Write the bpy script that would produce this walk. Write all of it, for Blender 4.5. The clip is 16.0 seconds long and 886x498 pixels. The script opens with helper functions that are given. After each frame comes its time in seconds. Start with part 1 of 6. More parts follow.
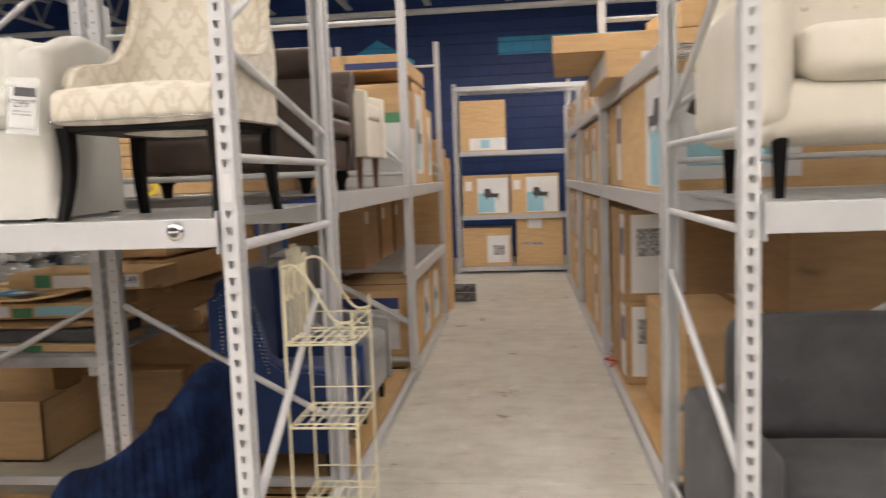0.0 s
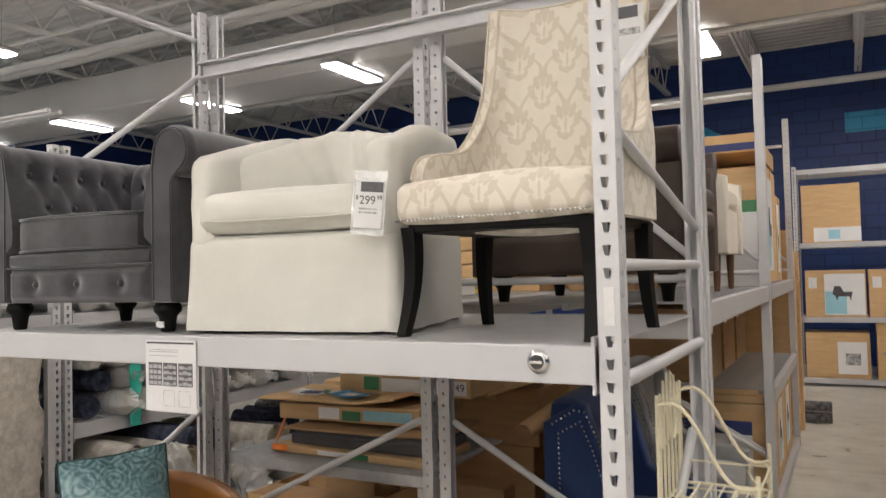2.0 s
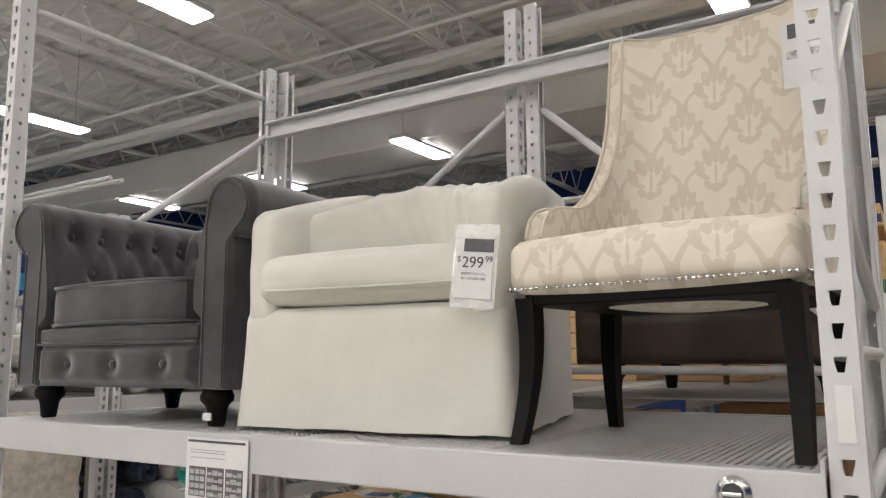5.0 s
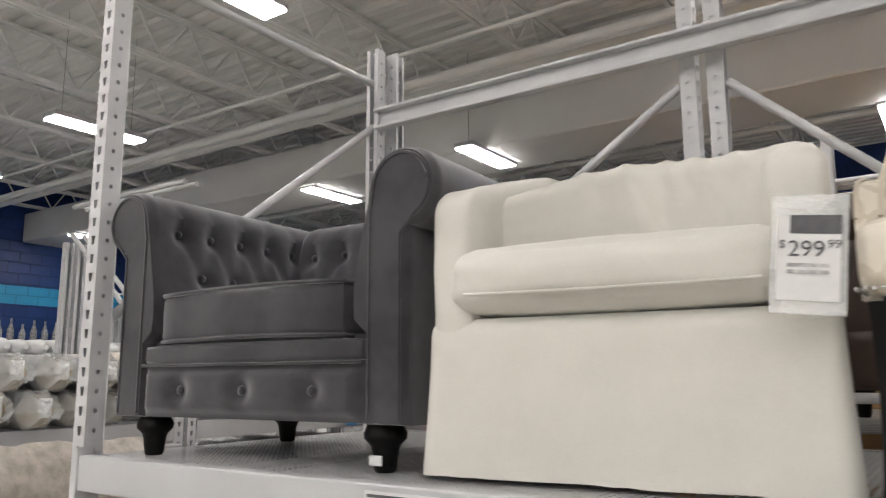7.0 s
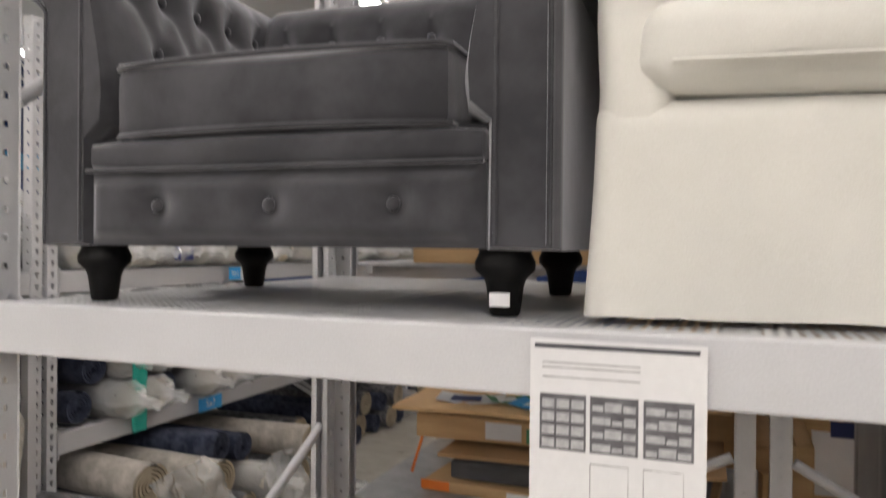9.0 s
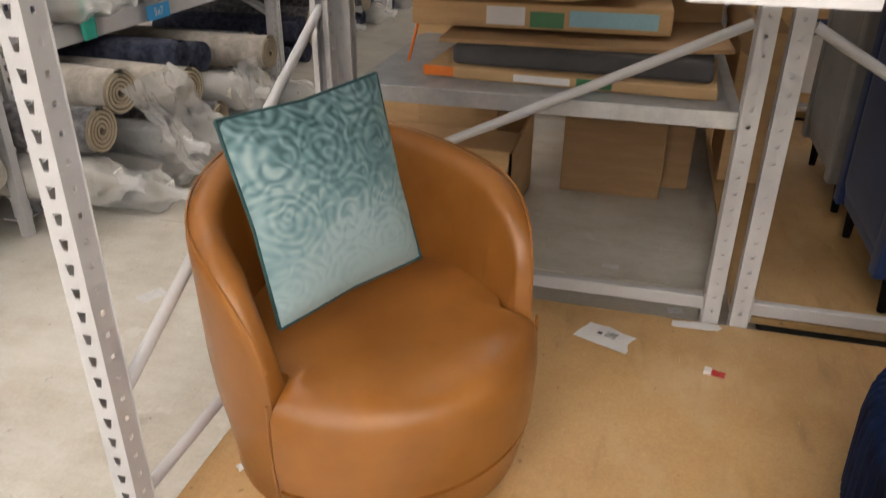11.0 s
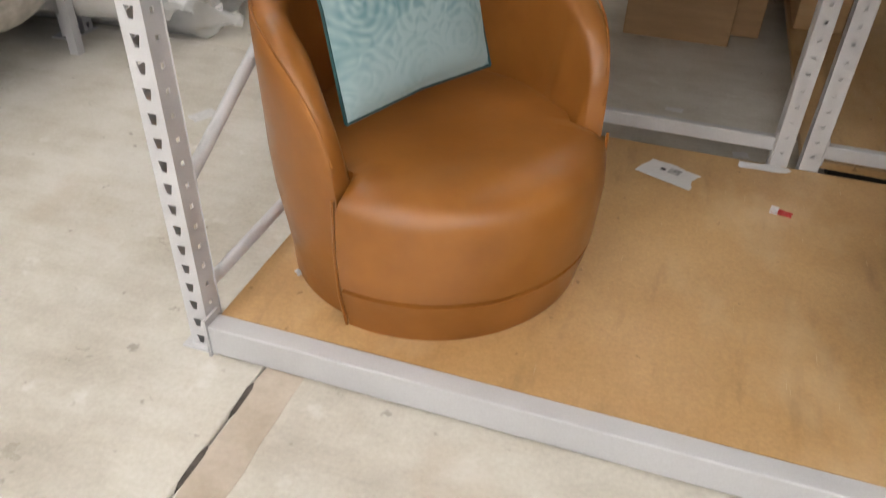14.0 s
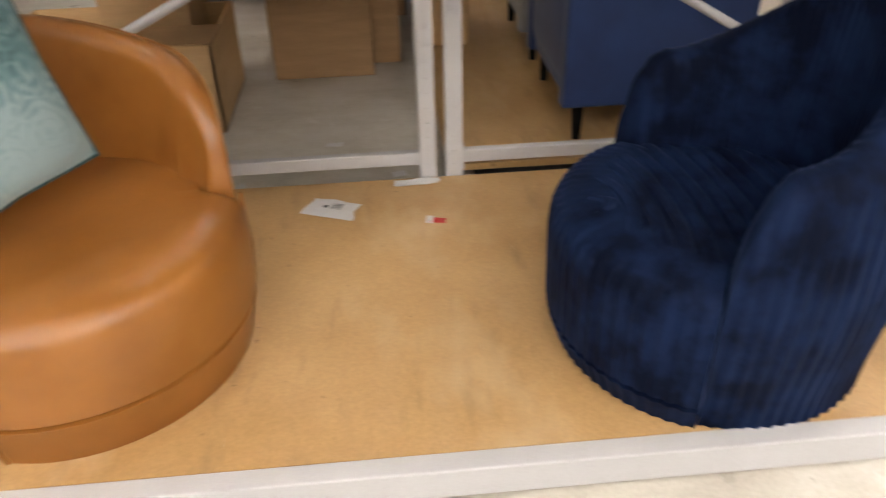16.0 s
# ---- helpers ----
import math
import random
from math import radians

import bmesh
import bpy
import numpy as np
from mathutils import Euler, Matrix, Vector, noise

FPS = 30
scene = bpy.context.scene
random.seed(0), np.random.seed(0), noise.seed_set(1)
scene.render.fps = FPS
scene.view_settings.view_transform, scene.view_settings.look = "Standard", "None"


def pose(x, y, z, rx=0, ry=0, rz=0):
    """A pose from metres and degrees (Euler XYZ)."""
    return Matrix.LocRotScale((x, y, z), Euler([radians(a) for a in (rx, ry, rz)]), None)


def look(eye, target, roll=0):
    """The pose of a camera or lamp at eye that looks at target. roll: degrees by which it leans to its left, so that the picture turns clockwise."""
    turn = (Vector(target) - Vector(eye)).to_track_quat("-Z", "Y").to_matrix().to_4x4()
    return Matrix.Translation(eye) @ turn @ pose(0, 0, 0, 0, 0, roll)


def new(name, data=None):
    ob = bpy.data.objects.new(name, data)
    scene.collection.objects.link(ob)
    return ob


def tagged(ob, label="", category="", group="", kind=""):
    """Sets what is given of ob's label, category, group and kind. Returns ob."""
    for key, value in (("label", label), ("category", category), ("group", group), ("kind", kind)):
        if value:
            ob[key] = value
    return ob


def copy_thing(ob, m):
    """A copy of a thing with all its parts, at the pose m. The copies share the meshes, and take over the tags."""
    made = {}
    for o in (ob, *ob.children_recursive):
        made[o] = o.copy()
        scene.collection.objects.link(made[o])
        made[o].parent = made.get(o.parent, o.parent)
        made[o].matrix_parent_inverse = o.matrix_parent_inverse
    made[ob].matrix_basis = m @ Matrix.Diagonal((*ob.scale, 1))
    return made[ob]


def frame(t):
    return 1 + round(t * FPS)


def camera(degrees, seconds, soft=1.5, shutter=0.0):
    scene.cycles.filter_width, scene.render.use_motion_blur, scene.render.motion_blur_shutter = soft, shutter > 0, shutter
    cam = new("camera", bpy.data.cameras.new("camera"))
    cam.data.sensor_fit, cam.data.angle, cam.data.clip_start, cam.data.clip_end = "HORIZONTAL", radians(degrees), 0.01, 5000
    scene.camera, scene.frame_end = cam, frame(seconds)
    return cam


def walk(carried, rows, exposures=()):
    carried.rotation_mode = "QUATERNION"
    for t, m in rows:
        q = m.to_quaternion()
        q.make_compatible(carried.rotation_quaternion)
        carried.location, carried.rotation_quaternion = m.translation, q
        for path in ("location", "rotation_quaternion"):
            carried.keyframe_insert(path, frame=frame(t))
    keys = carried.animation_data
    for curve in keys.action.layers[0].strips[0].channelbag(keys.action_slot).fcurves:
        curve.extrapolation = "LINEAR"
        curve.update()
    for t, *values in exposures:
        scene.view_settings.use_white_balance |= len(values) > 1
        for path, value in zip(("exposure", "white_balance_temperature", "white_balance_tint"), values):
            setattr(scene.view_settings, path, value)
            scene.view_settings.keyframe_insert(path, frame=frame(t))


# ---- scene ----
cam = camera(60.5, 16.0, soft=1.2, shutter=0.4)
EXPOSURES = [(0.0, 0.30, 6850, 14), (1.5, 0.15, 6750, 13), (3.0, 0.0, 6550, 12), (3.5, -0.05, 6550, 12), (6.0, -0.08, 6500, 12), (7.0, -0.06, 6450, 12), (8.5, -0.02, 6400, 13),
             (10.0, 0.42, 7000, 15), (13.0, 0.30, 6500, 12), (15.0, 0.38, 6500, 13), (16.0, 0.72, 6900, 14)]
PATH = [
    (0, (-0.029, 0.137, 1.59), (-0.242, 2.117, 1.399), -2.1),
    (0.5, (-0.1, 0.301, 1.609), (-0.655, 2.215, 1.442), -3.0),
    (1, (-0.162, 0.43, 1.63), (-0.981, 2.252, 1.532), -3.2),
    (1.5, (-0.284, 0.548, 1.635), (-1.207, 2.322, 1.601), -2.4),
    (2, (-0.435, 0.677, 1.658), (-1.377, 2.44, 1.724), -1.4),
    (2.5, (-0.53, 0.775, 1.654), (-1.502, 2.515, 1.824), 0.2),
    (3, (-0.617, 0.908, 1.664), (-1.659, 2.596, 1.919), -0.0),
    (3.5, (-0.698, 0.988, 1.657), (-1.823, 2.621, 1.915), -0.3),
    (5.8, (-0.96, 1.081, 1.671), (-1.992, 2.765, 1.987), -0.3),
    (6, (-1.038, 1.126, 1.673), (-2.091, 2.793, 2.008), -0.5),
    (6.5, (-1.214, 1.206, 1.679), (-2.331, 2.828, 2.028), -0.6),
    (7, (-1.412, 1.205, 1.681), (-2.534, 2.827, 2.016), -0.3),
    (7.5, (-1.606, 1.213, 1.698), (-2.707, 2.849, 2.032), -0.7),
    (8, (-1.761, 1.267, 1.687), (-2.775, 2.956, 2.031), -0.3),
    (8.5, (-1.952, 1.336, 1.66), (-2.817, 3.124, 1.9), -0.5),
    (9, (-2.121, 1.38, 1.595), (-2.836, 3.248, 1.583), 0.5),
    (9.5, (-2.253, 1.393, 1.586), (-2.796, 3.293, 1.278), 0.1),
    (10, (-2.314, 1.382, 1.546), (-2.814, 3.231, 0.972), -0.1),
    (12.3, (-2.459, 1.300, 1.262), (-2.876, 2.882, 0.113), 2.6),
    (12.5, (-2.455, 1.298, 1.252), (-2.876, 2.855, 0.068), 2.7),
    (13, (-2.452, 1.288, 1.239), (-2.874, 2.759, -0.049), 3.5),
    (13.5, (-2.455, 1.289, 1.233), (-2.891, 2.744, -0.067), 3.0),
    (14, (-2.461, 1.288, 1.251), (-2.934, 2.822, 0.059), 2.0),
    (14.5, (-2.459, 1.287, 1.277), (-2.961, 2.898, 0.203), 1.2),
    (15, (-2.451, 1.282, 1.277), (-2.889, 2.960, 0.281), -0.2),
    (15.5, (-2.327, 1.295, 1.295), (-2.545, 2.982, 0.244), -1.5),
    (16, (-2.221, 1.314, 1.301), (-2.091, 2.971, 0.188), -1.4),
]
walk(cam, [(t, look(eye, target, roll)) for t, eye, target, roll in PATH], EXPOSURES)

# ---- light ----
world = bpy.data.worlds.new("world")
scene.world = world
world.use_nodes = True
world.node_tree.nodes["Background"].inputs[0].default_value = (0.9, 0.95, 1.0, 1)
world.node_tree.nodes["Background"].inputs[1].default_value = 0.012
LAMP_POWER = 29.0


# ---- materials ----
class Ex:
    """A node socket with arithmetic."""
    def __init__(self, tree, socket):
        self.tree, self.socket = tree, socket

    def op(self, kind, other=None):
        n = self.tree.nodes.new("ShaderNodeMath")
        n.operation = kind
        self.tree.links.new(self.socket, n.inputs[0])
        if other is not None:
            if isinstance(other, Ex):
                self.tree.links.new(other.socket, n.inputs[1])
            else:
                n.inputs[1].default_value = other
        return Ex(self.tree, n.outputs[0])

    def __add__(self, o): return self.op("ADD", o)
    def __sub__(self, o): return self.op("SUBTRACT", o)
    def __mul__(self, o): return self.op("MULTIPLY", o)
    def __truediv__(self, o): return self.op("DIVIDE", o)
    def mod(self, o): return self.op("FLOORED_MODULO", o)
    def abs(self): return self.op("ABSOLUTE")
    def sin(self): return self.op("SINE")
    def less(self, o): return self.op("LESS_THAN", o)
    def max(self, o): return self.op("MAXIMUM", o)
    def min(self, o): return self.op("MINIMUM", o)
    def floor(self): return self.op("FLOOR")


def link(tree, a, b):
    tree.links.new(a, b)


def noise_node(tree, coord, scale, detail=4, rough=0.55, stretch=None):
    if stretch:
        m = tree.nodes.new("ShaderNodeMapping")
        m.inputs["Scale"].default_value = stretch
        link(tree, coord, m.inputs[0])
        coord = m.outputs[0]
    n = tree.nodes.new("ShaderNodeTexNoise")
    n.inputs["Scale"].default_value, n.inputs["Detail"].default_value, n.inputs["Roughness"].default_value = scale, detail, rough
    link(tree, coord, n.inputs["Vector"])
    return n.outputs["Fac"]


def ramp(tree, fac, stops):
    r = tree.nodes.new("ShaderNodeValToRGB")
    while len(r.color_ramp.elements) < len(stops):
        r.color_ramp.elements.new(0.5)
    for e, (p, c) in zip(r.color_ramp.elements, stops):
        e.position, e.color = p, (*c, 1)
    link(tree, fac, r.inputs[0])
    return r.outputs[0]


def mix(tree, fac, a, b, kind="MIX"):
    n = tree.nodes.new("ShaderNodeMix")
    n.data_type, n.blend_type = "RGBA", kind
    for sock, v in ((n.inputs[0], fac), (n.inputs[6], a), (n.inputs[7], b)):
        if isinstance(v, (int, float)):
            sock.default_value = v
        elif isinstance(v, tuple):
            sock.default_value = (*v, 1)
        else:
            link(tree, v, sock)
    return n.outputs[2]


def bump(tree, height, strength, distance, normal=None):
    b = tree.nodes.new("ShaderNodeBump")
    b.inputs["Strength"].default_value, b.inputs["Distance"].default_value = strength, distance
    link(tree, height, b.inputs["Height"])
    if normal is not None:
        link(tree, normal, b.inputs["Normal"])
    return b.outputs[0]


def base(name, rough=0.6, metal=0.0, coord="Object"):
    m = bpy.data.materials.new(name)
    m.use_nodes = True
    t = m.node_tree
    p = t.nodes["Principled BSDF"]
    p.inputs["Roughness"].default_value, p.inputs["Metallic"].default_value = rough, metal
    c = t.nodes.new("ShaderNodeTexCoord").outputs[coord]
    return m, t, p, c


def shade(name, dark, light, scale=8.0, rough=0.6, metal=0.0, fine=150.0, fine_bump=0.15, depth=0.002, stretch=None, spread=0.25, sheen=0.0, per_object=0.0, rough_var=0.1):
    """A surface whose colour wanders between two tones at a large scale, with a fine grain relief."""
    m, t, p, c = base(name, rough, metal)
    big = noise_node(t, c, scale, 5, 0.6, stretch)
    col = ramp(t, big, [(0.5 - spread, dark), (0.5 + spread, light)])
    grain = noise_node(t, c, fine, 3, 0.6, stretch)
    col = mix(t, 0.12, col, grain, "OVERLAY")
    if per_object:
        info = t.nodes.new("ShaderNodeObjectInfo")
        hs = t.nodes.new("ShaderNodeHueSaturation")
        e = Ex(t, info.outputs["Random"]) * per_object + (1 - per_object / 2)
        link(t, e.socket, hs.inputs["Value"])
        link(t, col, hs.inputs["Color"])
        col = hs.outputs[0]
    link(t, col, p.inputs["Base Color"])
    r = Ex(t, big) * rough_var + (rough - rough_var / 2)
    link(t, r.socket, p.inputs["Roughness"])
    if fine_bump:
        link(t, bump(t, grain, fine_bump, depth), p.inputs["Normal"])
    if sheen:
        p.inputs["Sheen Weight"].default_value = sheen
        p.inputs["Sheen Roughness"].default_value = 0.4
    return m


RACK = shade("rack_paint", (0.49, 0.495, 0.51), (0.57, 0.575, 0.59), 5, 0.42, 0.0, 300, 0.03)
RACK_WHITE = shade("rack_paint_light", (0.45, 0.455, 0.47), (0.51, 0.515, 0.53), 3, 0.4, 0.0, 300, 0.03)
GALV = shade("galvanised_deck", (0.33, 0.34, 0.35), (0.50, 0.51, 0.52), 14, 0.38, 0.6, 120, 0.1)
STEEL = shade("bright_steel", (0.5, 0.5, 0.5), (0.7, 0.7, 0.7), 30, 0.22, 1.0, 200, 0.05)
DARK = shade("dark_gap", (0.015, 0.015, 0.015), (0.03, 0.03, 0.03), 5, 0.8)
CARD = shade("cardboard", (0.50, 0.32, 0.155), (0.63, 0.425, 0.22), 4, 0.75, 0, 60, 0.12, 0.002, (1, 1, 6), per_object=0.3)
CARD_DARK = shade("cardboard_aged", (0.31, 0.19, 0.092), (0.43, 0.27, 0.137), 4, 0.75, 0, 60, 0.12, 0.002, (1, 1, 6), per_object=0.25)
TAPE = shade("packing_tape", (0.44, 0.30, 0.15), (0.52, 0.36, 0.19), 6, 0.25)
PRINT_WHITE = shade("white_print", (0.68, 0.69, 0.70), (0.78, 0.78, 0.78), 6, 0.5, 0, 80, 0.03)
PRINT_BLUE = shade("pale_blue_print", (0.25, 0.52, 0.62), (0.34, 0.60, 0.70), 6, 0.5, 0, 80, 0.03)
PRINT_DARK = shade("dark_print", (0.04, 0.04, 0.05), (0.09, 0.09, 0.10), 20, 0.5, 0, 80, 0.03)
PRINT_GREY = shade("grey_print", (0.16, 0.16, 0.17), (0.5, 0.5, 0.5), 45, 0.5, 0, 80, 0.03, spread=0.1)
PRINT_SHELF = shade("dark_photo_print", (0.05, 0.05, 0.055), (0.14, 0.14, 0.15), 60, 0.5, 0, 80, 0.03)
PRINT_PALE = shade("pale_photo_print", (0.22, 0.22, 0.23), (0.48, 0.48, 0.49), 90, 0.5, 0, 80, 0.03)
PRINT_GREEN = shade("green_print", (0.04, 0.18, 0.08), (0.06, 0.24, 0.11), 6, 0.5)
PRINT_NAVY = shade("navy_print", (0.02, 0.03, 0.12), (0.03, 0.05, 0.18), 6, 0.5)
PRINT_RED = shade("red_print", (0.45, 0.03, 0.03), (0.6, 0.05, 0.04), 6, 0.5)
ORANGE = shade("orange_tape", (0.7, 0.16, 0.02), (0.85, 0.25, 0.03), 6, 0.5)
SIGN_BLUE = shade("bright_blue_sign", (0.02, 0.28, 0.62), (0.03, 0.34, 0.72), 6, 0.4)
YELLOW = shade("yellow_tape", (0.75, 0.6, 0.02), (0.85, 0.7, 0.04), 6, 0.35)
PAPER = shade("paper", (0.60, 0.60, 0.61), (0.66, 0.66, 0.66), 6, 0.55, 0, 60, 0.03)
BLACKWOOD = shade("black_stained_wood", (0.004, 0.004, 0.0045), (0.010, 0.0095, 0.009), 12, 0.5, 0, 60, 0.06, 0.001, (1, 1, 0.15))
BLACKWOOD.node_tree.nodes["Principled BSDF"].inputs["Specular IOR Level"].default_value = 0.10
BROWNWOOD = shade("brown_wood", (0.07, 0.03, 0.014), (0.13, 0.06, 0.028), 12, 0.35, 0, 60, 0.06, 0.001, (1, 1, 0.15))
WHITE_FABRIC = shade("white_slipcover_cotton", (0.53, 0.52, 0.48), (0.63, 0.62, 0.575), 3.5, 0.85, 0, 420, 0.3, 0.0015, sheen=0.15)
CREAM_FABRIC = shade("cream_linen", (0.60, 0.56, 0.48), (0.70, 0.66, 0.58), 4, 0.85, 0, 380, 0.35, 0.0015, sheen=0.1)
GREY_SOFA = shade("charcoal_tweed", (0.045, 0.045, 0.05), (0.09, 0.09, 0.095), 6, 0.9, 0, 300, 0.5, 0.002, sheen=0.1)
GREY_FABRIC = shade("mid_grey_fabric", (0.2, 0.2, 0.2), (0.28, 0.28, 0.28), 5, 0.9, 0, 300, 0.4, 0.002, sheen=0.2)
NAVY_FABRIC = shade("navy_linen", (0.006, 0.022, 0.09), (0.011, 0.038, 0.14), 6, 0.8, 0, 300, 0.3, 0.0015, sheen=0.15)
LEATHER_DARK = shade("dark_brown_leather", (0.030, 0.018, 0.013), (0.062, 0.037, 0.027), 7, 0.42, 0, 160, 0.25, 0.0012)
CREAM_WIRE = shade("cream_enamel", (0.66, 0.60, 0.42), (0.76, 0.71, 0.54), 9, 0.4, 0, 60, 0.1)
DUCT = shade("white_duct", (0.66, 0.66, 0.65), (0.74, 0.74, 0.73), 1.2, 0.55, 0, 40, 0.05)
JOIST = shade("white_joist_paint", (0.72, 0.72, 0.71), (0.82, 0.82, 0.81), 2, 0.6, 0, 40, 0.05)
DECK = shade("painted_roof_deck", (0.70, 0.70, 0.69), (0.80, 0.80, 0.785), 0.7, 0.7, 0, 20, 0.05)
PIPE_BLACK = shade("dark_steel", (0.04, 0.04, 0.045), (0.08, 0.08, 0.085), 6, 0.5, 0.5)
RUG_CREAM = shade("cream_rug_pile", (0.36, 0.33, 0.285), (0.56, 0.52, 0.465), 18, 0.95, 0, 220, 0.8, 0.006, sheen=0.2, spread=0.15)
RUG_GREY = shade("grey_rug_pile", (0.06, 0.06, 0.068), (0.18, 0.18, 0.19), 25, 0.95, 0, 220, 0.8, 0.006, sheen=0.2, spread=0.12)
RUG_NAVY = shade("navy_rug_pile", (0.012, 0.02, 0.045), (0.06, 0.07, 0.11), 22, 0.95, 0, 220, 0.8, 0.006, spread=0.12)
RUG_BEIGE = shade("beige_rug_backing", (0.30, 0.25, 0.18), (0.42, 0.36, 0.27), 12, 0.95, 0, 260, 0.6, 0.004)


def velvet_material(name, dark, light, sheen_tint, sheen=0.55, gloss=0.5, scale=5.5, nap=0.35):
    m, t, p, c = base(name, 0.72)
    p.inputs["Specular IOR Level"].default_value = gloss
    a = noise_node(t, c, scale, 3, 0.5)
    b = noise_node(t, c, 28, 4, 0.6)
    f = Ex(t, a) * 0.75 + Ex(t, b) * 0.25
    link(t, ramp(t, f.socket, [(0.40, dark), (0.60, light)]), p.inputs["Base Color"])
    p.inputs["Sheen Weight"].default_value, p.inputs["Sheen Roughness"].default_value = sheen, nap
    p.inputs["Sheen Tint"].default_value = (*sheen_tint, 1)
    g = noise_node(t, c, 500, 2)
    n = bump(t, b, 0.12, 0.006)
    link(t, bump(t, g, 0.2, 0.0008, n), p.inputs["Normal"])
    return m


GREY_VELVET = velvet_material("grey_velvet", (0.019, 0.019, 0.022), (0.044, 0.044, 0.049), (0.93, 0.94, 1.0), 0.58, 0.15, 5.5, 0.50)
NAVY_CORD = velvet_material("navy_corduroy", (0.0012, 0.0036, 0.014), (0.0056, 0.0145, 0.048), (0.10, 0.17, 0.42), 0.16, 0.08, 10.0)


def leather_material(name, dark, light):
    m, t, p, c = base(name, 0.36)
    a = noise_node(t, c, 4.0, 4, 0.55)
    col = ramp(t, a, [(0.3, dark), (0.7, light)])
    v = t.nodes.new("ShaderNodeTexVoronoi")
    v.inputs["Scale"].default_value = 420
    link(t, c, v.inputs["Vector"])
    b = noise_node(t, c, 16, 4, 0.55)
    n = bump(t, b, 0.10, 0.008)
    link(t, bump(t, v.outputs["Distance"], 0.12, 0.0006, n), p.inputs["Normal"])
    r = Ex(t, b) * 0.28 + 0.20
    link(t, r.socket, p.inputs["Roughness"])
    link(t, col, p.inputs["Base Color"])
    return m


TAN_LEATHER = leather_material("tan_leather", (0.225, 0.083, 0.0148), (0.350, 0.140, 0.029))


def perforated_material():
    """Grey sheet steel pierced with rows of small round holes."""
    m, t, p, c = base("perforated_sheet_steel", 0.4, 0.25)
    sp = t.nodes.new("ShaderNodeSeparateXYZ")
    link(t, c, sp.inputs[0])
    dx = (Ex(t, sp.outputs[0]) / 0.016).mod(1.0) - 0.5
    dy = (Ex(t, sp.outputs[1]) / 0.016).mod(1.0) - 0.5
    hole = (dx * dx + dy * dy).less(0.11)
    big = noise_node(t, c, 6, 4, 0.6)
    col = ramp(t, big, [(0.3, (0.50, 0.505, 0.515)), (0.7, (0.58, 0.585, 0.595))])
    link(t, col, p.inputs["Base Color"])
    link(t, (hole * -1.0 + 1.0).socket, p.inputs["Alpha"])
    return m


PERFORATED = perforated_material()


def concrete_material():
    m, t, p, c = base("concrete_floor", 0.45)
    a = noise_node(t, c, 0.55, 5, 0.6)
    b = noise_node(t, c, 3.5, 6, 0.65)
    d = noise_node(t, c, 90, 3, 0.6)
    col = ramp(t, a, [(0.3, (0.47, 0.45, 0.405)), (0.7, (0.60, 0.58, 0.54))])
    col = mix(t, 0.65, col, ramp(t, b, [(0.28, (0.32, 0.31, 0.29)), (0.5, (0.5, 0.495, 0.48)), (0.75, (0.66, 0.655, 0.64))]), "OVERLAY")
    streak = noise_node(t, c, 2.2, 5, 0.65, (1, 4, 1))
    col = mix(t, 0.4, col, ramp(t, streak, [(0.32, (0.38, 0.37, 0.34)), (0.62, (0.58, 0.58, 0.57))]), "OVERLAY")
    col = mix(t, 0.18, col, d, "OVERLAY")
    spots = noise_node(t, c, 15, 3, 0.55)
    col = mix(t, ramp(t, spots, [(0.68, (0, 0, 0)), (0.73, (0.5, 0.5, 0.5))]), col, (0.17, 0.14, 0.11))
    rust = noise_node(t, c, 1.6, 4, 0.6)
    col = mix(t, ramp(t, rust, [(0.60, (0, 0, 0)), (0.72, (0.35, 0.35, 0.35))]), col, (0.42, 0.31, 0.20))
    pale = noise_node(t, c, 5.5, 4, 0.6)
    col = mix(t, ramp(t, pale, [(0.63, (0, 0, 0)), (0.68, (0.4, 0.4, 0.4))]), col, (0.72, 0.71, 0.68))
    link(t, col, p.inputs["Base Color"])
    r = Ex(t, b) * 0.34 + 0.16
    link(t, r.socket, p.inputs["Roughness"])
    link(t, bump(t, d, 0.12, 0.001), p.inputs["Normal"])
    return m


CONCRETE = concrete_material()


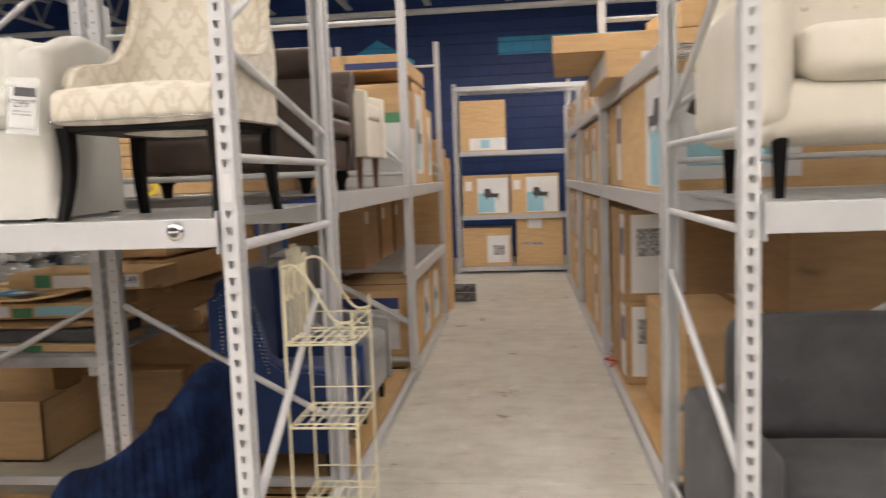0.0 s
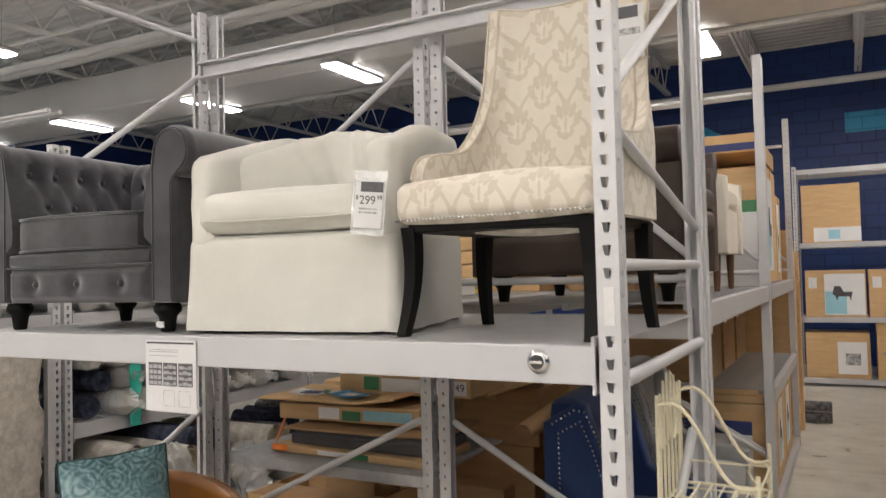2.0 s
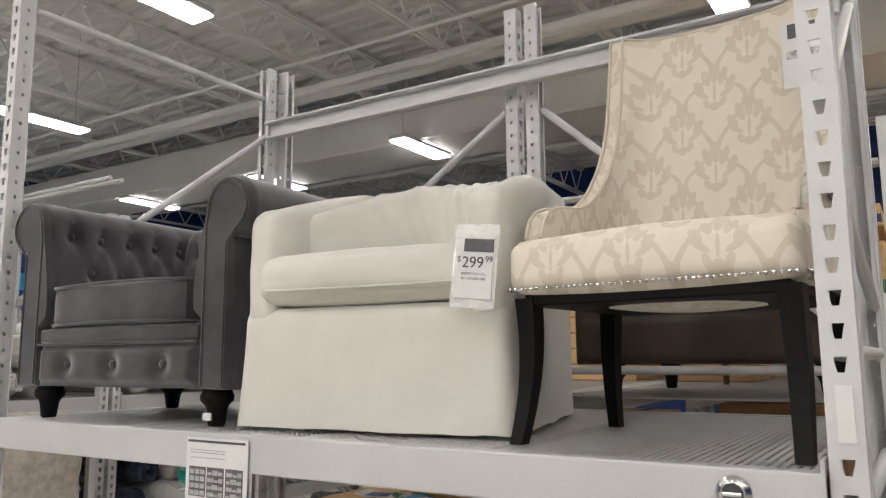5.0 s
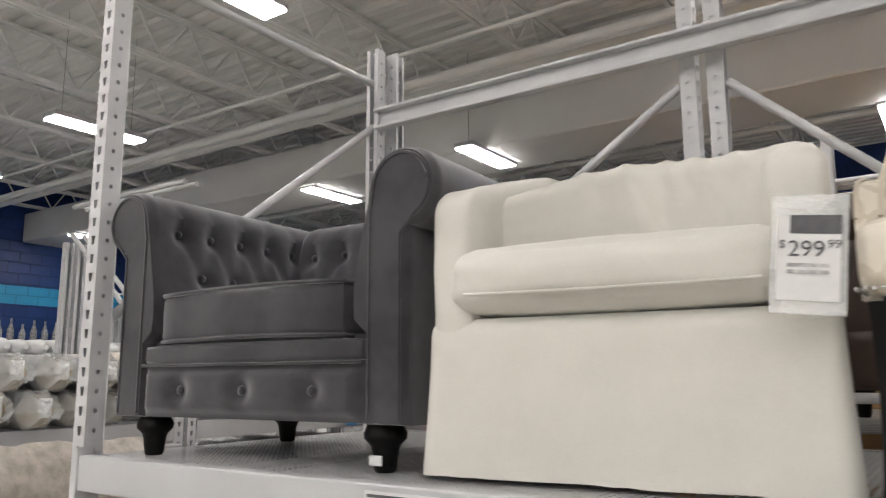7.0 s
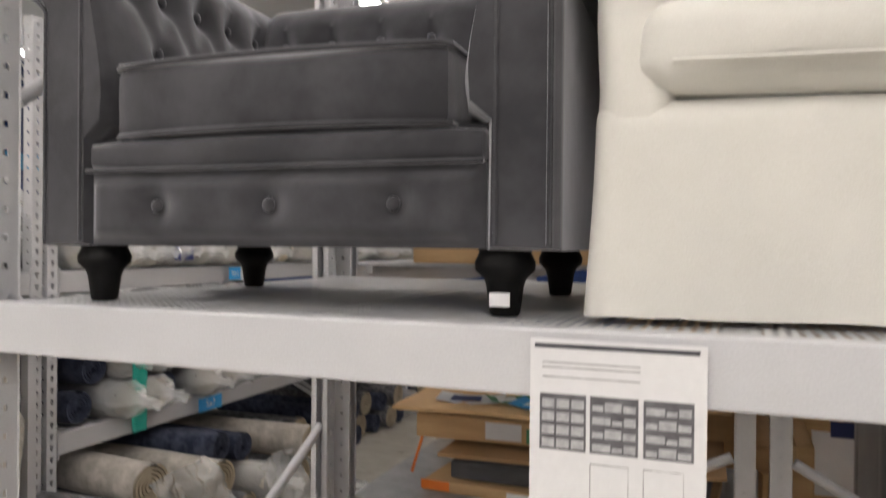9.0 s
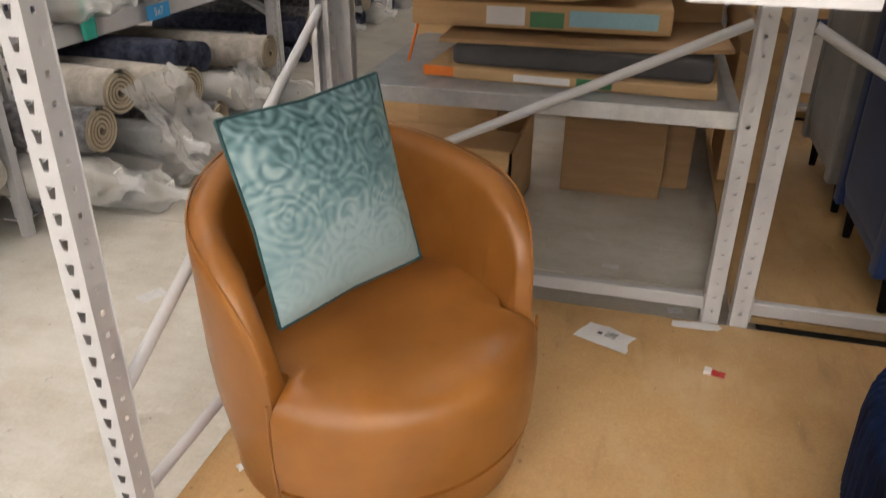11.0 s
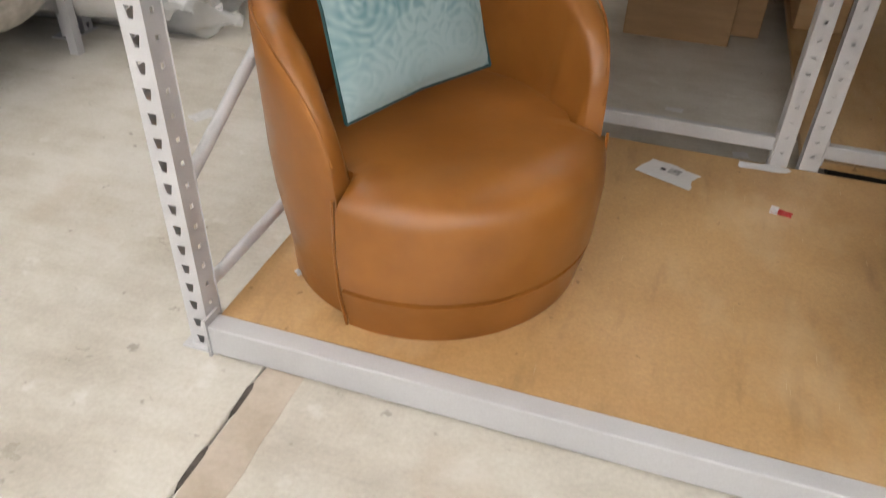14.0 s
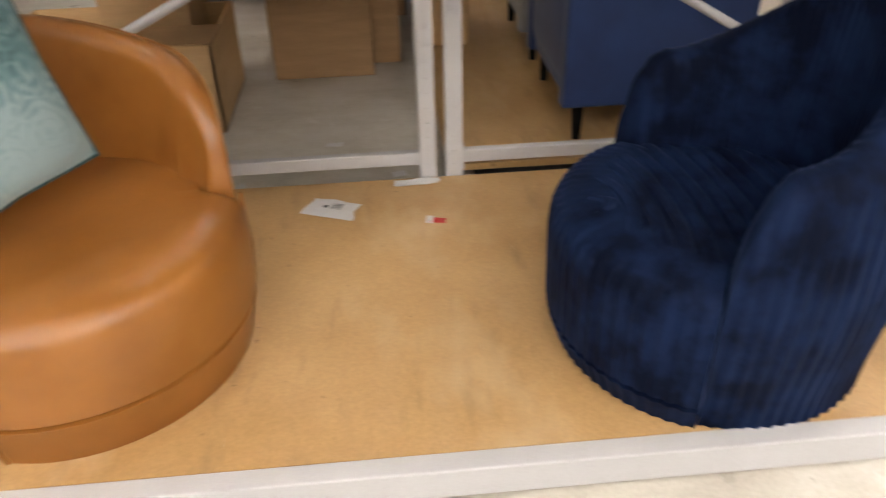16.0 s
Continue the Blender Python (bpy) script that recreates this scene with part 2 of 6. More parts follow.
def hardboard_material():
    m, t, p, c = base("hardboard", 0.5)
    a = noise_node(t, c, 2.2, 5, 0.6)
    g = noise_node(t, c, 40, 4, 0.65)
    col = ramp(t, a, [(0.3, (0.41, 0.245, 0.098)), (0.7, (0.53, 0.345, 0.16))])
    f = noise_node(t, c, 120, 3, 0.6)
    col = mix(t, 0.22, col, f, "OVERLAY")
    scuff = noise_node(t, c, 5, 4, 0.6, (3.2, 0.7, 1))
    col = mix(t, ramp(t, scuff, [(0.56, (0, 0, 0)), (0.74, (0.42, 0.42, 0.42))]), col, (0.24, 0.155, 0.075))
    w = noise_node(t, c, 3.0, 3, 0.6, (1.4, 0.8, 1))
    col = mix(t, ramp(t, w, [(0.54, (0, 0, 0)), (0.70, (0.40, 0.40, 0.40))]), col, (0.60, 0.46, 0.28))
    dot = noise_node(t, c, 34, 2, 0.5)
    col = mix(t, ramp(t, dot, [(0.73, (0, 0, 0)), (0.77, (0.6, 0.6, 0.6))]), col, (0.16, 0.09, 0.04))
    line = noise_node(t, c, 26, 2, 0.5, (9, 0.35, 1))
    col = mix(t, ramp(t, line, [(0.735, (0, 0, 0)), (0.75, (0.5, 0.5, 0.5))]), col, (0.66, 0.54, 0.36))
    link(t, col, p.inputs["Base Color"])
    r = Ex(t, scuff) * 0.35 + 0.20
    link(t, r.socket, p.inputs["Roughness"])
    link(t, bump(t, g, 0.05, 0.001), p.inputs["Normal"])
    return m


HARDBOARD = hardboard_material()


def block_wall_material(name, col_a, col_b):
    m, t, p, c = base(name, 0.45)
    geo = t.nodes.new("ShaderNodeSeparateXYZ")
    link(t, c, geo.inputs[0])
    comb = t.nodes.new("ShaderNodeCombineXYZ")
    s = Ex(t, geo.outputs[0]) + Ex(t, geo.outputs[1])
    link(t, s.socket, comb.inputs[0])
    link(t, geo.outputs[2], comb.inputs[1])
    br = t.nodes.new("ShaderNodeTexBrick")
    br.inputs["Scale"].default_value = 1.0
    br.inputs["Brick Width"].default_value, br.inputs["Row Height"].default_value = 0.406, 0.203
    br.inputs["Mortar Size"].default_value, br.inputs["Mortar Smooth"].default_value = 0.012, 0.6
    br.inputs["Color1"].default_value, br.inputs["Color2"].default_value = (*col_a, 1), (*col_b, 1)
    br.inputs["Mortar"].default_value = (*[v * 0.72 for v in col_a], 1)
    link(t, comb.outputs[0], br.inputs["Vector"])
    n = noise_node(t, c, 45, 4, 0.6)
    link(t, br.outputs["Color"], p.inputs["Base Color"])
    h = Ex(t, n) * 0.25 - Ex(t, br.outputs["Fac"])
    link(t, bump(t, h.socket, 0.55, 0.012), p.inputs["Normal"])
    return m


WALL_BLUE = block_wall_material("blue_painted_block", (0.012, 0.044, 0.185), (0.016, 0.054, 0.215))
WALL_SKY = block_wall_material("sky_blue_painted_block", (0.03, 0.34, 0.62), (0.035, 0.37, 0.66))
WALL_WHITE = shade("white_wall_paint", (0.62, 0.62, 0.61), (0.7, 0.7, 0.69), 1.5, 0.7)


def damask_material():
    """Pale fans of leaves inside pointed ogee cells, on a beige ground."""
    m, t, p, c = base("damask_fabric", 0.8, coord="UV")
    sp = t.nodes.new("ShaderNodeSeparateXYZ")
    link(t, c, sp.inputs[0])
    W, Hh = 0.168, 0.218
    v = Ex(t, sp.outputs[1]) / Hh
    u0 = Ex(t, sp.outputs[0]) / W

    def motif(u, v):
        x = (u.mod(1.0) - 0.5).abs()
        y = v.mod(1.0) - 0.5
        out = None
        leaves = ((0.0, 0.15, 90, 0.13, 0.06), (0.13, 0.10, 64, 0.12, 0.06), (0.24, 0.0, 48, 0.105, 0.055),
                  (0.19, -0.11, 25, 0.12, 0.035), (0.0, -0.10, 90, 0.11, 0.025), (0.0, -0.27, 90, 0.055, 0.08), (0.12, -0.23, 50, 0.07, 0.045))
        for cx, cy, ang, a, b in leaves:
            ca, sa = math.cos(radians(ang)), math.sin(radians(ang))
            dx, dy = x - cx, y - cy
            p1 = (dx * ca + dy * sa) / a
            p2 = (dy * ca - dx * sa) / b
            e = (p1 * p1 + p2 * p2).less(1.0)
            out = e if out is None else out.max(e)
        return out, x, y

    a, x, y = motif(u0, v)
    b, _, _ = motif(u0 + 0.5, v + 0.5)
    # the ogee lattice that frames the fans
    wave = ((v * 6.2832).sin() * 0.2 + (v * 12.566).sin() * 0.03)
    l1 = (((u0 + wave + 0.25).mod(1.0) - 0.5).abs()).less(0.040)
    l2 = (((u0 - wave + 0.75).mod(1.0) - 0.5).abs()).less(0.040)
    f = a.max(b).max(l1).max(l2)
    soft = noise_node(t, c, 25, 3)
    col = mix(t, f.socket, (0.645, 0.60, 0.515), (0.545, 0.492, 0.405))
    col = mix(t, 0.1, col, soft, "OVERLAY")
    link(t, col, p.inputs["Base Color"])
    weave = noise_node(t, c, 600, 2)
    hgt = f * 0.5 + Ex(t, weave)
    link(t, bump(t, hgt.socket, 0.25, 0.0012), p.inputs["Normal"])
    p.inputs["Sheen Weight"].default_value = 0.15
    return m


DAMASK = damask_material()


def teal_material():
    """Crushed teal velvet with embossed rings and scrolls."""
    m, t, p, c = base("teal_embossed_velvet", 0.6, coord="UV")
    big = noise_node(t, c, 3.0, 4, 0.6)
    v = t.nodes.new("ShaderNodeTexVoronoi")
    v.inputs["Scale"].default_value = 7.5
    v.inputs["Randomness"].default_value = 0.35
    warp = t.nodes.new("ShaderNodeVectorMath")
    warp.operation = "MULTIPLY_ADD"
    nz = t.nodes.new("ShaderNodeTexNoise")
    nz.inputs["Scale"].default_value = 9.0
    link(t, c, nz.inputs["Vector"])
    link(t, nz.outputs["Color"], warp.inputs[0])
    warp.inputs[1].default_value = (0.06, 0.06, 0.0)
    link(t, c, warp.inputs[2])
    link(t, warp.outputs[0], v.inputs["Vector"])
    rings = (Ex(t, v.outputs["Distance"]) * 46.0).sin()
    curl = noise_node(t, c, 17, 1, 0.5)
    cc = (Ex(t, curl) * 34.0).sin()
    sp = t.nodes.new("ShaderNodeSeparateXYZ")
    link(t, c, sp.inputs[0])
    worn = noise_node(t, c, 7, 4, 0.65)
    # the emboss fades and the colour lightens from the upper edge down
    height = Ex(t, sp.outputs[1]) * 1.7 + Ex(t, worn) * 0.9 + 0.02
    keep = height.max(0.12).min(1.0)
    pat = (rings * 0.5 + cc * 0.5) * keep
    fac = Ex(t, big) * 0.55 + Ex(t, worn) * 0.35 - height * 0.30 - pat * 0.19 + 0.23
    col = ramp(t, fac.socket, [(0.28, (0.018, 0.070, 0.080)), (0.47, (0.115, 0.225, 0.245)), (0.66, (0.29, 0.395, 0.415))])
    link(t, col, p.inputs["Base Color"])
    link(t, bump(t, pat.socket, 0.3, 0.002), p.inputs["Normal"])
    p.inputs["Sheen Weight"].default_value = 0.4
    p.inputs["Sheen Tint"].default_value = (0.55, 0.8, 0.82, 1)
    return m


TEAL = teal_material()


def plastic_material():
    m, t, p, c = base("clear_plastic_film", 0.12)
    p.inputs["Base Color"].default_value = (0.9, 0.92, 0.93, 1)
    p.inputs["Alpha"].default_value = 0.32
    p.inputs["Specular IOR Level"].default_value = 0.9
    n = noise_node(t, c, 26, 4, 0.6)
    link(t, bump(t, n, 1.0, 0.02), p.inputs["Normal"])
    return m


FILM = plastic_material()
GREEN_FILM = shade("green_film", (0.02, 0.35, 0.28), (0.05, 0.45, 0.36), 20, 0.15, 0, 60, 0.6, 0.01)


def glow(name, colour, strength):
    m = bpy.data.materials.new(name)
    m.use_nodes = True
    p = m.node_tree.nodes["Principled BSDF"]
    p.inputs["Base Color"].default_value = (0.9, 0.9, 0.9, 1)
    p.inputs["Emission Color"].default_value = (*colour, 1)
    p.inputs["Emission Strength"].default_value = strength
    return m


LAMP = glow("lamp_diffuser", (1.0, 0.96, 0.91), LAMP_POWER)


# ---- building helpers ----
def bm_new():
    return bmesh.new()


def add_box(bm, lo, hi, bevel=0.0, seg=1):
    c = [(a + b) / 2 for a, b in zip(lo, hi)]
    d = [max(abs(b - a), 1e-4) for a, b in zip(lo, hi)]
    r = bmesh.ops.create_cube(bm, size=1.0, matrix=Matrix.Translation(c) @ Matrix.Diagonal((*d, 1)))
    if bevel:
        edges = list({e for v in r["verts"] for e in v.link_edges})
        bmesh.ops.bevel(bm, geom=edges, offset=min(bevel, min(d) * 0.45), segments=seg, profile=0.5, affect="EDGES")
    return bm


def box(lo, hi, bevel=0.0, seg=1):
    return add_box(bm_new(), lo, hi, bevel, seg)


def add_bar(bm, p, q, w, h, up=(0, 0, 1)):
    """A bar of section w x h from p to q."""
    p, q = Vector(p), Vector(q)
    d = (q - p)
    n = d.normalized()
    s = n.cross(Vector(up))
    s = s.normalized() if s.length > 1e-4 else Vector((1, 0, 0))
    u = s.cross(n)
    m = Matrix.Translation((p + q) / 2) @ Matrix((s, n, u)).transposed().to_4x4() @ Matrix.Diagonal((w, d.length, h, 1))
    bmesh.ops.create_cube(bm, size=1.0, matrix=m)
    return bm


def add_tube(bm, p, q, r, seg=8, r2=None):
    p, q = Vector(p), Vector(q)
    d = q - p
    m = Matrix.Translation((p + q) / 2) @ d.to_track_quat("Z", "Y").to_matrix().to_4x4()
    bmesh.ops.create_cone(bm, cap_ends=True, segments=seg, radius1=r, radius2=r if r2 is None else r2, depth=d.length, matrix=m)
    return bm


def add_path(bm, pts, r, seg=6):
    """One bent tube through the points; closed where the last point is the first."""
    pts = [Vector(p) for p in pts]
    loop = len(pts) > 3 and (pts[0] - pts[-1]).length < 1e-6
    if loop:
        pts = pts[:-1]
    n = len(pts)
    rings, up = [], None
    for k, p in enumerate(pts):
        a = pts[k - 1] if k or loop else p
        b = pts[(k + 1) % n] if k < n - 1 or loop else p
        d = (p - a).normalized() + (b - p).normalized()
        d = d.normalized() if d.length > 1e-6 else (b - p).normalized()
        if up is None:
            up = d.orthogonal().normalized()
        up = (up - d * up.dot(d)).normalized()
        side = d.cross(up)
        rings.append([bm.verts.new(p + up * (r * math.cos(2 * math.pi * q / seg)) + side * (r * math.sin(2 * math.pi * q / seg))) for q in range(seg)])
    pairs = list(zip(rings[:-1], rings[1:]))
    for a, b in pairs:
        for q in range(seg):
            bm.faces.new((a[q], a[(q + 1) % seg], b[(q + 1) % seg], b[q]))
    if loop:
        a, b = rings[-1], rings[0]
        off = min(range(seg), key=lambda o: sum((a[q].co - b[(q + o) % seg].co).length for q in range(seg)))
        for q in range(seg):
            bm.faces.new((a[q], a[(q + 1) % seg], b[(q + 1 + off) % seg], b[(q + off) % seg]))
    else:
        bm.faces.new(rings[0])
        bm.faces.new(rings[-1][::-1])
    return bm


def lathe(profile, seg=20, centre=(0, 0, 0)):
    """Turns (radius, z) pairs about the z axis."""
    bm = bm_new()
    rings = []
    for r, z in profile:
        rings.append([bm.verts.new((centre[0] + r * math.cos(2 * math.pi * k / seg), centre[1] + r * math.sin(2 * math.pi * k / seg), centre[2] + z)) for k in range(seg)])
    for a, b in zip(rings[:-1], rings[1:]):
        for k in range(seg):
            bm.faces.new((a[k], a[(k + 1) % seg], b[(k + 1) % seg], b[k]))
    bm.faces.new(rings[0][::-1])
    bm.faces.new(rings[-1])
    return bm


def soft_box(sx, sy, sz, r, cuts=10, puff=(0, 0, 0), wrinkle=0.0, seed=0.0, centre=(0, 0, 0)):
    """A stuffed block with round edges; puff swells each pair of faces by that much."""
    bm = bm_new()
    bmesh.ops.create_cube(bm, size=2.0)
    bmesh.ops.subdivide_edges(bm, edges=bm.edges[:], cuts=cuts, use_grid_fill=True)
    half = Vector((sx / 2, sy / 2, sz / 2))
    for v in bm.verts:
        u = v.co.copy()
        p = Vector([u[i] * half[i] for i in range(3)])
        inner = Vector([max(-half[i] + r, min(half[i] - r, p[i])) for i in range(3)])
        d = p - inner
        q = inner + (d.normalized() * r if d.length > 1e-6 else d)
        for i in range(3):
            j, k = (i + 1) % 3, (i + 2) % 3
            if abs(u[i]) > 0.999:
                q[i] += math.copysign(puff[i] * (1 - u[j] ** 2) * (1 - u[k] ** 2), u[i])
        if wrinkle:
            n = noise.noise(Vector((p.x * 7 + seed, p.y * 7, p.z * 7))) + 0.5 * noise.noise(Vector((p.x * 19 + seed, p.y * 19, p.z * 19)))
            q += q.normalized() * (wrinkle * n)
        v.co = q + Vector(centre)
    return bm


def extrude_outline(outline, depth, axis="y", bevel=0.0):
    """A closed outline of (a, b) pairs, drawn out along an axis: y takes (x, z), x takes (y, z), z takes (x, y)."""
    bm = bm_new()
    put = {"y": lambda a, b, d: (a, d, b), "x": lambda a, b, d: (d, a, b), "z": lambda a, b, d: (a, b, d)}[axis]
    low = [bm.verts.new(put(a, b, 0)) for a, b in outline]
    high = [bm.verts.new(put(a, b, depth)) for a, b in outline]
    n = len(outline)
    bm.faces.new(low)
    bm.faces.new(high[::-1])
    for k in range(n):
        bm.faces.new((low[k], high[k], high[(k + 1) % n], low[(k + 1) % n]))
    bmesh.ops.recalc_face_normals(bm, faces=bm.faces[:])
    if bevel:
        ends = [e for e in bm.edges if len(e.link_faces) == 2 and any(len(f.verts) > 4 for f in e.link_faces)]
        bmesh.ops.bevel(bm, geom=ends, offset=bevel, segments=3, profile=0.5, affect="EDGES")
    return bm


def mesh_of(name, bm, material, smooth=False):
    bmesh.ops.recalc_face_normals(bm, faces=bm.faces[:])
    me = bpy.data.meshes.new(name)
    if smooth:
        for f in bm.faces:
            f.smooth = True
        for e in bm.edges:
            if len(e.link_faces) == 2 and e.calc_face_angle(0) > radians(42):
                e.smooth = False
    bm.to_mesh(me)
    bm.free()
    me.materials.append(material)
    return me


def part(name, bm, material, parent, label="", smooth=False):
    ob = new(name, mesh_of(name, bm, material, smooth))
    ob.parent = parent
    if label:
        tagged(ob, label)
    return ob


def thing(name, place, label, category, group="", turn=0.0):
    """An Empty at a thing's base, to carry its parts."""
    e = new(name)
    e.empty_display_size = 0.1
    e.matrix_basis = pose(*place, 0, 0, turn)
    return tagged(e, label, category, group)


def single(name, bm, material, label, category, place=(0, 0, 0), turn=0.0, group="", smooth=False, tilt=(0, 0)):
    ob = new(name, mesh_of(name, bm, material, smooth))
    ob.matrix_basis = pose(*place, tilt[0], tilt[1], turn)
    return tagged(ob, label, category, group)


def structure(name, bm, material, label="", smooth=False):
    ob = new(name, mesh_of(name, bm, material, smooth))
    return tagged(ob, label, kind="structure")


def set_uv(bm, fn):
    lay = bm.loops.layers.uv.verify()
    for f in bm.faces:
        for l in f.loops:
            l[lay].uv = fn(l.vert.co, f.normal)


def lettering(text, size, parent, place, rx, rz, material, align="CENTER", name="lettering"):
    cu = bpy.data.curves.new(name, "FONT")
    cu.body, cu.size, cu.align_x, cu.extrude = text, size, align, 0.0004
    cu.materials.append(material)
    ob = new(name, cu)
    ob.parent = parent
    ob.matrix_basis = pose(*place, rx, 0, rz)
    return ob


# ---- the building ----
X0, X1, Y0, Y1, TOP = -16.0, 9.0, -14.0, 14.8, 5.35
structure("wall_north", box((X0, Y1, 0), (X1, Y1 + 0.2, TOP)), WALL_BLUE, "dark blue painted block wall at the back")
structure("wall_west", box((X0 - 0.2, Y0, 0), (X0, Y1, TOP)), WALL_BLUE, "dark blue painted block wall")
structure("wall_east", box((X1, Y0, 0), (X1 + 0.2, Y1, TOP)), WALL_BLUE, "dark blue painted block wall")
# out of view; set far back to hold the added lamp rows
structure("wall_south", box((X0, Y0 - 0.2, 0), (X1, Y0, TOP)), WALL_WHITE, "white painted shop wall")
structure("wall_band", box((X0 + 0.004, Y0, 3.08), (X0 + 0.012, Y1, 3.42)), WALL_SKY, "sky blue painted band along the wall")


def wall_sign(outline, label):
    bm = extrude_outline(outline, 0.012)
    bmesh.ops.translate(bm, verts=bm.verts[:], vec=(0, Y1 - 0.016, 0))
    structure("wall_sign", bm, WALL_SKY, label)


wall_sign([(-0.42, 3.82), (2.2, 3.82), (2.2, 4.15), (-0.42, 4.15)], "sky blue painted stripe on the blue wall")
wall_sign([(-3.42, 3.40), (-2.02, 3.40), (-2.02, 3.80), (-2.72, 4.22), (-3.42, 3.79)], "sky blue painted arrow on the blue wall")

deck = bm_new()
prev = None
yy, k = Y0, 0
while yy < Y1:
    for dy, dz in ((0.0, 0.0), (0.085, 0.0), (0.105, 0.045), (0.18, 0.045), (0.20, 0.0)):
        row = (deck.verts.new((X0, yy + dy, TOP + dz)), deck.verts.new((X1, yy + dy, TOP + dz)))
        if prev:
            deck.faces.new((prev[0], prev[1], row[1], row[0]))
        prev = row
    yy += 0.2
structure("ceiling", deck, DECK, "white painted corrugated steel roof deck")
structure("roof", box((X0 - 0.2, Y0 - 0.2, TOP + 0.06), (X1 + 0.2, Y1 + 0.2, TOP + 0.2)), DECK)

joists = bm_new()
xx = X0 + 0.6
while xx < X1:
    for z in (TOP - 0.03, TOP - 0.52):
        for s in (-0.03, 0.03):
            add_box(joists, (xx + s - 0.022, Y0, z - 0.022), (xx + s + 0.022, Y1, z + 0.022))
    y = Y0
    while y < Y1 - 0.6:
        add_bar(joists, (xx, y, TOP - 0.05), (xx, y + 0.3, TOP - 0.5), 0.02, 0.02)
        add_bar(joists, (xx, y + 0.3, TOP - 0.5), (xx, y + 0.6, TOP - 0.05), 0.02, 0.02)
        y += 0.6
    xx += 1.52
structure("ceiling_joists", joists, JOIST, "white painted open web steel roof joists")

duct = box((X0, 8.3, 4.25), (X1, 9.3, 4.80), 0.02)
structure("ceiling_duct", duct, DUCT, "long white rectangular air duct under the roof")
gird = bm_new()
add_box(gird, (X0, 7.45, TOP - 0.62), (X1, 7.62, TOP - 0.52))
structure("ceiling_girder", gird, JOIST, "white painted steel girder under the joists")
pipes = bm_new()
for y, z, r in ((7.05, 4.62, 0.045), (6.5, 4.66, 0.02), (10.6, 4.6, 0.04), (13.6, 4.45, 0.055), (3.2, 4.7, 0.02)):
    add_tube(pipes, (X0, y, z), (X1, y, z), r, 10)
structure("ceiling_pipes", pipes, JOIST, "white painted sprinkler pipes under the roof", True)


def ceiling_light():
    e = thing("ceiling_light", (0, 0, 0), "white linear LED high bay light hung from the roof, lit; unseen ones added as fill", "ceiling light", "rows of high bay lights")
    part("housing", box((-0.125, -0.50, 0.02), (0.125, 0.50, 0.075), 0.01), RACK_WHITE, e)
    part("diffuser", box((-0.112, -0.49, 0.0), (0.112, 0.49, 0.019)), LAMP, e, "glowing white diffuser")
    for y in (-0.38, 0.38):
        w = bm_new()
        add_tube(w, (0, y, 0.075), (0, y, 1.17), 0.004, 6)
        part("hanger", w, STEEL, e)
    return e


first = ceiling_light()
first.matrix_basis = pose(-5.85, 8.52, 4.2)
# unseen rows added behind the camera to fill the fronts and lower shelves
SOUTH_FILL = (-12.6, -10.5, -8.4, -6.3, -4.8, -3.2, -1.6, 0.0)
# lamps at x 0.25, 2.9, -3.9 and -2.4 are unseen, added for brightness
for x, y in [(x, y) for x in (-14.3, -11.4) for y in (-2.1, 1.45, 5.2, 8.8)] + [(-8.6, y) for y in (-5.4, -1.8, 1.75, 5.35, 8.87)] \
        + [(x, y) for x in (-5.4, -3.6, -1.8, 0.0, 1.8) for y in SOUTH_FILL] + [(-1.82, 9.74), (-1.82, 6.49), (0.25, 3.3), (0.25, 5.4), (-3.9, 1.9), (0.25, 8.9), (0.25, 11.2), (2.9, 11.2), (-5.22, 4.16), (-2.4, 4.6)] + [(1.5, y) for y in (5.2, 9.0, 11.2)] \
        + [(4.4, y) for y in (-2.1, 1.45, 5.2, 9.0)]:
    copy_thing(first, pose(x, y, 4.2))

# floor slabs with recessed joints
structure("ground", box((X0 - 0.2, Y0 - 0.2, -0.3), (X1 + 0.2, Y1 + 0.2, -0.012)), DARK, "dark bed under the floor slabs")
floor = structure("floor", box((X0, Y0, -0.2), (X0 + 0.3, Y0 + 0.3, -0.15)), CONCRETE, "worn polished concrete shop floor with joints")
xs = [X0] + [x for x in (-14.1, -10.45, -6.8, -3.195, 0.85, 4.5, 8.1)] + [X1]
ys = [Y0] + [-10.7, -7.05, -3.4, 0.25, 3.93, 7.6, 11.25] + [Y1]
for a, b in zip(xs[:-1], xs[1:]):
    for c, d in zip(ys[:-1], ys[1:]):
        part("slab", box((a + 0.003, c + 0.003, -0.1), (b - 0.003, d - 0.003, 0.0), 0.003), CONCRETE, floor)


JOINT_DIRT = shade("joint_dirt", (0.035, 0.032, 0.028), (0.12, 0.105, 0.09), 30, 0.8)
MENDED = shade("mended_concrete", (0.36, 0.29, 0.215), (0.60, 0.545, 0.47), 5, 0.5, 0, 70, 0.2, 0.002)


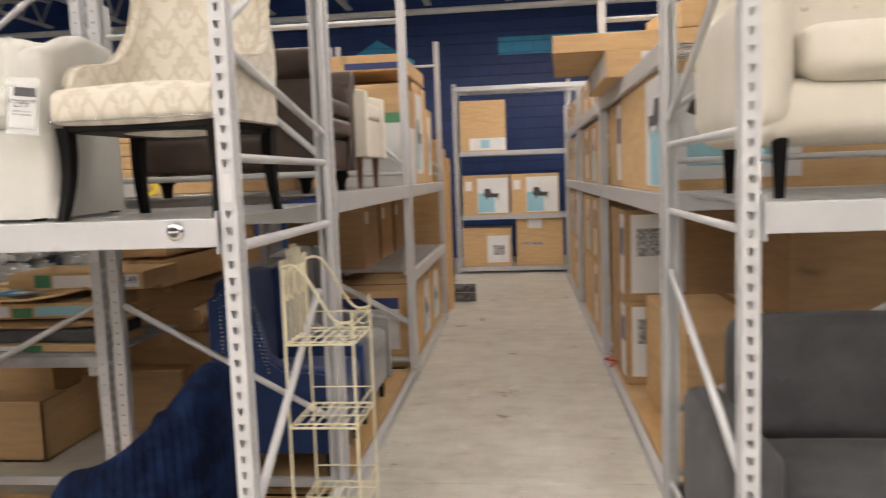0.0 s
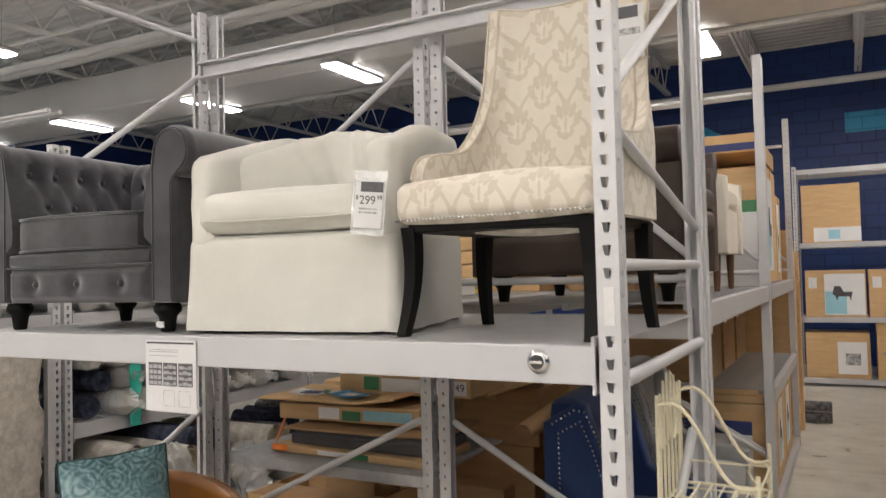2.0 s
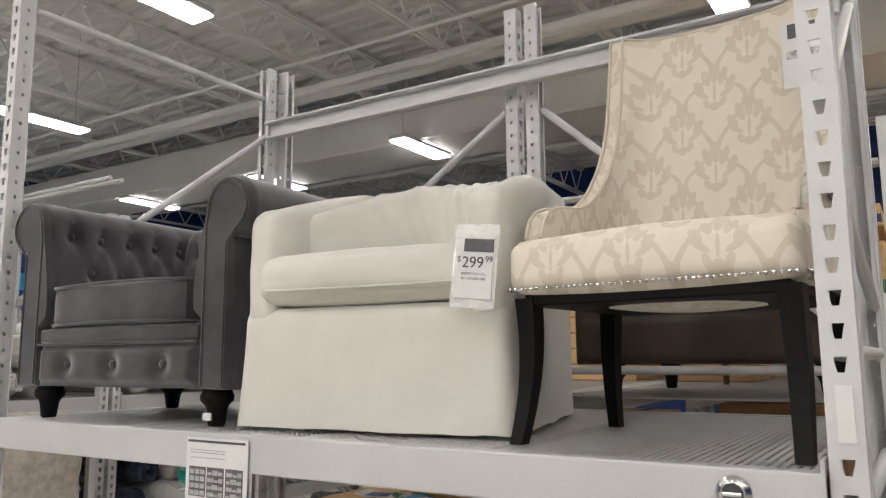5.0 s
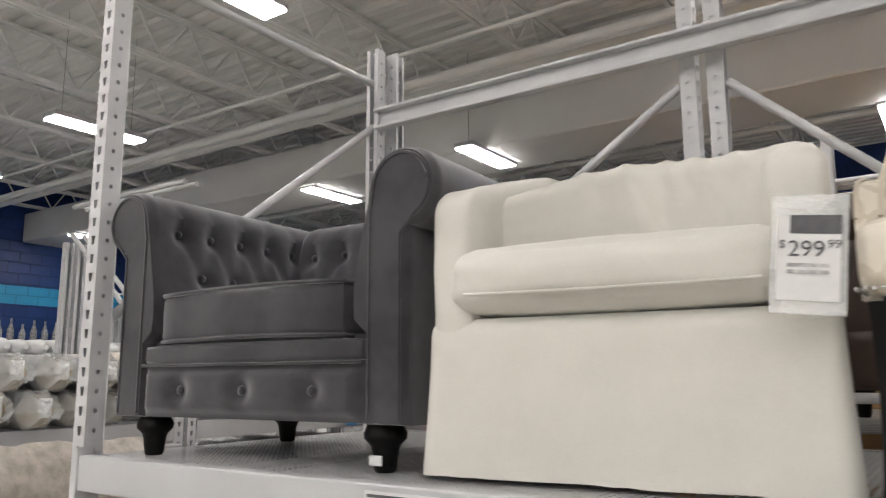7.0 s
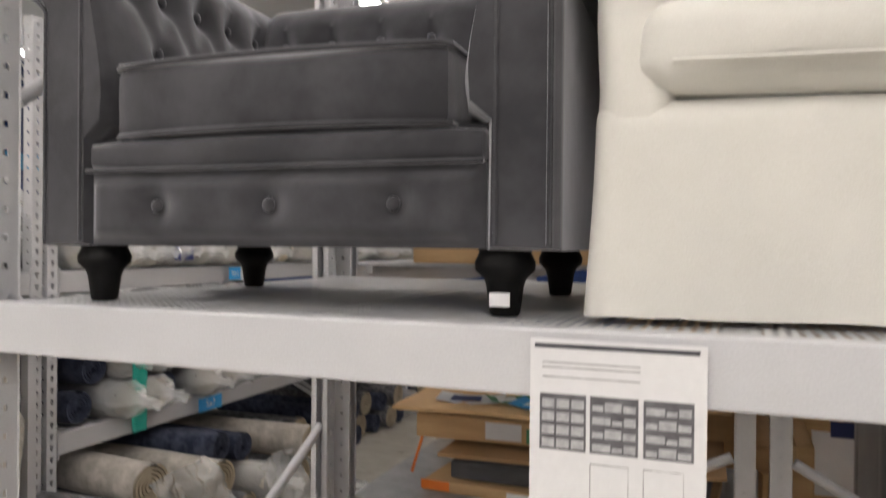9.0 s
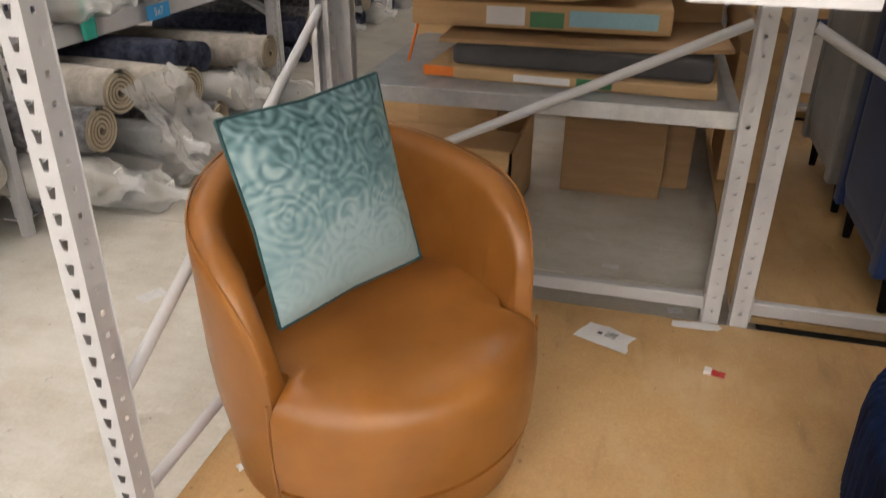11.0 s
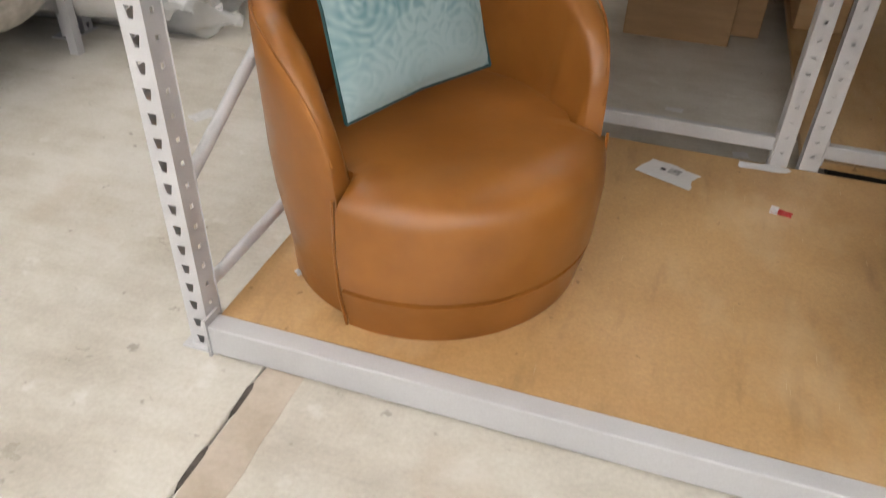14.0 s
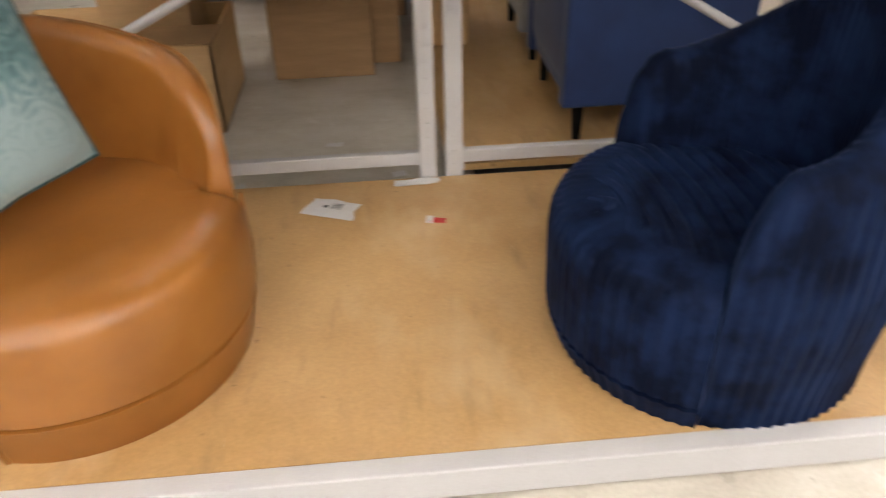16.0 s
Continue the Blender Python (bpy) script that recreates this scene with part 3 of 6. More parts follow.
def ragged_strip(x0, x1, y0, y1, z0, z1, wander, seed, step=0.03):
    """A thin strip along y with uneven long edges."""
    bm = bm_new()
    n = max(3, int((y1 - y0) / step))
    rows = []
    for k in range(n + 1):
        y = y0 + (y1 - y0) * k / n
        end = min(1.0, k / 2, (n - k) / 2) if n > 6 else min(1.0, k, n - k)
        c = (x0 + x1) / 2
        a = c + (x0 - c) * max(0.1, end) + wander * noise.noise(Vector((y * 9, seed, 0)))
        b = c + (x1 - c) * max(0.1, end) + wander * noise.noise(Vector((y * 9, seed, 5)))
        rows.append([bm.verts.new(p) for p in ((a, y, z0), (a, y, z1), (b, y, z1), (b, y, z0))])
    for p, q in zip(rows[:-1], rows[1:]):
        for k in range(4):
            bm.faces.new((p[k], p[(k + 1) % 4], q[(k + 1) % 4], q[k]))
    bm.faces.new(rows[0])
    bm.faces.new(rows[-1][::-1])
    return bm


part("joint_repair", ragged_strip(-3.188, -3.095, 0.30, 2.60, -0.02, 0.0012, 0.010, 2.0), MENDED, floor, "tan mended strip beside the floor joint")
rnd_joint = random.Random(8)
yj = 0.42
while yj < 2.30:
    length = rnd_joint.uniform(0.03, 0.12)
    w = rnd_joint.uniform(0.002, 0.007) if yj < 2.0 else rnd_joint.uniform(0.006, 0.011)
    part("joint_chip", ragged_strip(-3.199, -3.193 + w, yj, yj + length, -0.01, 0.0018, 0.005, yj, 0.009), JOINT_DIRT, floor)
    yj += length + rnd_joint.uniform(0.01, 0.10)


# ---- racks ----
PITCH = 0.0508


def add_plate(bm, o, ux, uz, width, height, hole):
    """A sheet from o, along ux and up uz, with a hole (outline of offsets from its pitch centre) at each pitch."""
    o, ux, uz = Vector(o), Vector(ux), Vector(uz)
    n = int(height / PITCH)

    def v(a, b):
        return bm.verts.new(o + ux * a + uz * b)
    for k in range(n):
        z0, z1 = k * PITCH, (k + 1) * PITCH if k < n - 1 else height
        zc = k * PITCH + PITCH / 2
        hv = [v(width / 2 + a, zc + b) for a, b in hole]
        c = [v(0, z0), v(width, z0), v(width, z1), v(0, z1)]
        # hole corners run: low left, low right, high right, high left
        for i in range(4):
            bm.faces.new((c[i], c[(i + 1) % 4], hv[(i + 1) % 4], hv[i]))


SLOT = ((-0.005, -0.012), (0.005, -0.012), (0.010, 0.012), (-0.010, 0.012))
HOLE = ((-0.0055, -0.0055), (0.0055, -0.0055), (0.0055, 0.0055), (-0.0055, 0.0055))


def post_mesh(height, w=0.052, d=0.052):
    """A channel: slotted face on local -y, sides with small holes, open behind."""
    bm = bm_new()
    add_plate(bm, (-w / 2, 0, 0), (1, 0, 0), (0, 0, 1), w, height, SLOT)
    add_plate(bm, (-w / 2, 0, 0), (0, 1, 0), (0, 0, 1), d, height, HOLE)
    add_plate(bm, (w / 2, 0, 0), (0, 1, 0), (0, 0, 1), d, height, HOLE)
    for s in (-1, 1):
        vs = [bm.verts.new(p) for p in ((s * w / 2, d, 0), (s * (w / 2 - 0.014), d, 0), (s * (w / 2 - 0.014), d, height), (s * w / 2, d, height))]
        bm.faces.new(vs)
    bmesh.ops.remove_doubles(bm, verts=bm.verts[:], dist=0.0004)
    bmesh.ops.recalc_face_normals(bm, faces=bm.faces[:])
    bmesh.ops.solidify(bm, geom=bm.faces[:], thickness=0.0025)
    me = bpy.data.meshes.new("post")
    bm.to_mesh(me)
    bm.free()
    me.materials.append(RACK)
    return me


POST = post_mesh(3.03)
POST_SHORT = post_mesh(2.55)


def post(parent, x, y, turn, mesh=None):
    ob = new("post", mesh or POST)
    ob.parent = parent
    ob.matrix_basis = pose(x, y, 0, 0, 0, turn)
    f = bm_new()
    add_box(f, (-0.045, -0.012, 0.0), (0.045, 0.09, 0.006))
    fo = part("foot_plate", f, RACK, parent)
    fo.matrix_basis = pose(x, y, 0, 0, 0, turn)
    return ob


def beam(parent, p, q, z, h=0.088, d=0.04, mat=None, name="beam"):
    """A box beam between two plan points, its top at z, with a stepped lip behind and end plates."""
    p, q = Vector((*p, 0)), Vector((*q, 0))
    n = (q - p).normalized()
    L = (q - p).length
    bm = bm_new()
    add_box(bm, (0, -d / 2, z - h), (L, d / 2, z), 0.004, 2)
    for x in (0.0, L - 0.006):
        add_box(bm, (x, -d / 2 - 0.006, z - h - 0.02), (x + 0.006, d / 2 - 0.002, z + 0.02))
    ob = part(name, bm, mat or RACK_WHITE, parent)
    ob.matrix_basis = Matrix.Translation(p) @ Matrix.Rotation(math.atan2(n.y, n.x), 4, "Z")
    return ob


def channel_beam(parent, p, q, z, h=0.07):
    """A beam seen from its open side: two flanges and a set-back web."""
    L = q[0] - p[0]
    bm = bm_new()
    add_box(bm, (p[0], p[1] - 0.022, z - 0.012), (q[0], p[1] + 0.02, z), 0.003)
    add_box(bm, (p[0], p[1] - 0.022, z - h), (q[0], p[1] + 0.02, z - h + 0.012), 0.003)
    add_box(bm, (p[0], p[1] + 0.012, z - h + 0.012), (q[0], p[1] + 0.02, z - 0.012))
    return part("beam", bm, RACK, parent)


def brace(parent, p, q, w=0.03):
    bm = bm_new()
    add_tube(bm, p, q, w / 2, 10)
    return part("brace", bm, RACK, parent, smooth=True)


def sheet_deck(parent, lo, hi, z):
    """Perforated sheet steel panels laid side by side."""
    n = max(1, round((hi[0] - lo[0]) / 0.6))
    w = (hi[0] - lo[0]) / n
    for k in range(n):
        a = lo[0] + w * k
        part("deck_panel", box((a + 0.0015, lo[1], z - 0.002), (a + w - 0.0015, hi[1], z)), PERFORATED, parent, "perforated grey steel deck panel")


SLATS = {}


def bar_deck(parent, lo, hi, z):
    """An open deck of flat steel slats on cross supports, with light falling between the slats."""
    bm = bm_new()
    for f in (0.04, 0.5, 0.96):
        x = lo[0] + (hi[0] - lo[0]) * f
        add_box(bm, (x - 0.012, lo[1], z - 0.030), (x + 0.012, hi[1], z - 0.006))
    deck_ = part("shelf_deck", bm, GALV, parent)
    L = round(hi[0] - lo[0], 3)
    if L not in SLATS:
        SLATS[L] = mesh_of("slat", box((0, -0.016, -0.006), (L, 0.016, 0)), GALV)
    n = max(2, int((hi[1] - lo[1]) / 0.08))
    for k in range(n):
        ob = new("slat", SLATS[L])
        ob.parent = deck_
        ob.matrix_basis = pose(lo[0], lo[1] + (hi[1] - lo[1]) * (k + 0.5) / n, z)
    return deck_


Z = 1.49
rack = thing("pallet_rack", (0, 0, 0), "light grey steel endcap rack holding display armchairs on two levels", "rack")
post(rack, -3.36, 2.34, 0)
post(rack, -0.91, 2.34, 0)
post(rack, -3.345, 3.545, 180)
post(rack, -0.925, 3.545, 180)
beam(rack, (-3.33, 2.345), (-0.94, 2.345), Z)
beam(rack, (-3.33, 3.52), (-0.94, 3.52), Z)
channel_beam(rack, (-3.33, 3.50), (-0.94, 3.50), 2.765, 0.085)
beam(rack, (-3.33, 2.35), (-0.94, 2.35), 0.086, 0.080, 0.05)
beam(rack, (-3.31, 3.60), (-2.11, 3.60), 0.165, 0.045, 0.03)
beam(rack, (-1.97, 3.60), (-0.95, 3.60), 0.165, 0.045, 0.03)
sheet_deck(rack, (-3.33, 2.37), (-0.94, 3.495), Z - 0.002)
for x in (-2.72, -2.12, -1.52):
    part("deck_support", box((x - 0.02, 2.37, Z - 0.055), (x + 0.02, 3.495, Z - 0.017)), RACK, rack)
for x in (-3.35, -0.915):
    brace(rack, (x, 2.40, 2.885), (x, 3.50, 2.885))
brace(rack, (-3.35, 3.51, 2.70), (-3.35, 2.40, 1.85))
brace(rack, (-3.35, 3.51, 1.01), (-3.35, 2.40, 0.43))
brace(rack, (-3.35, 2.40, 0.155), (-3.35, 3.51, 0.155))
brace(rack, (-3.35, 2.40, 1.40), (-3.35, 3.51, 1.40))
brace(rack, (-0.915, 2.40, 1.67), (-0.915, 3.51, 1.67))
brace(rack, (-0.915, 2.40, 1.395), (-0.915, 3.51, 1.395), 0.036)
brace(rack, (-0.915, 2.42, 2.08), (-0.915, 3.50, 2.70))
brace(rack, (-0.915, 2.42, 2.00), (-0.915, 3.50, 1.80))
brace(rack, (-0.915, 2.41, 0.52), (-0.915, 3.30, 1.12))
brace(rack, (-0.915, 2.41, 0.155), (-0.915, 3.51, 0.155))
board = part("floor_board", box((-3.325, 2.378, 0.055), (-0.945, 3.572, 0.080), 0.002), HARDBOARD, rack, "worn tan hardboard base")
# near-black block stands in for the shaded gap under the board
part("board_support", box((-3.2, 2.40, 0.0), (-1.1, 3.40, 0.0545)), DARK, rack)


def row_rack(label, x_in, x_out, y0, y1, levels, inner=False, boards=True, group="", tall=None, top_beam=True, base_z=0.09):
    """A bay of a row that runs along y; x_out is the side of the aisle. levels are shelf heights."""
    s = 1 if x_out > x_in else -1
    e = thing("pallet_rack", (0, 0, 0), label, "rack", group)
    for y in (y0, y1):
        post(e, x_out, y, 90 * s, tall)
        post(e, x_in, y, -90 * s, tall)
        a, b = x_in + s * 0.06, x_out - s * 0.06
        for z in (0.15, 1.62, 2.78):
            brace(e, (a, y, z), (b, y, z))
        brace(e, (a if s > 0 else b, y, 1.02 if s > 0 else 0.45), (b if s > 0 else a, y, 0.45 if s > 0 else 1.02))
        brace(e, (a if s > 0 else b, y, 2.60 if s > 0 else 1.85), (b if s > 0 else a, y, 1.70 if s > 0 else 2.62))
    for z in levels:
        beam(e, (x_out - s * 0.022, y0 + 0.03), (x_out - s * 0.022, y1 - 0.03), z, 0.095)
        beam(e, (x_in + s * 0.022, y0 + 0.03), (x_in + s * 0.022, y1 - 0.03), z, 0.095)
        lo, hi = sorted((x_in + s * 0.045, x_out - s * 0.045))
        bar_deck(e, (lo, y0 + 0.03), (hi, y1 - 0.03), z - 0.002)
    if boards:
        beam(e, (x_out - s * 0.022, y0 + 0.03), (x_out - s * 0.022, y1 - 0.03), base_z - 0.012, 0.07)
        lo, hi = sorted((x_in + s * 0.01, x_out - s * 0.045))
        part("floor_board", box((lo, y0 + 0.03, base_z - 0.025), (hi, y1 - 0.03, base_z), 0.002), HARDBOARD, e, "worn tan hardboard base")
        # gap-dark block in place of the shade below the base board
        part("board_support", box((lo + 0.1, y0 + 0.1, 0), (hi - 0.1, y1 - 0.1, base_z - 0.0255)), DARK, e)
    return e


row_rack("light grey steel rack bay with flattened cartons on its low shelf", -2.06, -3.335, 3.60, 5.97, (1.53,), boards=False, group="left rack row")
row_rack("light grey steel rack bay holding armchairs on two levels", -2.025, -0.895, 3.60, 5.97, (1.53,), group="left rack row")
row_rack("light grey steel rack bay stacked with cartons", -2.025, -0.895, 6.05, 8.45, (0.85, 1.53), group="left rack row", boards=True)
row_rack("light grey steel rack bay stacked with cartons", -2.06, -3.335, 6.05, 8.45, (0.85, 1.53), group="left rack row")

# ---- furniture ----
def smooth(a, b, x):
    x = max(0.0, min(1.0, (x - a) / (b - a)))
    return x * x * (3 - 2 * x)


def arm_height(seat, H, e, rise, first):
    """The top of a wrapped back: a rounded front end, then a slow climb to the middle of the back."""
    x = min(1.0, e / rise)
    return seat + (H - seat) * (first * math.sqrt(max(0.0, 1 - (1 - x) ** 2)) + (1 - first) * smooth(0.12, 1.0, e))


def barrel_shell(R, t, seat, H, opening, z0, rib=0, seg=150, taper=0.05, lean=0.05, rise=0.30, first=0.72):
    """The wrapped back of a barrel chair, its opening towards local -y."""
    bm = bm_new()
    a0, a1 = radians(-90 + opening), radians(270 - opening)
    rings = []
    for k in range(seg + 1):
        u = k / seg
        a = a0 + (a1 - a0) * u
        e = min(u, 1 - u) * 2
        h = arm_height(seat, H, e, rise, first)
        tt = t * (0.55 + 0.45 * smooth(0, 0.2, e))
        prof = []
        for f in (0.0, 0.04, 0.12, 0.25, 0.4, 0.55, 0.7, 0.85, 1.0):
            z = z0 + (h - tt / 2 - z0) * f
            prof.append((R - taper * (1 - smooth(0, 0.55, f)) + lean * (z - seat) * (1 if z > seat else 0), z))
        ro, zt = prof[-1]
        for q in range(1, 8):
            g = math.pi * q / 8
            prof.append((ro - tt / 2 + tt / 2 * math.cos(g), zt + tt / 2 * math.sin(g)))
        ri = ro - tt
        for f in (0.0, 0.25, 0.5, 0.75, 1.0):
            prof.append((ri - 0.03 * f, zt + (seat - 0.06 - zt) * f))
        w = 1 + (rib * math.cos(a * 74) if rib else 0)
        ring = []
        for r, z in prof:
            ring.append(bm.verts.new((r * w * math.cos(a), r * w * math.sin(a), z)))
        rings.append(ring)
    for a, b in zip(rings[:-1], rings[1:]):
        for i in range(len(a) - 1):
            bm.faces.new((a[i], b[i], b[i + 1], a[i + 1]))
    for ring in (rings[0], rings[-1]):
        bm.faces.new(ring)
    return bm


def barrel_seat(R, r_in, seat, opening, z0, band, rib=0, seg=120):
    """The drum of a barrel chair: full radius across the opening, slightly smaller inside the wrapped back."""
    bm = bm_new()
    prof = [(-0.028, z0), (-0.004, band - 0.006), (-0.026, band), (-0.002, band + 0.008), (0.0, band + 0.06), (0.004, seat - 0.10), (0.0, seat - 0.05), (-0.012, seat - 0.022), (-0.04, seat - 0.004), (-0.09, seat + 0.008), (-0.16, seat + 0.012), (-0.25, seat + 0.006)]
    rings = []
    for k in range(seg):
        a = 2 * math.pi * k / seg
        d = abs((math.degrees(a) + 90 + 180) % 360 - 180)
        f = smooth(opening - 1, opening + 2, d)
        rr = R + (r_in - R) * f
        w = 1 + (rib * math.cos(a * 74) if rib else 0)
        ring = []
        for i, (dr, z) in enumerate(prof):
            rad = rr + dr if i < 7 else (R + dr) * (1 - f) + min(R + dr, r_in - 0.002 * (i - 6)) * f
            ring.append(bm.verts.new((rad * w * math.cos(a), rad * w * math.sin(a), z)))
        rings.append(ring)
    for k in range(seg):
        a, b = rings[k], rings[(k + 1) % seg]
        for i in range(len(prof) - 1):
            bm.faces.new((a[i], b[i], b[i + 1], a[i + 1]))
    bm.faces.new([r[-1] for r in rings])
    bm.faces.new([r[0] for r in rings][::-1])
    return bm


def arc_path(R, z_fn, a0, a1, n=60):
    return [(R * math.cos(a0 + (a1 - a0) * k / n), R * math.sin(a0 + (a1 - a0) * k / n), z_fn(k / n)) for k in range(n + 1)]


# tan leather barrel chair
tan = thing("barrel_chair", (-2.962, 2.818, 0.08), "tan leather swivel barrel chair on the hardboard base", "armchair", turn=46)
part("backrest", barrel_shell(0.388, 0.08, 0.36, 0.735, 58, 0.0, taper=0.035, lean=0.03), TAN_LEATHER, tan, smooth=True)
part("seat", barrel_seat(0.404, 0.32, 0.355, 58, 0.0, 0.118), TAN_LEATHER, tan, smooth=True)
for sgn in (-1, 1):
    a = radians(-90 + sgn * 58)
    bm = add_path(bm_new(), [(r * math.cos(a), r * math.sin(a), z) for r, z in ((0.378, 0.0), (0.398, 0.10), (0.406, 0.20), (0.402, 0.345))], 0.004)
    part("piping", bm, TAN_LEATHER, tan, smooth=True)

trim = []
for k in range(61):
    u = 0.004 + 0.992 * k / 60
    a = radians(-90 + 58) + (radians(270 - 58) - radians(-90 + 58)) * u
    e_ = min(u, 1 - u) * 2
    h_ = arm_height(0.36, 0.735, e_, 0.30, 0.72)
    r_ = 0.388 + 0.03 * max(0.0, h_ - 0.40) - 0.005
    trim.append((r_ * math.cos(a), r_ * math.sin(a), h_ - 0.012))
part("piping", add_path(bm_new(), trim, 0.0035), TAN_LEATHER, tan, smooth=True)

# navy corduroy barrel chair
navy = thing("barrel_chair", (-1.465, 2.722, 0.08), "navy blue ribbed corduroy barrel chair on the hardboard base", "armchair", turn=-89)
part("backrest", barrel_shell(0.384, 0.12, 0.36, 0.87, 66, 0.0, 0.007, 372, 0.03, -0.06, 0.13, 0.46), NAVY_CORD, navy, smooth=True)
part("seat", barrel_seat(0.394, 0.27, 0.36, 66, 0.0, 0.07, 0.007, 372), NAVY_CORD, navy, smooth=True)


cord = bm_new()
for k in range(15):
    y = -0.30 + 0.04 * k
    half = math.sqrt(max(0.001, 0.285 ** 2 - y ** 2))
    pts = [(half * (-1 + 2 * i / 10), y + 0.025 * (1 - (-1 + 2 * i / 10) ** 2), 0.366 + 0.006 * (1 - (-1 + 2 * i / 10) ** 2)) for i in range(11)]
    prev = None
    for q in pts:
        ring_ = [cord.verts.new((q[0], q[1] + 0.019 * math.cos(g * math.pi / 4), q[2] - 0.004 + 0.012 * math.sin(g * math.pi / 4))) for g in range(5)]
        if prev:
            for g in range(4):
                cord.faces.new((prev[g], prev[g + 1], ring_[g + 1], ring_[g]))
        prev = ring_
tagged(part("seat_ribs", cord, NAVY_CORD, navy, "fine corduroy ribs across the seat", True), kind="stuff")


def pillow_bm(w, h, d, n=22):
    bm = bm_new()
    bmesh.ops.create_grid(bm, x_segments=n, y_segments=n, size=1.0)
    top = bm.verts[:]
    set_uv(bm, lambda co, nn: (co.x * w / 2, co.y * h / 2))
    dup = bmesh.ops.duplicate(bm, geom=bm.verts[:] + bm.edges[:] + bm.faces[:])
    low = [g for g in dup["geom"] if isinstance(g, bmesh.types.BMVert)]
    for vs, s in ((top, 1), (low, -1)):
        for v in vs:
            x, y = v.co.x, v.co.y
            q = ((1 - x ** 2) * (1 - y ** 2)) ** 0.45
            pinch = 1 - 0.05 * (1 - abs(x * y))
            wr = 0.006 * noise.noise(Vector((x * 4, y * 4, s)))
            v.co = Vector((x * w / 2 * pinch, y * h / 2 * pinch, s * (d / 2 * q + wr * q)))
    bmesh.ops.remove_doubles(bm, verts=bm.verts[:], dist=0.002)
    return bm


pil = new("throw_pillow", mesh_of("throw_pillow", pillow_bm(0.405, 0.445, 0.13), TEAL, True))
pu = Vector((0.18, 0.31, 0.02)).normalized()
pv = Vector((-0.165, -0.055, 0.42))
pv = (pv - pu * pv.dot(pu)).normalized()
pn = pu.cross(pv)
pc = Vector((-3.055, 2.565, 0.550)) + pu * 0.18 + pv * 0.205 - pn * 0.0
pil.matrix_basis = Matrix.Translation(pc) @ Matrix((pu, pv, pn)).transposed().to_4x4()
tagged(pil, "teal embossed velvet throw pillow leaning in the tan chair", "pillow")
edge = []
for k in range(41):
    x = -1 + 2 * k / 40
    edge.append(x)
pp = bm_new()
for a, b in ((0, 1), (1, 1), (2, 1), (3, 1)):
    pts = []
    for x in edge:
        y = 1.0
        pinch = 1 - 0.05 * (1 - abs(x))
        q = [(x, y), (y, -x), (-x, -y), (-y, x)][a]
        pts.append((q[0] * 0.2025 * pinch, q[1] * 0.2225 * pinch, 0))
    add_path(pp, pts, 0.004, 5)
part("piping", pp, shade("dark_teal_piping", (0.01, 0.05, 0.055), (0.02, 0.08, 0.085), 20), pil, "dark teal piping", True)


def turned_leg(h=0.085, r=0.042):
    return lathe([(r * 0.42, 0), (r * 0.5, 0.004), (r * 0.62, h * 0.45), (r * 0.7, h * 0.55), (r * 0.98, h * 0.68), (r, h * 0.8), (r * 0.85, h * 0.95), (r * 0.9, h)], 20)


def tuft_panel(w, h, buttons, depth=0.03, nx=44, ny=30):
    """A padded panel in x-z, facing -y, that dips at each button."""
    bm = bm_new()
    grid = []
    for j in range(ny + 1):
        row = []
        for i in range(nx + 1):
            x, z = w * i / nx, h * j / ny
            d = 0.0
            for bx, bz in buttons:
                r2 = ((x - bx) ** 2 + (z - bz) ** 2) / 0.03 ** 2
                d += math.exp(-r2 * 0.8)
            e = min(x, w - x, z, h - z)
            row.append(bm.verts.new((x, -depth * (smooth(0, 0.03, e)) * (1 - 0.95 * min(d, 1)), z)))
        grid.append(row)
    for j in range(ny):
        for i in range(nx):
            bm.faces.new((grid[j][i], grid[j][i + 1], grid[j + 1][i + 1], grid[j + 1][i]))
    back = [bm.verts.new((x, 0.015, z)) for x, z in ((0, 0), (w, 0), (w, h), (0, h))]
    rim = [row for row in (grid[0], [r[-1] for r in grid], grid[-1][::-1], [r[0] for r in grid][::-1])]
    for k, edge_row in enumerate(rim):
        bm.faces.new([back[k]] + edge_row + [back[(k + 1) % 4]])
    bm.faces.new(back)
    return bm


def add_button(bm, p, r=0.011, flat=(1, 0.5, 1)):
    bmesh.ops.create_uvsphere(bm, u_segments=10, v_segments=6, radius=r, matrix=Matrix.Translation(p) @ Matrix.Diagonal((*flat, 1)))


def scroll_arm(w, h, d, roll, out=1):
    """An arm drawn out along y whose top rolls outwards (towards +x when out is 1)."""
    pts = [(0, 0), (w, 0), (w, h - roll * 2.05)]
    cx, cz = w - 0.008, h - roll
    for k in range(0, 15):
        g = radians(-70 + 20 * k)
        if g > radians(200):
            break
        pts.append((cx + roll * math.cos(g), cz + roll * math.sin(g)))
    pts.append((0, h - roll * 1.6))
    if out < 0:
        pts = [(-a, b) for a, b in pts][::-1]
    return extrude_outline(pts, d, "y", 0.012)


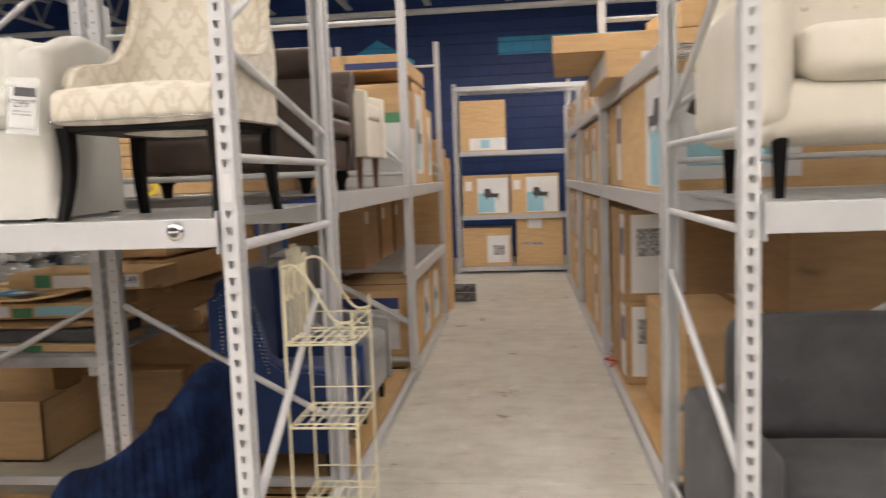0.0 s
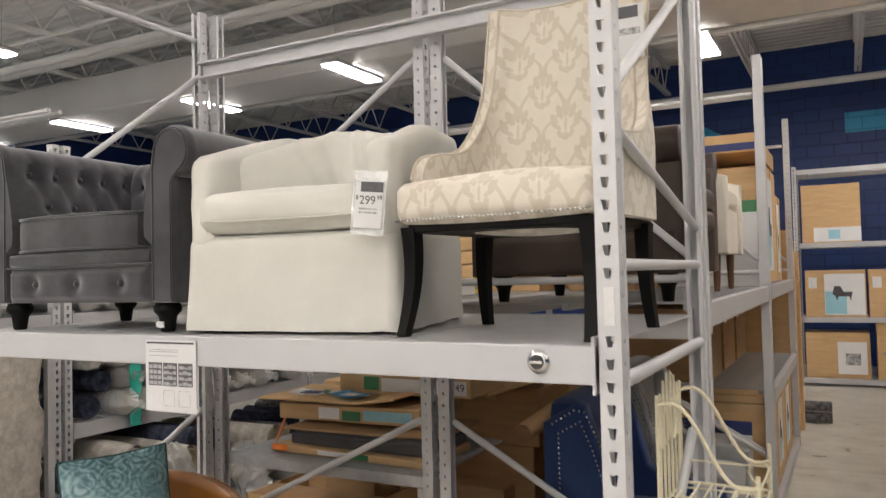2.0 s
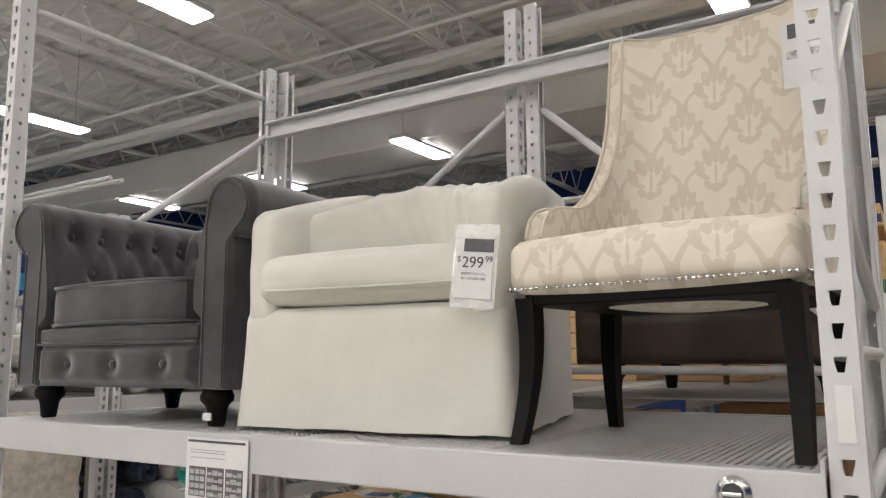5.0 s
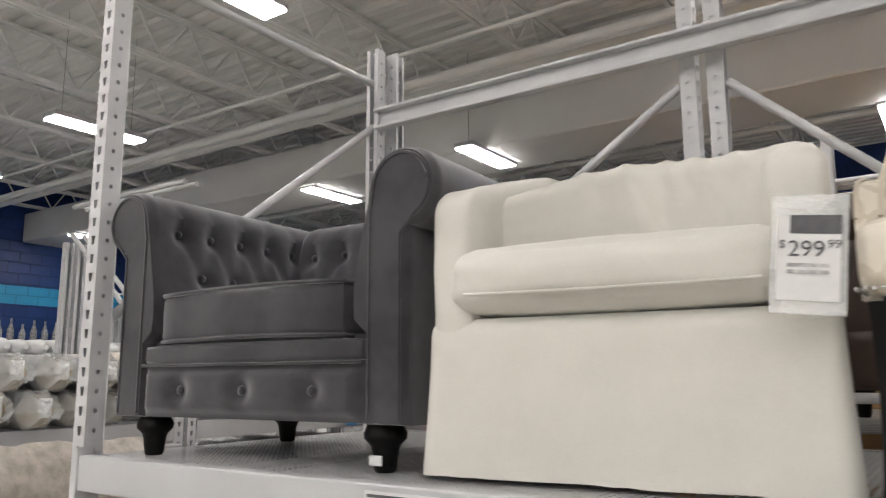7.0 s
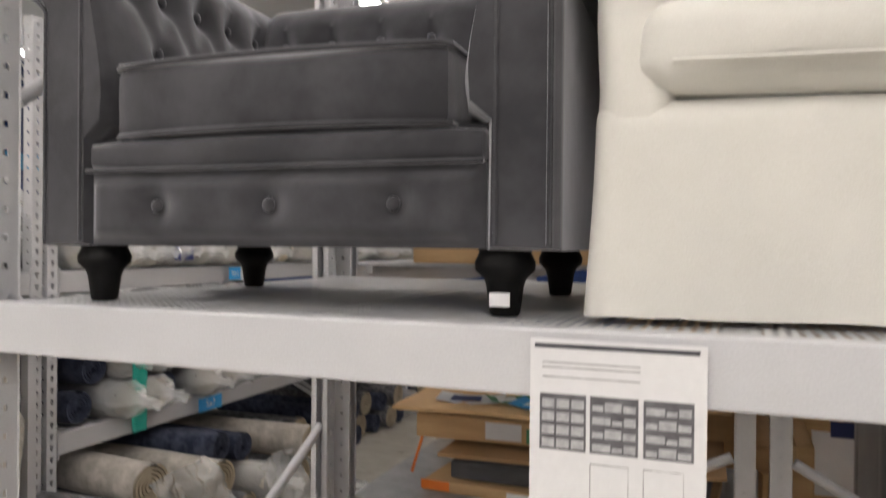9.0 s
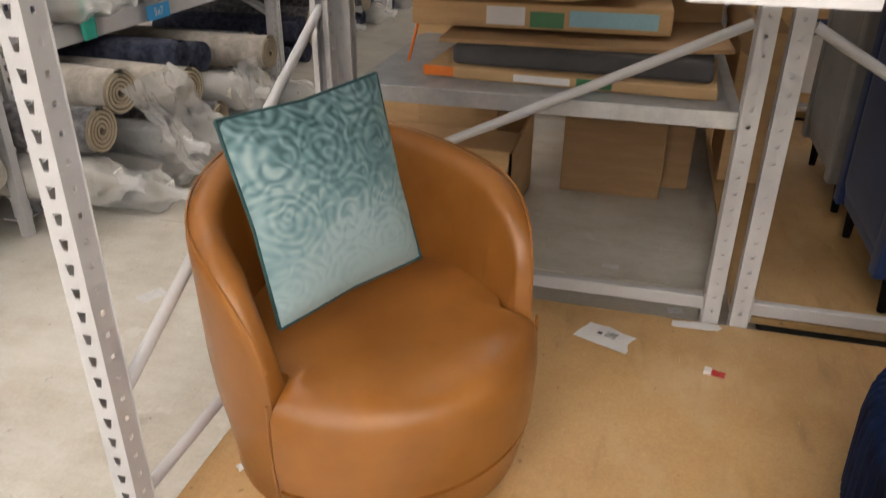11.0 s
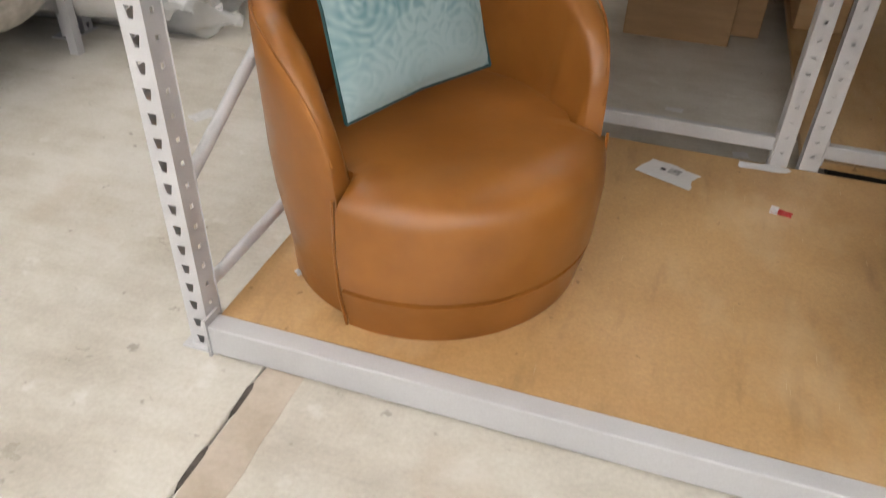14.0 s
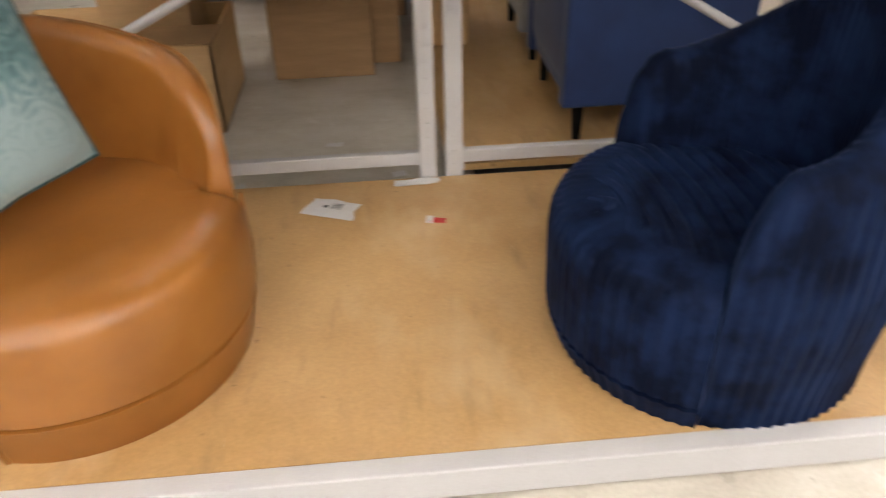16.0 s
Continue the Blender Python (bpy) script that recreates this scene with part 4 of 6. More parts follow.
def sweep(profile, length, steps, dents=()):
    """Draws a closed outline of (o, z) pairs out along y. dents: (y, o, z, radius, depth), each pressing the padding in around a place."""
    bm = bm_new()
    n = len(profile)
    normals = []
    for k in range(n):
        a, b = profile[k - 1], profile[(k + 1) % n]
        d = Vector((b[0] - a[0], b[1] - a[1])).normalized()
        normals.append((d[1], -d[0]))
    rings = []
    for j in range(steps + 1):
        y = length * j / steps
        ring = []
        for (o, z), (no, nz) in zip(profile, normals):
            d = 0.0
            for by, bo, bz, r, depth in dents:
                q = ((y - by) ** 2 + (o - bo) ** 2 + (z - bz) ** 2) / (r * r)
                if q < 9:
                    d = max(d, depth * math.exp(-q))
            edge = 0.010 * (1 - smooth(0, 0.022, min(y, length - y)))
            ring.append(bm.verts.new((o - no * (d + edge), y, z - nz * (d + edge))))
        rings.append(ring)
    for a, b in zip(rings[:-1], rings[1:]):
        for k in range(n):
            bm.faces.new((a[k], b[k], b[(k + 1) % n], a[(k + 1) % n]))
    bm.faces.new(rings[0])
    bm.faces.new(rings[-1][::-1])
    return bm


def rolled_outline(low, H, r=0.088, thick=0.108):
    """The section of a padded arm, outwards along o: an inner face that leans out, a roll on top, and an upright outer face."""
    c_o, c_z = 0.095, H - r
    pts = [(thick, low), (thick, c_z - r * 0.95)]
    pts += [(c_o + r * math.cos(radians(g)), c_z + r * math.sin(radians(g))) for g in range(-62, 171, 12)]
    pts += [(0.004 - 0.062 * smooth(0, 1, f), c_z + 0.006 - (c_z - low - 0.25) * f) for f in [k / 14 for k in range(1, 15)]]
    pts += [(-0.050, low + 0.21), (0.0, low + 0.185), (0.0, low)]
    return pts


def tuft_rows(length, H, count, start):
    """Buttons in two staggered rows, with shallow folds that run from one row to the other."""
    up = [(start + (length - 2 * start) * i / (count - 1), 0.003, H - 0.115) for i in range(count)]
    down = [((a[0] + b[0]) / 2, -0.036, H - 0.235) for a, b in zip(up[:-1], up[1:])]
    dents = [(y, o, z, 0.030, 0.030) for y, o, z in up + down]
    for k, d in enumerate(down):
        for u in (up[k], up[k + 1]):
            for f in (0.25, 0.4, 0.55, 0.7):
                dents.append((d[0] + (u[0] - d[0]) * f, d[1] + (u[1] - d[1]) * f, d[2] + (u[2] - d[2]) * f, 0.022, 0.0075))
    for u in up:
        dents.append((u[0], 0.024, u[2] + 0.06, 0.025, 0.006))
    return dents, up + down


def chesterfield(place, turn):
    """A low tufted armchair with rolled arms as high as its back."""
    e = thing("armchair", place, "grey velvet tufted chesterfield armchair on turned black feet", "armchair", turn=turn)
    D, L, half, inner = 0.70, 0.098, 0.463, 0.355
    part("base", soft_box(2 * half - 0.03, D - 0.05, 0.19, 0.012, 6, centre=(0, D / 2 + 0.01, L + 0.097)), GREY_VELVET, e, smooth=True)
    w = 2 * inner
    fp = tuft_panel(w, 0.126, [(w * f, 0.066) for f in (0.2, 0.5, 0.8)], 0.024, 72, 18)
    bmesh.ops.translate(fp, verts=fp.verts[:], vec=(-inner, 0.014, L + 0.002))
    part("front_panel", fp, GREY_VELVET, e, smooth=True)
    part("front_rail", soft_box(w, 0.06, 0.052, 0.016, 8, (0, 0.004, 0), centre=(0, 0.028, L + 0.155)), GREY_VELVET, e, smooth=True)
    part("piping", add_path(bm_new(), [(-inner, -0.004, L + 0.129), (inner, -0.004, L + 0.129)], 0.004), GREY_VELVET, e, smooth=True)
    for f in (0.2, 0.5, 0.8):
        bt = bm_new()
        add_button(bt, (-inner + w * f, 0.004, L + 0.068), 0.012)
        part("button", bt, GREY_VELVET, e, smooth=True)
    for s in (-1, 1):
        H = 0.698 if s < 0 else 0.678
        dents, places = tuft_rows(D - 0.04, H, 5, 0.105)
        arm = sweep(rolled_outline(L, H), D, 90, dents)
        for v in arm.verts:
            # the padding stands in from the frame, and dies away towards the front of the arm
            o = v.co.x * (0.55 + 0.45 * smooth(0.0, 0.10, v.co.y)) if v.co.x < 0 else v.co.x
            v.co.x = s * (inner + o)
        a = part("arm", arm, GREY_VELVET, e, smooth=True)
        for y, o, z in places:
            tb = bm_new()
            add_button(tb, (s * (inner + o + 0.020), y, z + 0.004), 0.011, (0.6, 1, 1))
            part("button", tb, GREY_VELVET, a, smooth=True)
        r, cz = 0.070, H - 0.088
        line = [(0.016, L + 0.01), (0.016, cz - 0.05)] + [(0.095 + r * math.cos(radians(g)), cz + r * math.sin(radians(g))) for g in range(180, -65, -15)] + [(0.093, cz - 0.10), (0.093, L + 0.01)]
        part("piping", add_path(bm_new(), [(s * (inner + q[0]), -0.001, q[1]) for q in line], 0.004), GREY_VELVET, a, smooth=True)
    dents, places = tuft_rows(2 * inner + 0.04, 0.69, 6, 0.06)
    bk = sweep(rolled_outline(L, 0.69), 2 * inner + 0.04, 84, dents)
    for v in bk.verts:
        v.co.x, v.co.y = inner + 0.02 - v.co.y, D - 0.13 + v.co.x
    b = part("backrest", bk, GREY_VELVET, e, smooth=True)
    for y, o, z in places:
        tb = bm_new()
        add_button(tb, (inner + 0.02 - y, D - 0.13 + o + 0.020, z + 0.004), 0.011, (1, 0.6, 1))
        part("button", tb, GREY_VELVET, b, smooth=True)
    cw, cd = 0.606, D - 0.14
    cu = part("seat_cushion", soft_box(cw, cd, 0.128, 0.022, 18, (0.004, 0.008, 0.030), 0.004, centre=(0, cd / 2, L + 0.244)), GREY_VELVET, e, smooth=True)
    for z in (L + 0.186, L + 0.303):
        w2, d2 = cw / 2 - 0.004, cd - 0.01
        part("piping", add_path(bm_new(), [(x, y, z + 0.006 * (1 - (x / w2) ** 2)) for x, y in [(-w2, d2), (-w2, 0.012), (-w2 + 0.012, 0.001)] + [(w2 * q / 4, -0.004 * (1 - (q / 4) ** 2)) for q in (-3, -2, -1, 0, 1, 2, 3)] + [(w2 - 0.012, 0.001), (w2, 0.012), (w2, d2)]], 0.0055), GREY_VELVET, cu, smooth=True)
    for x in (-0.372, 0.372):
        for y in (0.06, D - 0.15):
            lg = turned_leg(L + 0.002, 0.046)
            bmesh.ops.translate(lg, verts=lg.verts[:], vec=(x, y, 0))
            part("leg", lg, BLACKWOOD, e, "turned black wooden foot", True)
    part("sticker", box((0.357, 0.024, 0.016), (0.387, 0.0285, 0.036)), PAPER, e, "small white sticker")
    return e


chesterfield((-2.810, 2.402, Z - 0.001), 2.5)


def taper(bm, depth, k=0.20):
    for v in bm.verts:
        v.co.x *= 1 - k * smooth(0, depth, v.co.y)


def slipcover_chair(place, turn):
    e = thing("armchair", place, "white cotton slipcovered club chair with a loose skirt", "armchair", turn=turn)
    W, D, H, HB = 0.735, 0.76, 0.542, 0.692
    # the skirt hangs as one sheet round the chair, its hem a little uneven
    sk = bm_new()
    loop = []
    r = 0.035
    for cx, cy, g0 in ((W / 2 - r, r, -90), (W / 2 - r, D - r, 0), (-W / 2 + r, D - r, 90), (-W / 2 + r, r, 180)):
        loop += [(cx + r * math.cos(radians(g0 + 15 * q)), cy + r * math.sin(radians(g0 + 15 * q))) for q in range(7)]
    dense = []
    for (ax, ay), (bx, by) in zip(loop, loop[1:] + loop[:1]):
        m = max(1, int(math.hypot(bx - ax, by - ay) / 0.022))
        dense += [(ax + (bx - ax) * q / m, ay + (by - ay) * q / m) for q in range(m)]
    rows = []
    for j in range(21):
        f = j / 20
        ring = []
        for x, y in dense:
            nx, ny = x / (W / 2), (y - D / 2) / (D / 2)
            hem = 0.004 + 0.009 * (0.5 + 0.5 * noise.noise(Vector((x * 6, y * 6, 1.0)))) + 0.006 * max(0.0, noise.noise(Vector((x * 17, y * 17, 3.0))))
            z = hem + (0.305 - hem) * f
            swell = 0.010 * (1 - f) ** 2 + 0.011 * noise.noise(Vector((x * 5, y * 5, z * 3))) * (1 - 0.85 * f) + 0.004 * (1 - f) * noise.noise(Vector((x * 16, y * 16, z * 4)))
            tuck = 0.022 * smooth(0.93, 1.0, f)
            ring.append(sk.verts.new((x + (swell - tuck * 0.2) * nx, y + (swell - tuck) * ny, z)))
        rows.append(ring)
    for a, b in zip(rows[:-1], rows[1:]):
        for k in range(len(a)):
            sk.faces.new((a[k], a[(k + 1) % len(a)], b[(k + 1) % len(a)], b[k]))
    sk.faces.new(rows[-1])
    taper(sk, D)
    part("skirted_body", sk, WHITE_FABRIC, e, smooth=True)
    for s in (-1, 1):
        bm = soft_box(0.105, D - 0.004, 0.30, 0.038, 22, (0.003, 0.004, 0.0), 0.005, 5.0 + s, (s * (W / 2 - 0.0535), D / 2, H - 0.15))
        for v in bm.verts:
            v.co.z += (HB - H - 0.006) * smooth(-0.22, 0.50, v.co.y) ** 1.3 * smooth(H - 0.30, H, v.co.z)
            v.co.x += 0.004 * noise.noise(Vector((v.co.x * 8, v.co.y * 8, v.co.z * 11 + s)))
        taper(bm, D)
        part("arm", bm, WHITE_FABRIC, e, smooth=True)
    back = soft_box(W - 0.06, 0.36, 0.40, 0.045, 44, (0, 0.02, 0.0), 0.005, 9.0, (0, D - 0.18, HB - 0.20))
    for v in back.verts:
        up = smooth(HB - 0.30, HB, v.co.z)
        v.co.z -= up * (0.004 + 0.018 * smooth(0.05, -0.34, v.co.x) + 0.006 * math.sin(v.co.x * 13))
        # the ends of the back come forward along the arms and sink with them
        ahead = smooth(0.02, 0.33, abs(v.co.x)) * smooth(D - 0.06, D - 0.34, v.co.y)
        v.co.y -= 0.30 * ahead
        v.co.z -= (0.100 if v.co.x < 0 else 0.088) * ahead * up
        # loose folds that run down from the top edge towards the seat
        slant = v.co.x + 0.45 * (v.co.z - HB)
        fold = 0.0
        for c, wd in ((-0.16, 0.014), (-0.07, 0.020), (0.03, 0.014), (0.10, 0.018), (0.18, 0.014)):
            fold += math.exp(-((slant - c) / wd) ** 2)
        v.co.y -= 0.013 * fold * smooth(HB - 0.36, HB - 0.10, v.co.z) * smooth(D - 0.12, D - 0.30, v.co.y)
        v.co.z += 0.004 * fold * up
    taper(back, D, 0.16)
    part("backrest", back, WHITE_FABRIC, e, smooth=True)
    cu = part("seat_cushion", soft_box(W - 0.125, D - 0.22, 0.125, 0.046, 26, (0.006, 0.024, 0.020), 0.006, 15.0, (-0.008, (D - 0.22) / 2 - 0.026, 0.377)), WHITE_FABRIC, e, smooth=True)
    part("seam", add_path(bm_new(), [(-W / 2 + 0.10, -0.030, 0.348), (-0.15, -0.042, 0.345), (0.0, -0.046, 0.344), (0.15, -0.042, 0.345), (W / 2 - 0.11, -0.030, 0.348)], 0.0026), WHITE_FABRIC, cu, smooth=True)
    for x in (-W / 2 + 0.10, W / 2 - 0.10):
        for y in (0.08, D - 0.06):
            part("leg", box((x - 0.02, y - 0.02, 0), (x + 0.02, y + 0.02, 0.30), 0.004), BLACKWOOD, e)
    return e


slipcover_chair((-1.935, 2.470, Z - 0.001), 6.5)


def resample(pts, n):
    """n + 1 points evenly spaced along a polyline."""
    acc = [0.0]
    for a, b in zip(pts[:-1], pts[1:]):
        acc.append(acc[-1] + math.hypot(b[0] - a[0], b[1] - a[1]))
    return [(float(np.interp(acc[-1] * k / n, acc, [p[0] for p in pts])), float(np.interp(acc[-1] * k / n, acc, [p[1] for p in pts]))) for k in range(n + 1)]


def damask_chair(place, turn):
    """A slipper seat wrapped by a high back that sweeps down into low arms."""
    e = thing("accent_chair", place, "beige damask upholstered accent chair with nailhead trim and black legs", "chair", turn=turn)
    W, D = 0.59, 0.56
    seat = soft_box(W, D, 0.115, 0.034, 22, (0.0, 0.012, 0.036), 0.0, 0, (0, D / 2, 0.3655))
    for v in seat.verts:
        v.co.x *= 1.0 - 0.10 * smooth(0, D, v.co.y)
    set_uv(seat, lambda c, n: (c.x + 0.095, c.y + c.z - 0.06))
    part("seat", seat, DAMASK, e, smooth=True)

    EDGE_Z = (0.31, 0.44, 0.475, 0.50, 0.518, 0.528, 0.534, 0.545, 0.565, 0.60, 0.65, 0.72, 0.85, 1.05)
    EDGE_Y = (0.115, 0.112, 0.118, 0.135, 0.165, 0.22, 0.275, 0.325, 0.363, 0.397, 0.425, 0.445, 0.460, 0.470)
    levels = sorted(set([0.31 + 0.74 * k / 34 for k in range(35)] + [0.49, 0.505, 0.512, 0.522, 0.526, 0.531, 0.537, 0.541, 0.55, 0.557]))
    n = 44

    def ring_at(z, grow):
        y0 = float(np.interp(z, EDGE_Z, EDGE_Y))
        half, rear, rc = 0.266 - 0.032 * smooth(0.50, 0.80, z) + grow, 0.505 + grow, 0.085 + grow
        left = [(-half, y0)] + ([(-half, rear - rc)] if y0 < rear - rc else [])
        left += [(-half + rc - rc * math.cos(radians(g)), rear - rc + rc * math.sin(radians(g))) for g in range(10, 91, 10) if rear - rc + rc * math.sin(radians(g)) > y0 + 0.002]
        plan = resample(left + [(-x, y) for x, y in left[::-1]], n)
        lean = 0.13 * max(0.0, z - 0.42)
        sag = -0.014 * smooth(0.9, 1.05, z)
        return [(x, y + lean, z + sag * (1 - (x / half) ** 2)) for x, y in plan]

    bk = bm_new()
    front = [[bk.verts.new(p) for p in ring_at(z, 0.0)] for z in levels]
    rear = [[bk.verts.new(p) for p in ring_at(z, 0.042)] for z in levels]
    m = len(levels)
    for j in range(m - 1):
        for i in range(n):
            bk.faces.new((front[j][i], front[j][i + 1], front[j + 1][i + 1], front[j + 1][i]))
            bk.faces.new((rear[j][i + 1], rear[j][i], rear[j + 1][i], rear[j + 1][i + 1]))
        for i in (0, n):
            bk.faces.new((front[j][i], front[j + 1][i], rear[j + 1][i], rear[j][i]))
    for i in range(n):
        for j in (0, m - 1):
            bk.faces.new((front[j][i], front[j][i + 1], rear[j][i + 1], rear[j][i]))
    set_uv(bk, lambda c, nn: (c.x + (0.505 - c.y) * (0.9 if c.x > 0 else -0.9) * smooth(0.17, 0.25, abs(c.x)), c.z))
    b = part("backrest", bk, DAMASK, e, smooth=True)
    for grow in (0.003, 0.040):
        path = [ring_at(z, grow)[0] for z in levels if z > 0.43] + ring_at(levels[-1], grow)[1:-1] + [ring_at(z, grow)[-1] for z in reversed(levels) if z > 0.43]
        part("piping", add_path(bm_new(), [(p[0], p[1] - 0.002, p[2] + 0.002) for p in path], 0.0045, 6), DAMASK, b, smooth=True)
    part("seat_frame", box((-W / 2 + 0.03, 0.03, 0.284), (W / 2 - 0.03, D - 0.03, 0.311), 0.004), BLACKWOOD, e, "black seat frame")
    nails = bm_new()
    for k in range(46):
        add_button(nails, (-W / 2 + 0.012 + (W - 0.024) * k / 45, 0.002, 0.318), 0.0042, (1, 0.6, 1))
    for k in range(8):
        for s in (-1, 1):
            add_button(nails, (s * (W / 2 + 0.001), 0.015 + 0.012 * k, 0.318), 0.0042, (0.6, 1, 1))
    tagged(part("nailhead_trim", nails, STEEL, e, "row of bright nailheads", True), kind="stuff")
    for s in (-1, 1):
        for y0, reach, back_leg in ((0.045, -0.045, False), (D - 0.10, 0.030, True)):
            bm = bm_new()
            prev = None
            for k in range(9):
                f = k / 8
                z = 0.30 * (1 - f)
                hw = 0.021 - 0.007 * f
                cx = s * (W / 2 - 0.032) + s * 0.010 * f * f
                cy = y0 - reach * 0.35 * math.sin(f * math.pi) + reach * f * f * (0.9 if back_leg else 0.75)
                ring = [bm.verts.new((cx + a * hw, cy + c * hw * 1.1, z)) for a, c in ((-1, -1), (1, -1), (1, 1), (-1, 1))]
                if prev:
                    for q in range(4):
                        bm.faces.new((prev[q], prev[(q + 1) % 4], ring[(q + 1) % 4], ring[q]))
                else:
                    bm.faces.new(ring)
                prev = ring
            bm.faces.new(prev)
            part("leg", bm, BLACKWOOD, e, "curved black wooden leg")
    return e


damask_chair((-1.252, 2.440, Z - 0.001), -4.5)


def wing_chair(name, place, turn, fabric, label, H=1.0, W=0.70, D=0.72, leg=0.16, nails=False, wood=None):
    """An upholstered armchair with sloping sides; it faces local -y."""
    wood = wood or BLACKWOOD
    e = thing(name, place, label, "armchair", turn=turn)
    part("base", soft_box(W - 0.06, D - 0.04, 0.26, 0.02, 8, (0, 0.004, 0), centre=(0, D / 2, leg + 0.13)), fabric, e, smooth=True)
    part("seat_cushion", soft_box(W - 0.22, D - 0.18, 0.13, 0.04, 10, (0, 0.01, 0.02), centre=(0, (D - 0.18) / 2 + 0.01, leg + 0.30)), fabric, e, smooth=True)
    part("backrest", soft_box(W - 0.06, 0.13, H - leg - 0.03, 0.04, 12, (0, 0.015, 0.01), centre=(0, D - 0.075, leg + 0.015 + (H - leg) / 2)), fabric, e, smooth=True)
    for s in (-1, 1):
        prof = [(0.0, leg), (D, leg), (D, H - 0.09), (D - 0.15, H), (D - 0.18, H - 0.015), (D - 0.20, H - 0.08), (D - 0.235, H - 0.17), (D - 0.29, leg + 0.50), (D - 0.36, leg + 0.45), (0.06, leg + 0.425), (0.0, leg + 0.41)]
        bm = extrude_outline(prof, 0.09, "x", 0.014)
        bmesh.ops.translate(bm, verts=bm.verts[:], vec=(s * (W / 2 - 0.045) - 0.045, 0, 0))
        sd = part("side", bm, fabric, e, smooth=True)
        if nails:
            nb = bm_new()
            outer = [(0.02, leg + 0.395), (0.08, leg + 0.41), (D - 0.37, leg + 0.425), (D - 0.30, leg + 0.475), (D - 0.25, H - 0.17), (D - 0.185, H - 0.035), (D - 0.14, H - 0.03), (D - 0.025, H - 0.105)]
            inset = [(D - 0.30, leg + 0.42), (D - 0.215, H - 0.19), (D - 0.165, H - 0.075), (D - 0.07, H - 0.13), (D - 0.07, leg + 0.42)]
            for line in (outer, inset):
                for (a, b), (c, d) in zip(line[:-1], line[1:]):
                    m = max(2, int(math.hypot(c - a, d - b) / 0.020))
                    for k in range(m):
                        f = k / m
                        add_button(nb, (s * (W / 2 + 0.001), a + (c - a) * f, b + (d - b) * f), 0.0048, (0.6, 1, 1))
            tagged(part("nailhead_trim", nb, STEEL, sd, "double row of bright nailheads", True), kind="stuff")
        for y in (0.07, D - 0.07):
            lg = bm_new()
            add_tube(lg, (s * (W / 2 - 0.07), y, leg + 0.01), (s * (W / 2 - 0.06), y, 0), 0.024, 12, 0.015)
            part("leg", lg, wood, e, "tapered wooden leg", True)
    return e


wing_chair("armchair", (-0.965, 4.07, 0.09), 90, NAVY_FABRIC, "navy blue upholstered armchair with nailhead trim on the hardboard base", 1.02, 0.70, 0.64, 0.14, True)
wing_chair("armchair", (-0.965, 4.90, 0.09), 90, GREY_FABRIC, "grey upholstered armchair beside the navy one", 1.06, 0.70, 0.64, 0.14, True)
wing_chair("armchair", (-0.99, 5.20, 1.53), 90, CREAM_FABRIC, "cream upholstered armchair on brown tapered legs on the shelf", 0.70, 0.66, 0.72, 0.20, False, BROWNWOOD)


def club_chair(place, turn):
    e = thing("armchair", place, "dark brown leather tufted armchair on turned black feet", "armchair", turn=turn)
    W, D, H, L = 0.92, 0.90, 0.68, 0.11
    part("base", soft_box(W - 0.04, D - 0.05, 0.17, 0.02, 8, centre=(0, D / 2, L + 0.085)), LEATHER_DARK, e, smooth=True)
    for s in (-1, 1):
        arm = scroll_arm(0.13, H - L, D, 0.07, s)
        bmesh.ops.translate(arm, verts=arm.verts[:], vec=(s * (W / 2 - 0.16), 0, L))
        part("arm", arm, LEATHER_DARK, e, smooth=True)
    bk = scroll_arm(0.12, H - L + 0.02, W - 0.28, 0.07, 1)
    bmesh.ops.rotate(bk, verts=bk.verts[:], cent=(0, 0, 0), matrix=Matrix.Rotation(radians(90), 3, "Z"))
    bmesh.ops.translate(bk, verts=bk.verts[:], vec=(W / 2 - 0.14, D - 0.20, L))
    part("backrest", bk, LEATHER_DARK, e, smooth=True)
    for z in (0.26, 0.36):
        part("seat_cushion", soft_box(W - 0.30, D - 0.22, 0.10, 0.035, 10, (0, 0.01, 0.01), centre=(0, (D - 0.22) / 2 - 0.01, z + L - 0.03)), LEATHER_DARK, e, smooth=True)
    for x in (-W / 2 + 0.10, W / 2 - 0.10):
        for y in (0.08, D - 0.12):
            lg = turned_leg(L + 0.002, 0.045)
            bmesh.ops.translate(lg, verts=lg.verts[:], vec=(x, y, 0))
            part("leg", lg, BLACKWOOD, e, "turned black wooden foot", True)
    return e


club_chair((-0.985, 4.08, 1.53), 90)


# ---- cartons ----
CHAIR_PRINT = [(0.0, 0.45), (0.10, 1.0), (0.42, 1.0), (0.56, 0.58), (1.0, 0.62), (0.96, 0.36), (0.90, 0.0), (0.84, 0.30), (0.30, 0.30), (0.22, 0.0), (0.16, 0.32)]


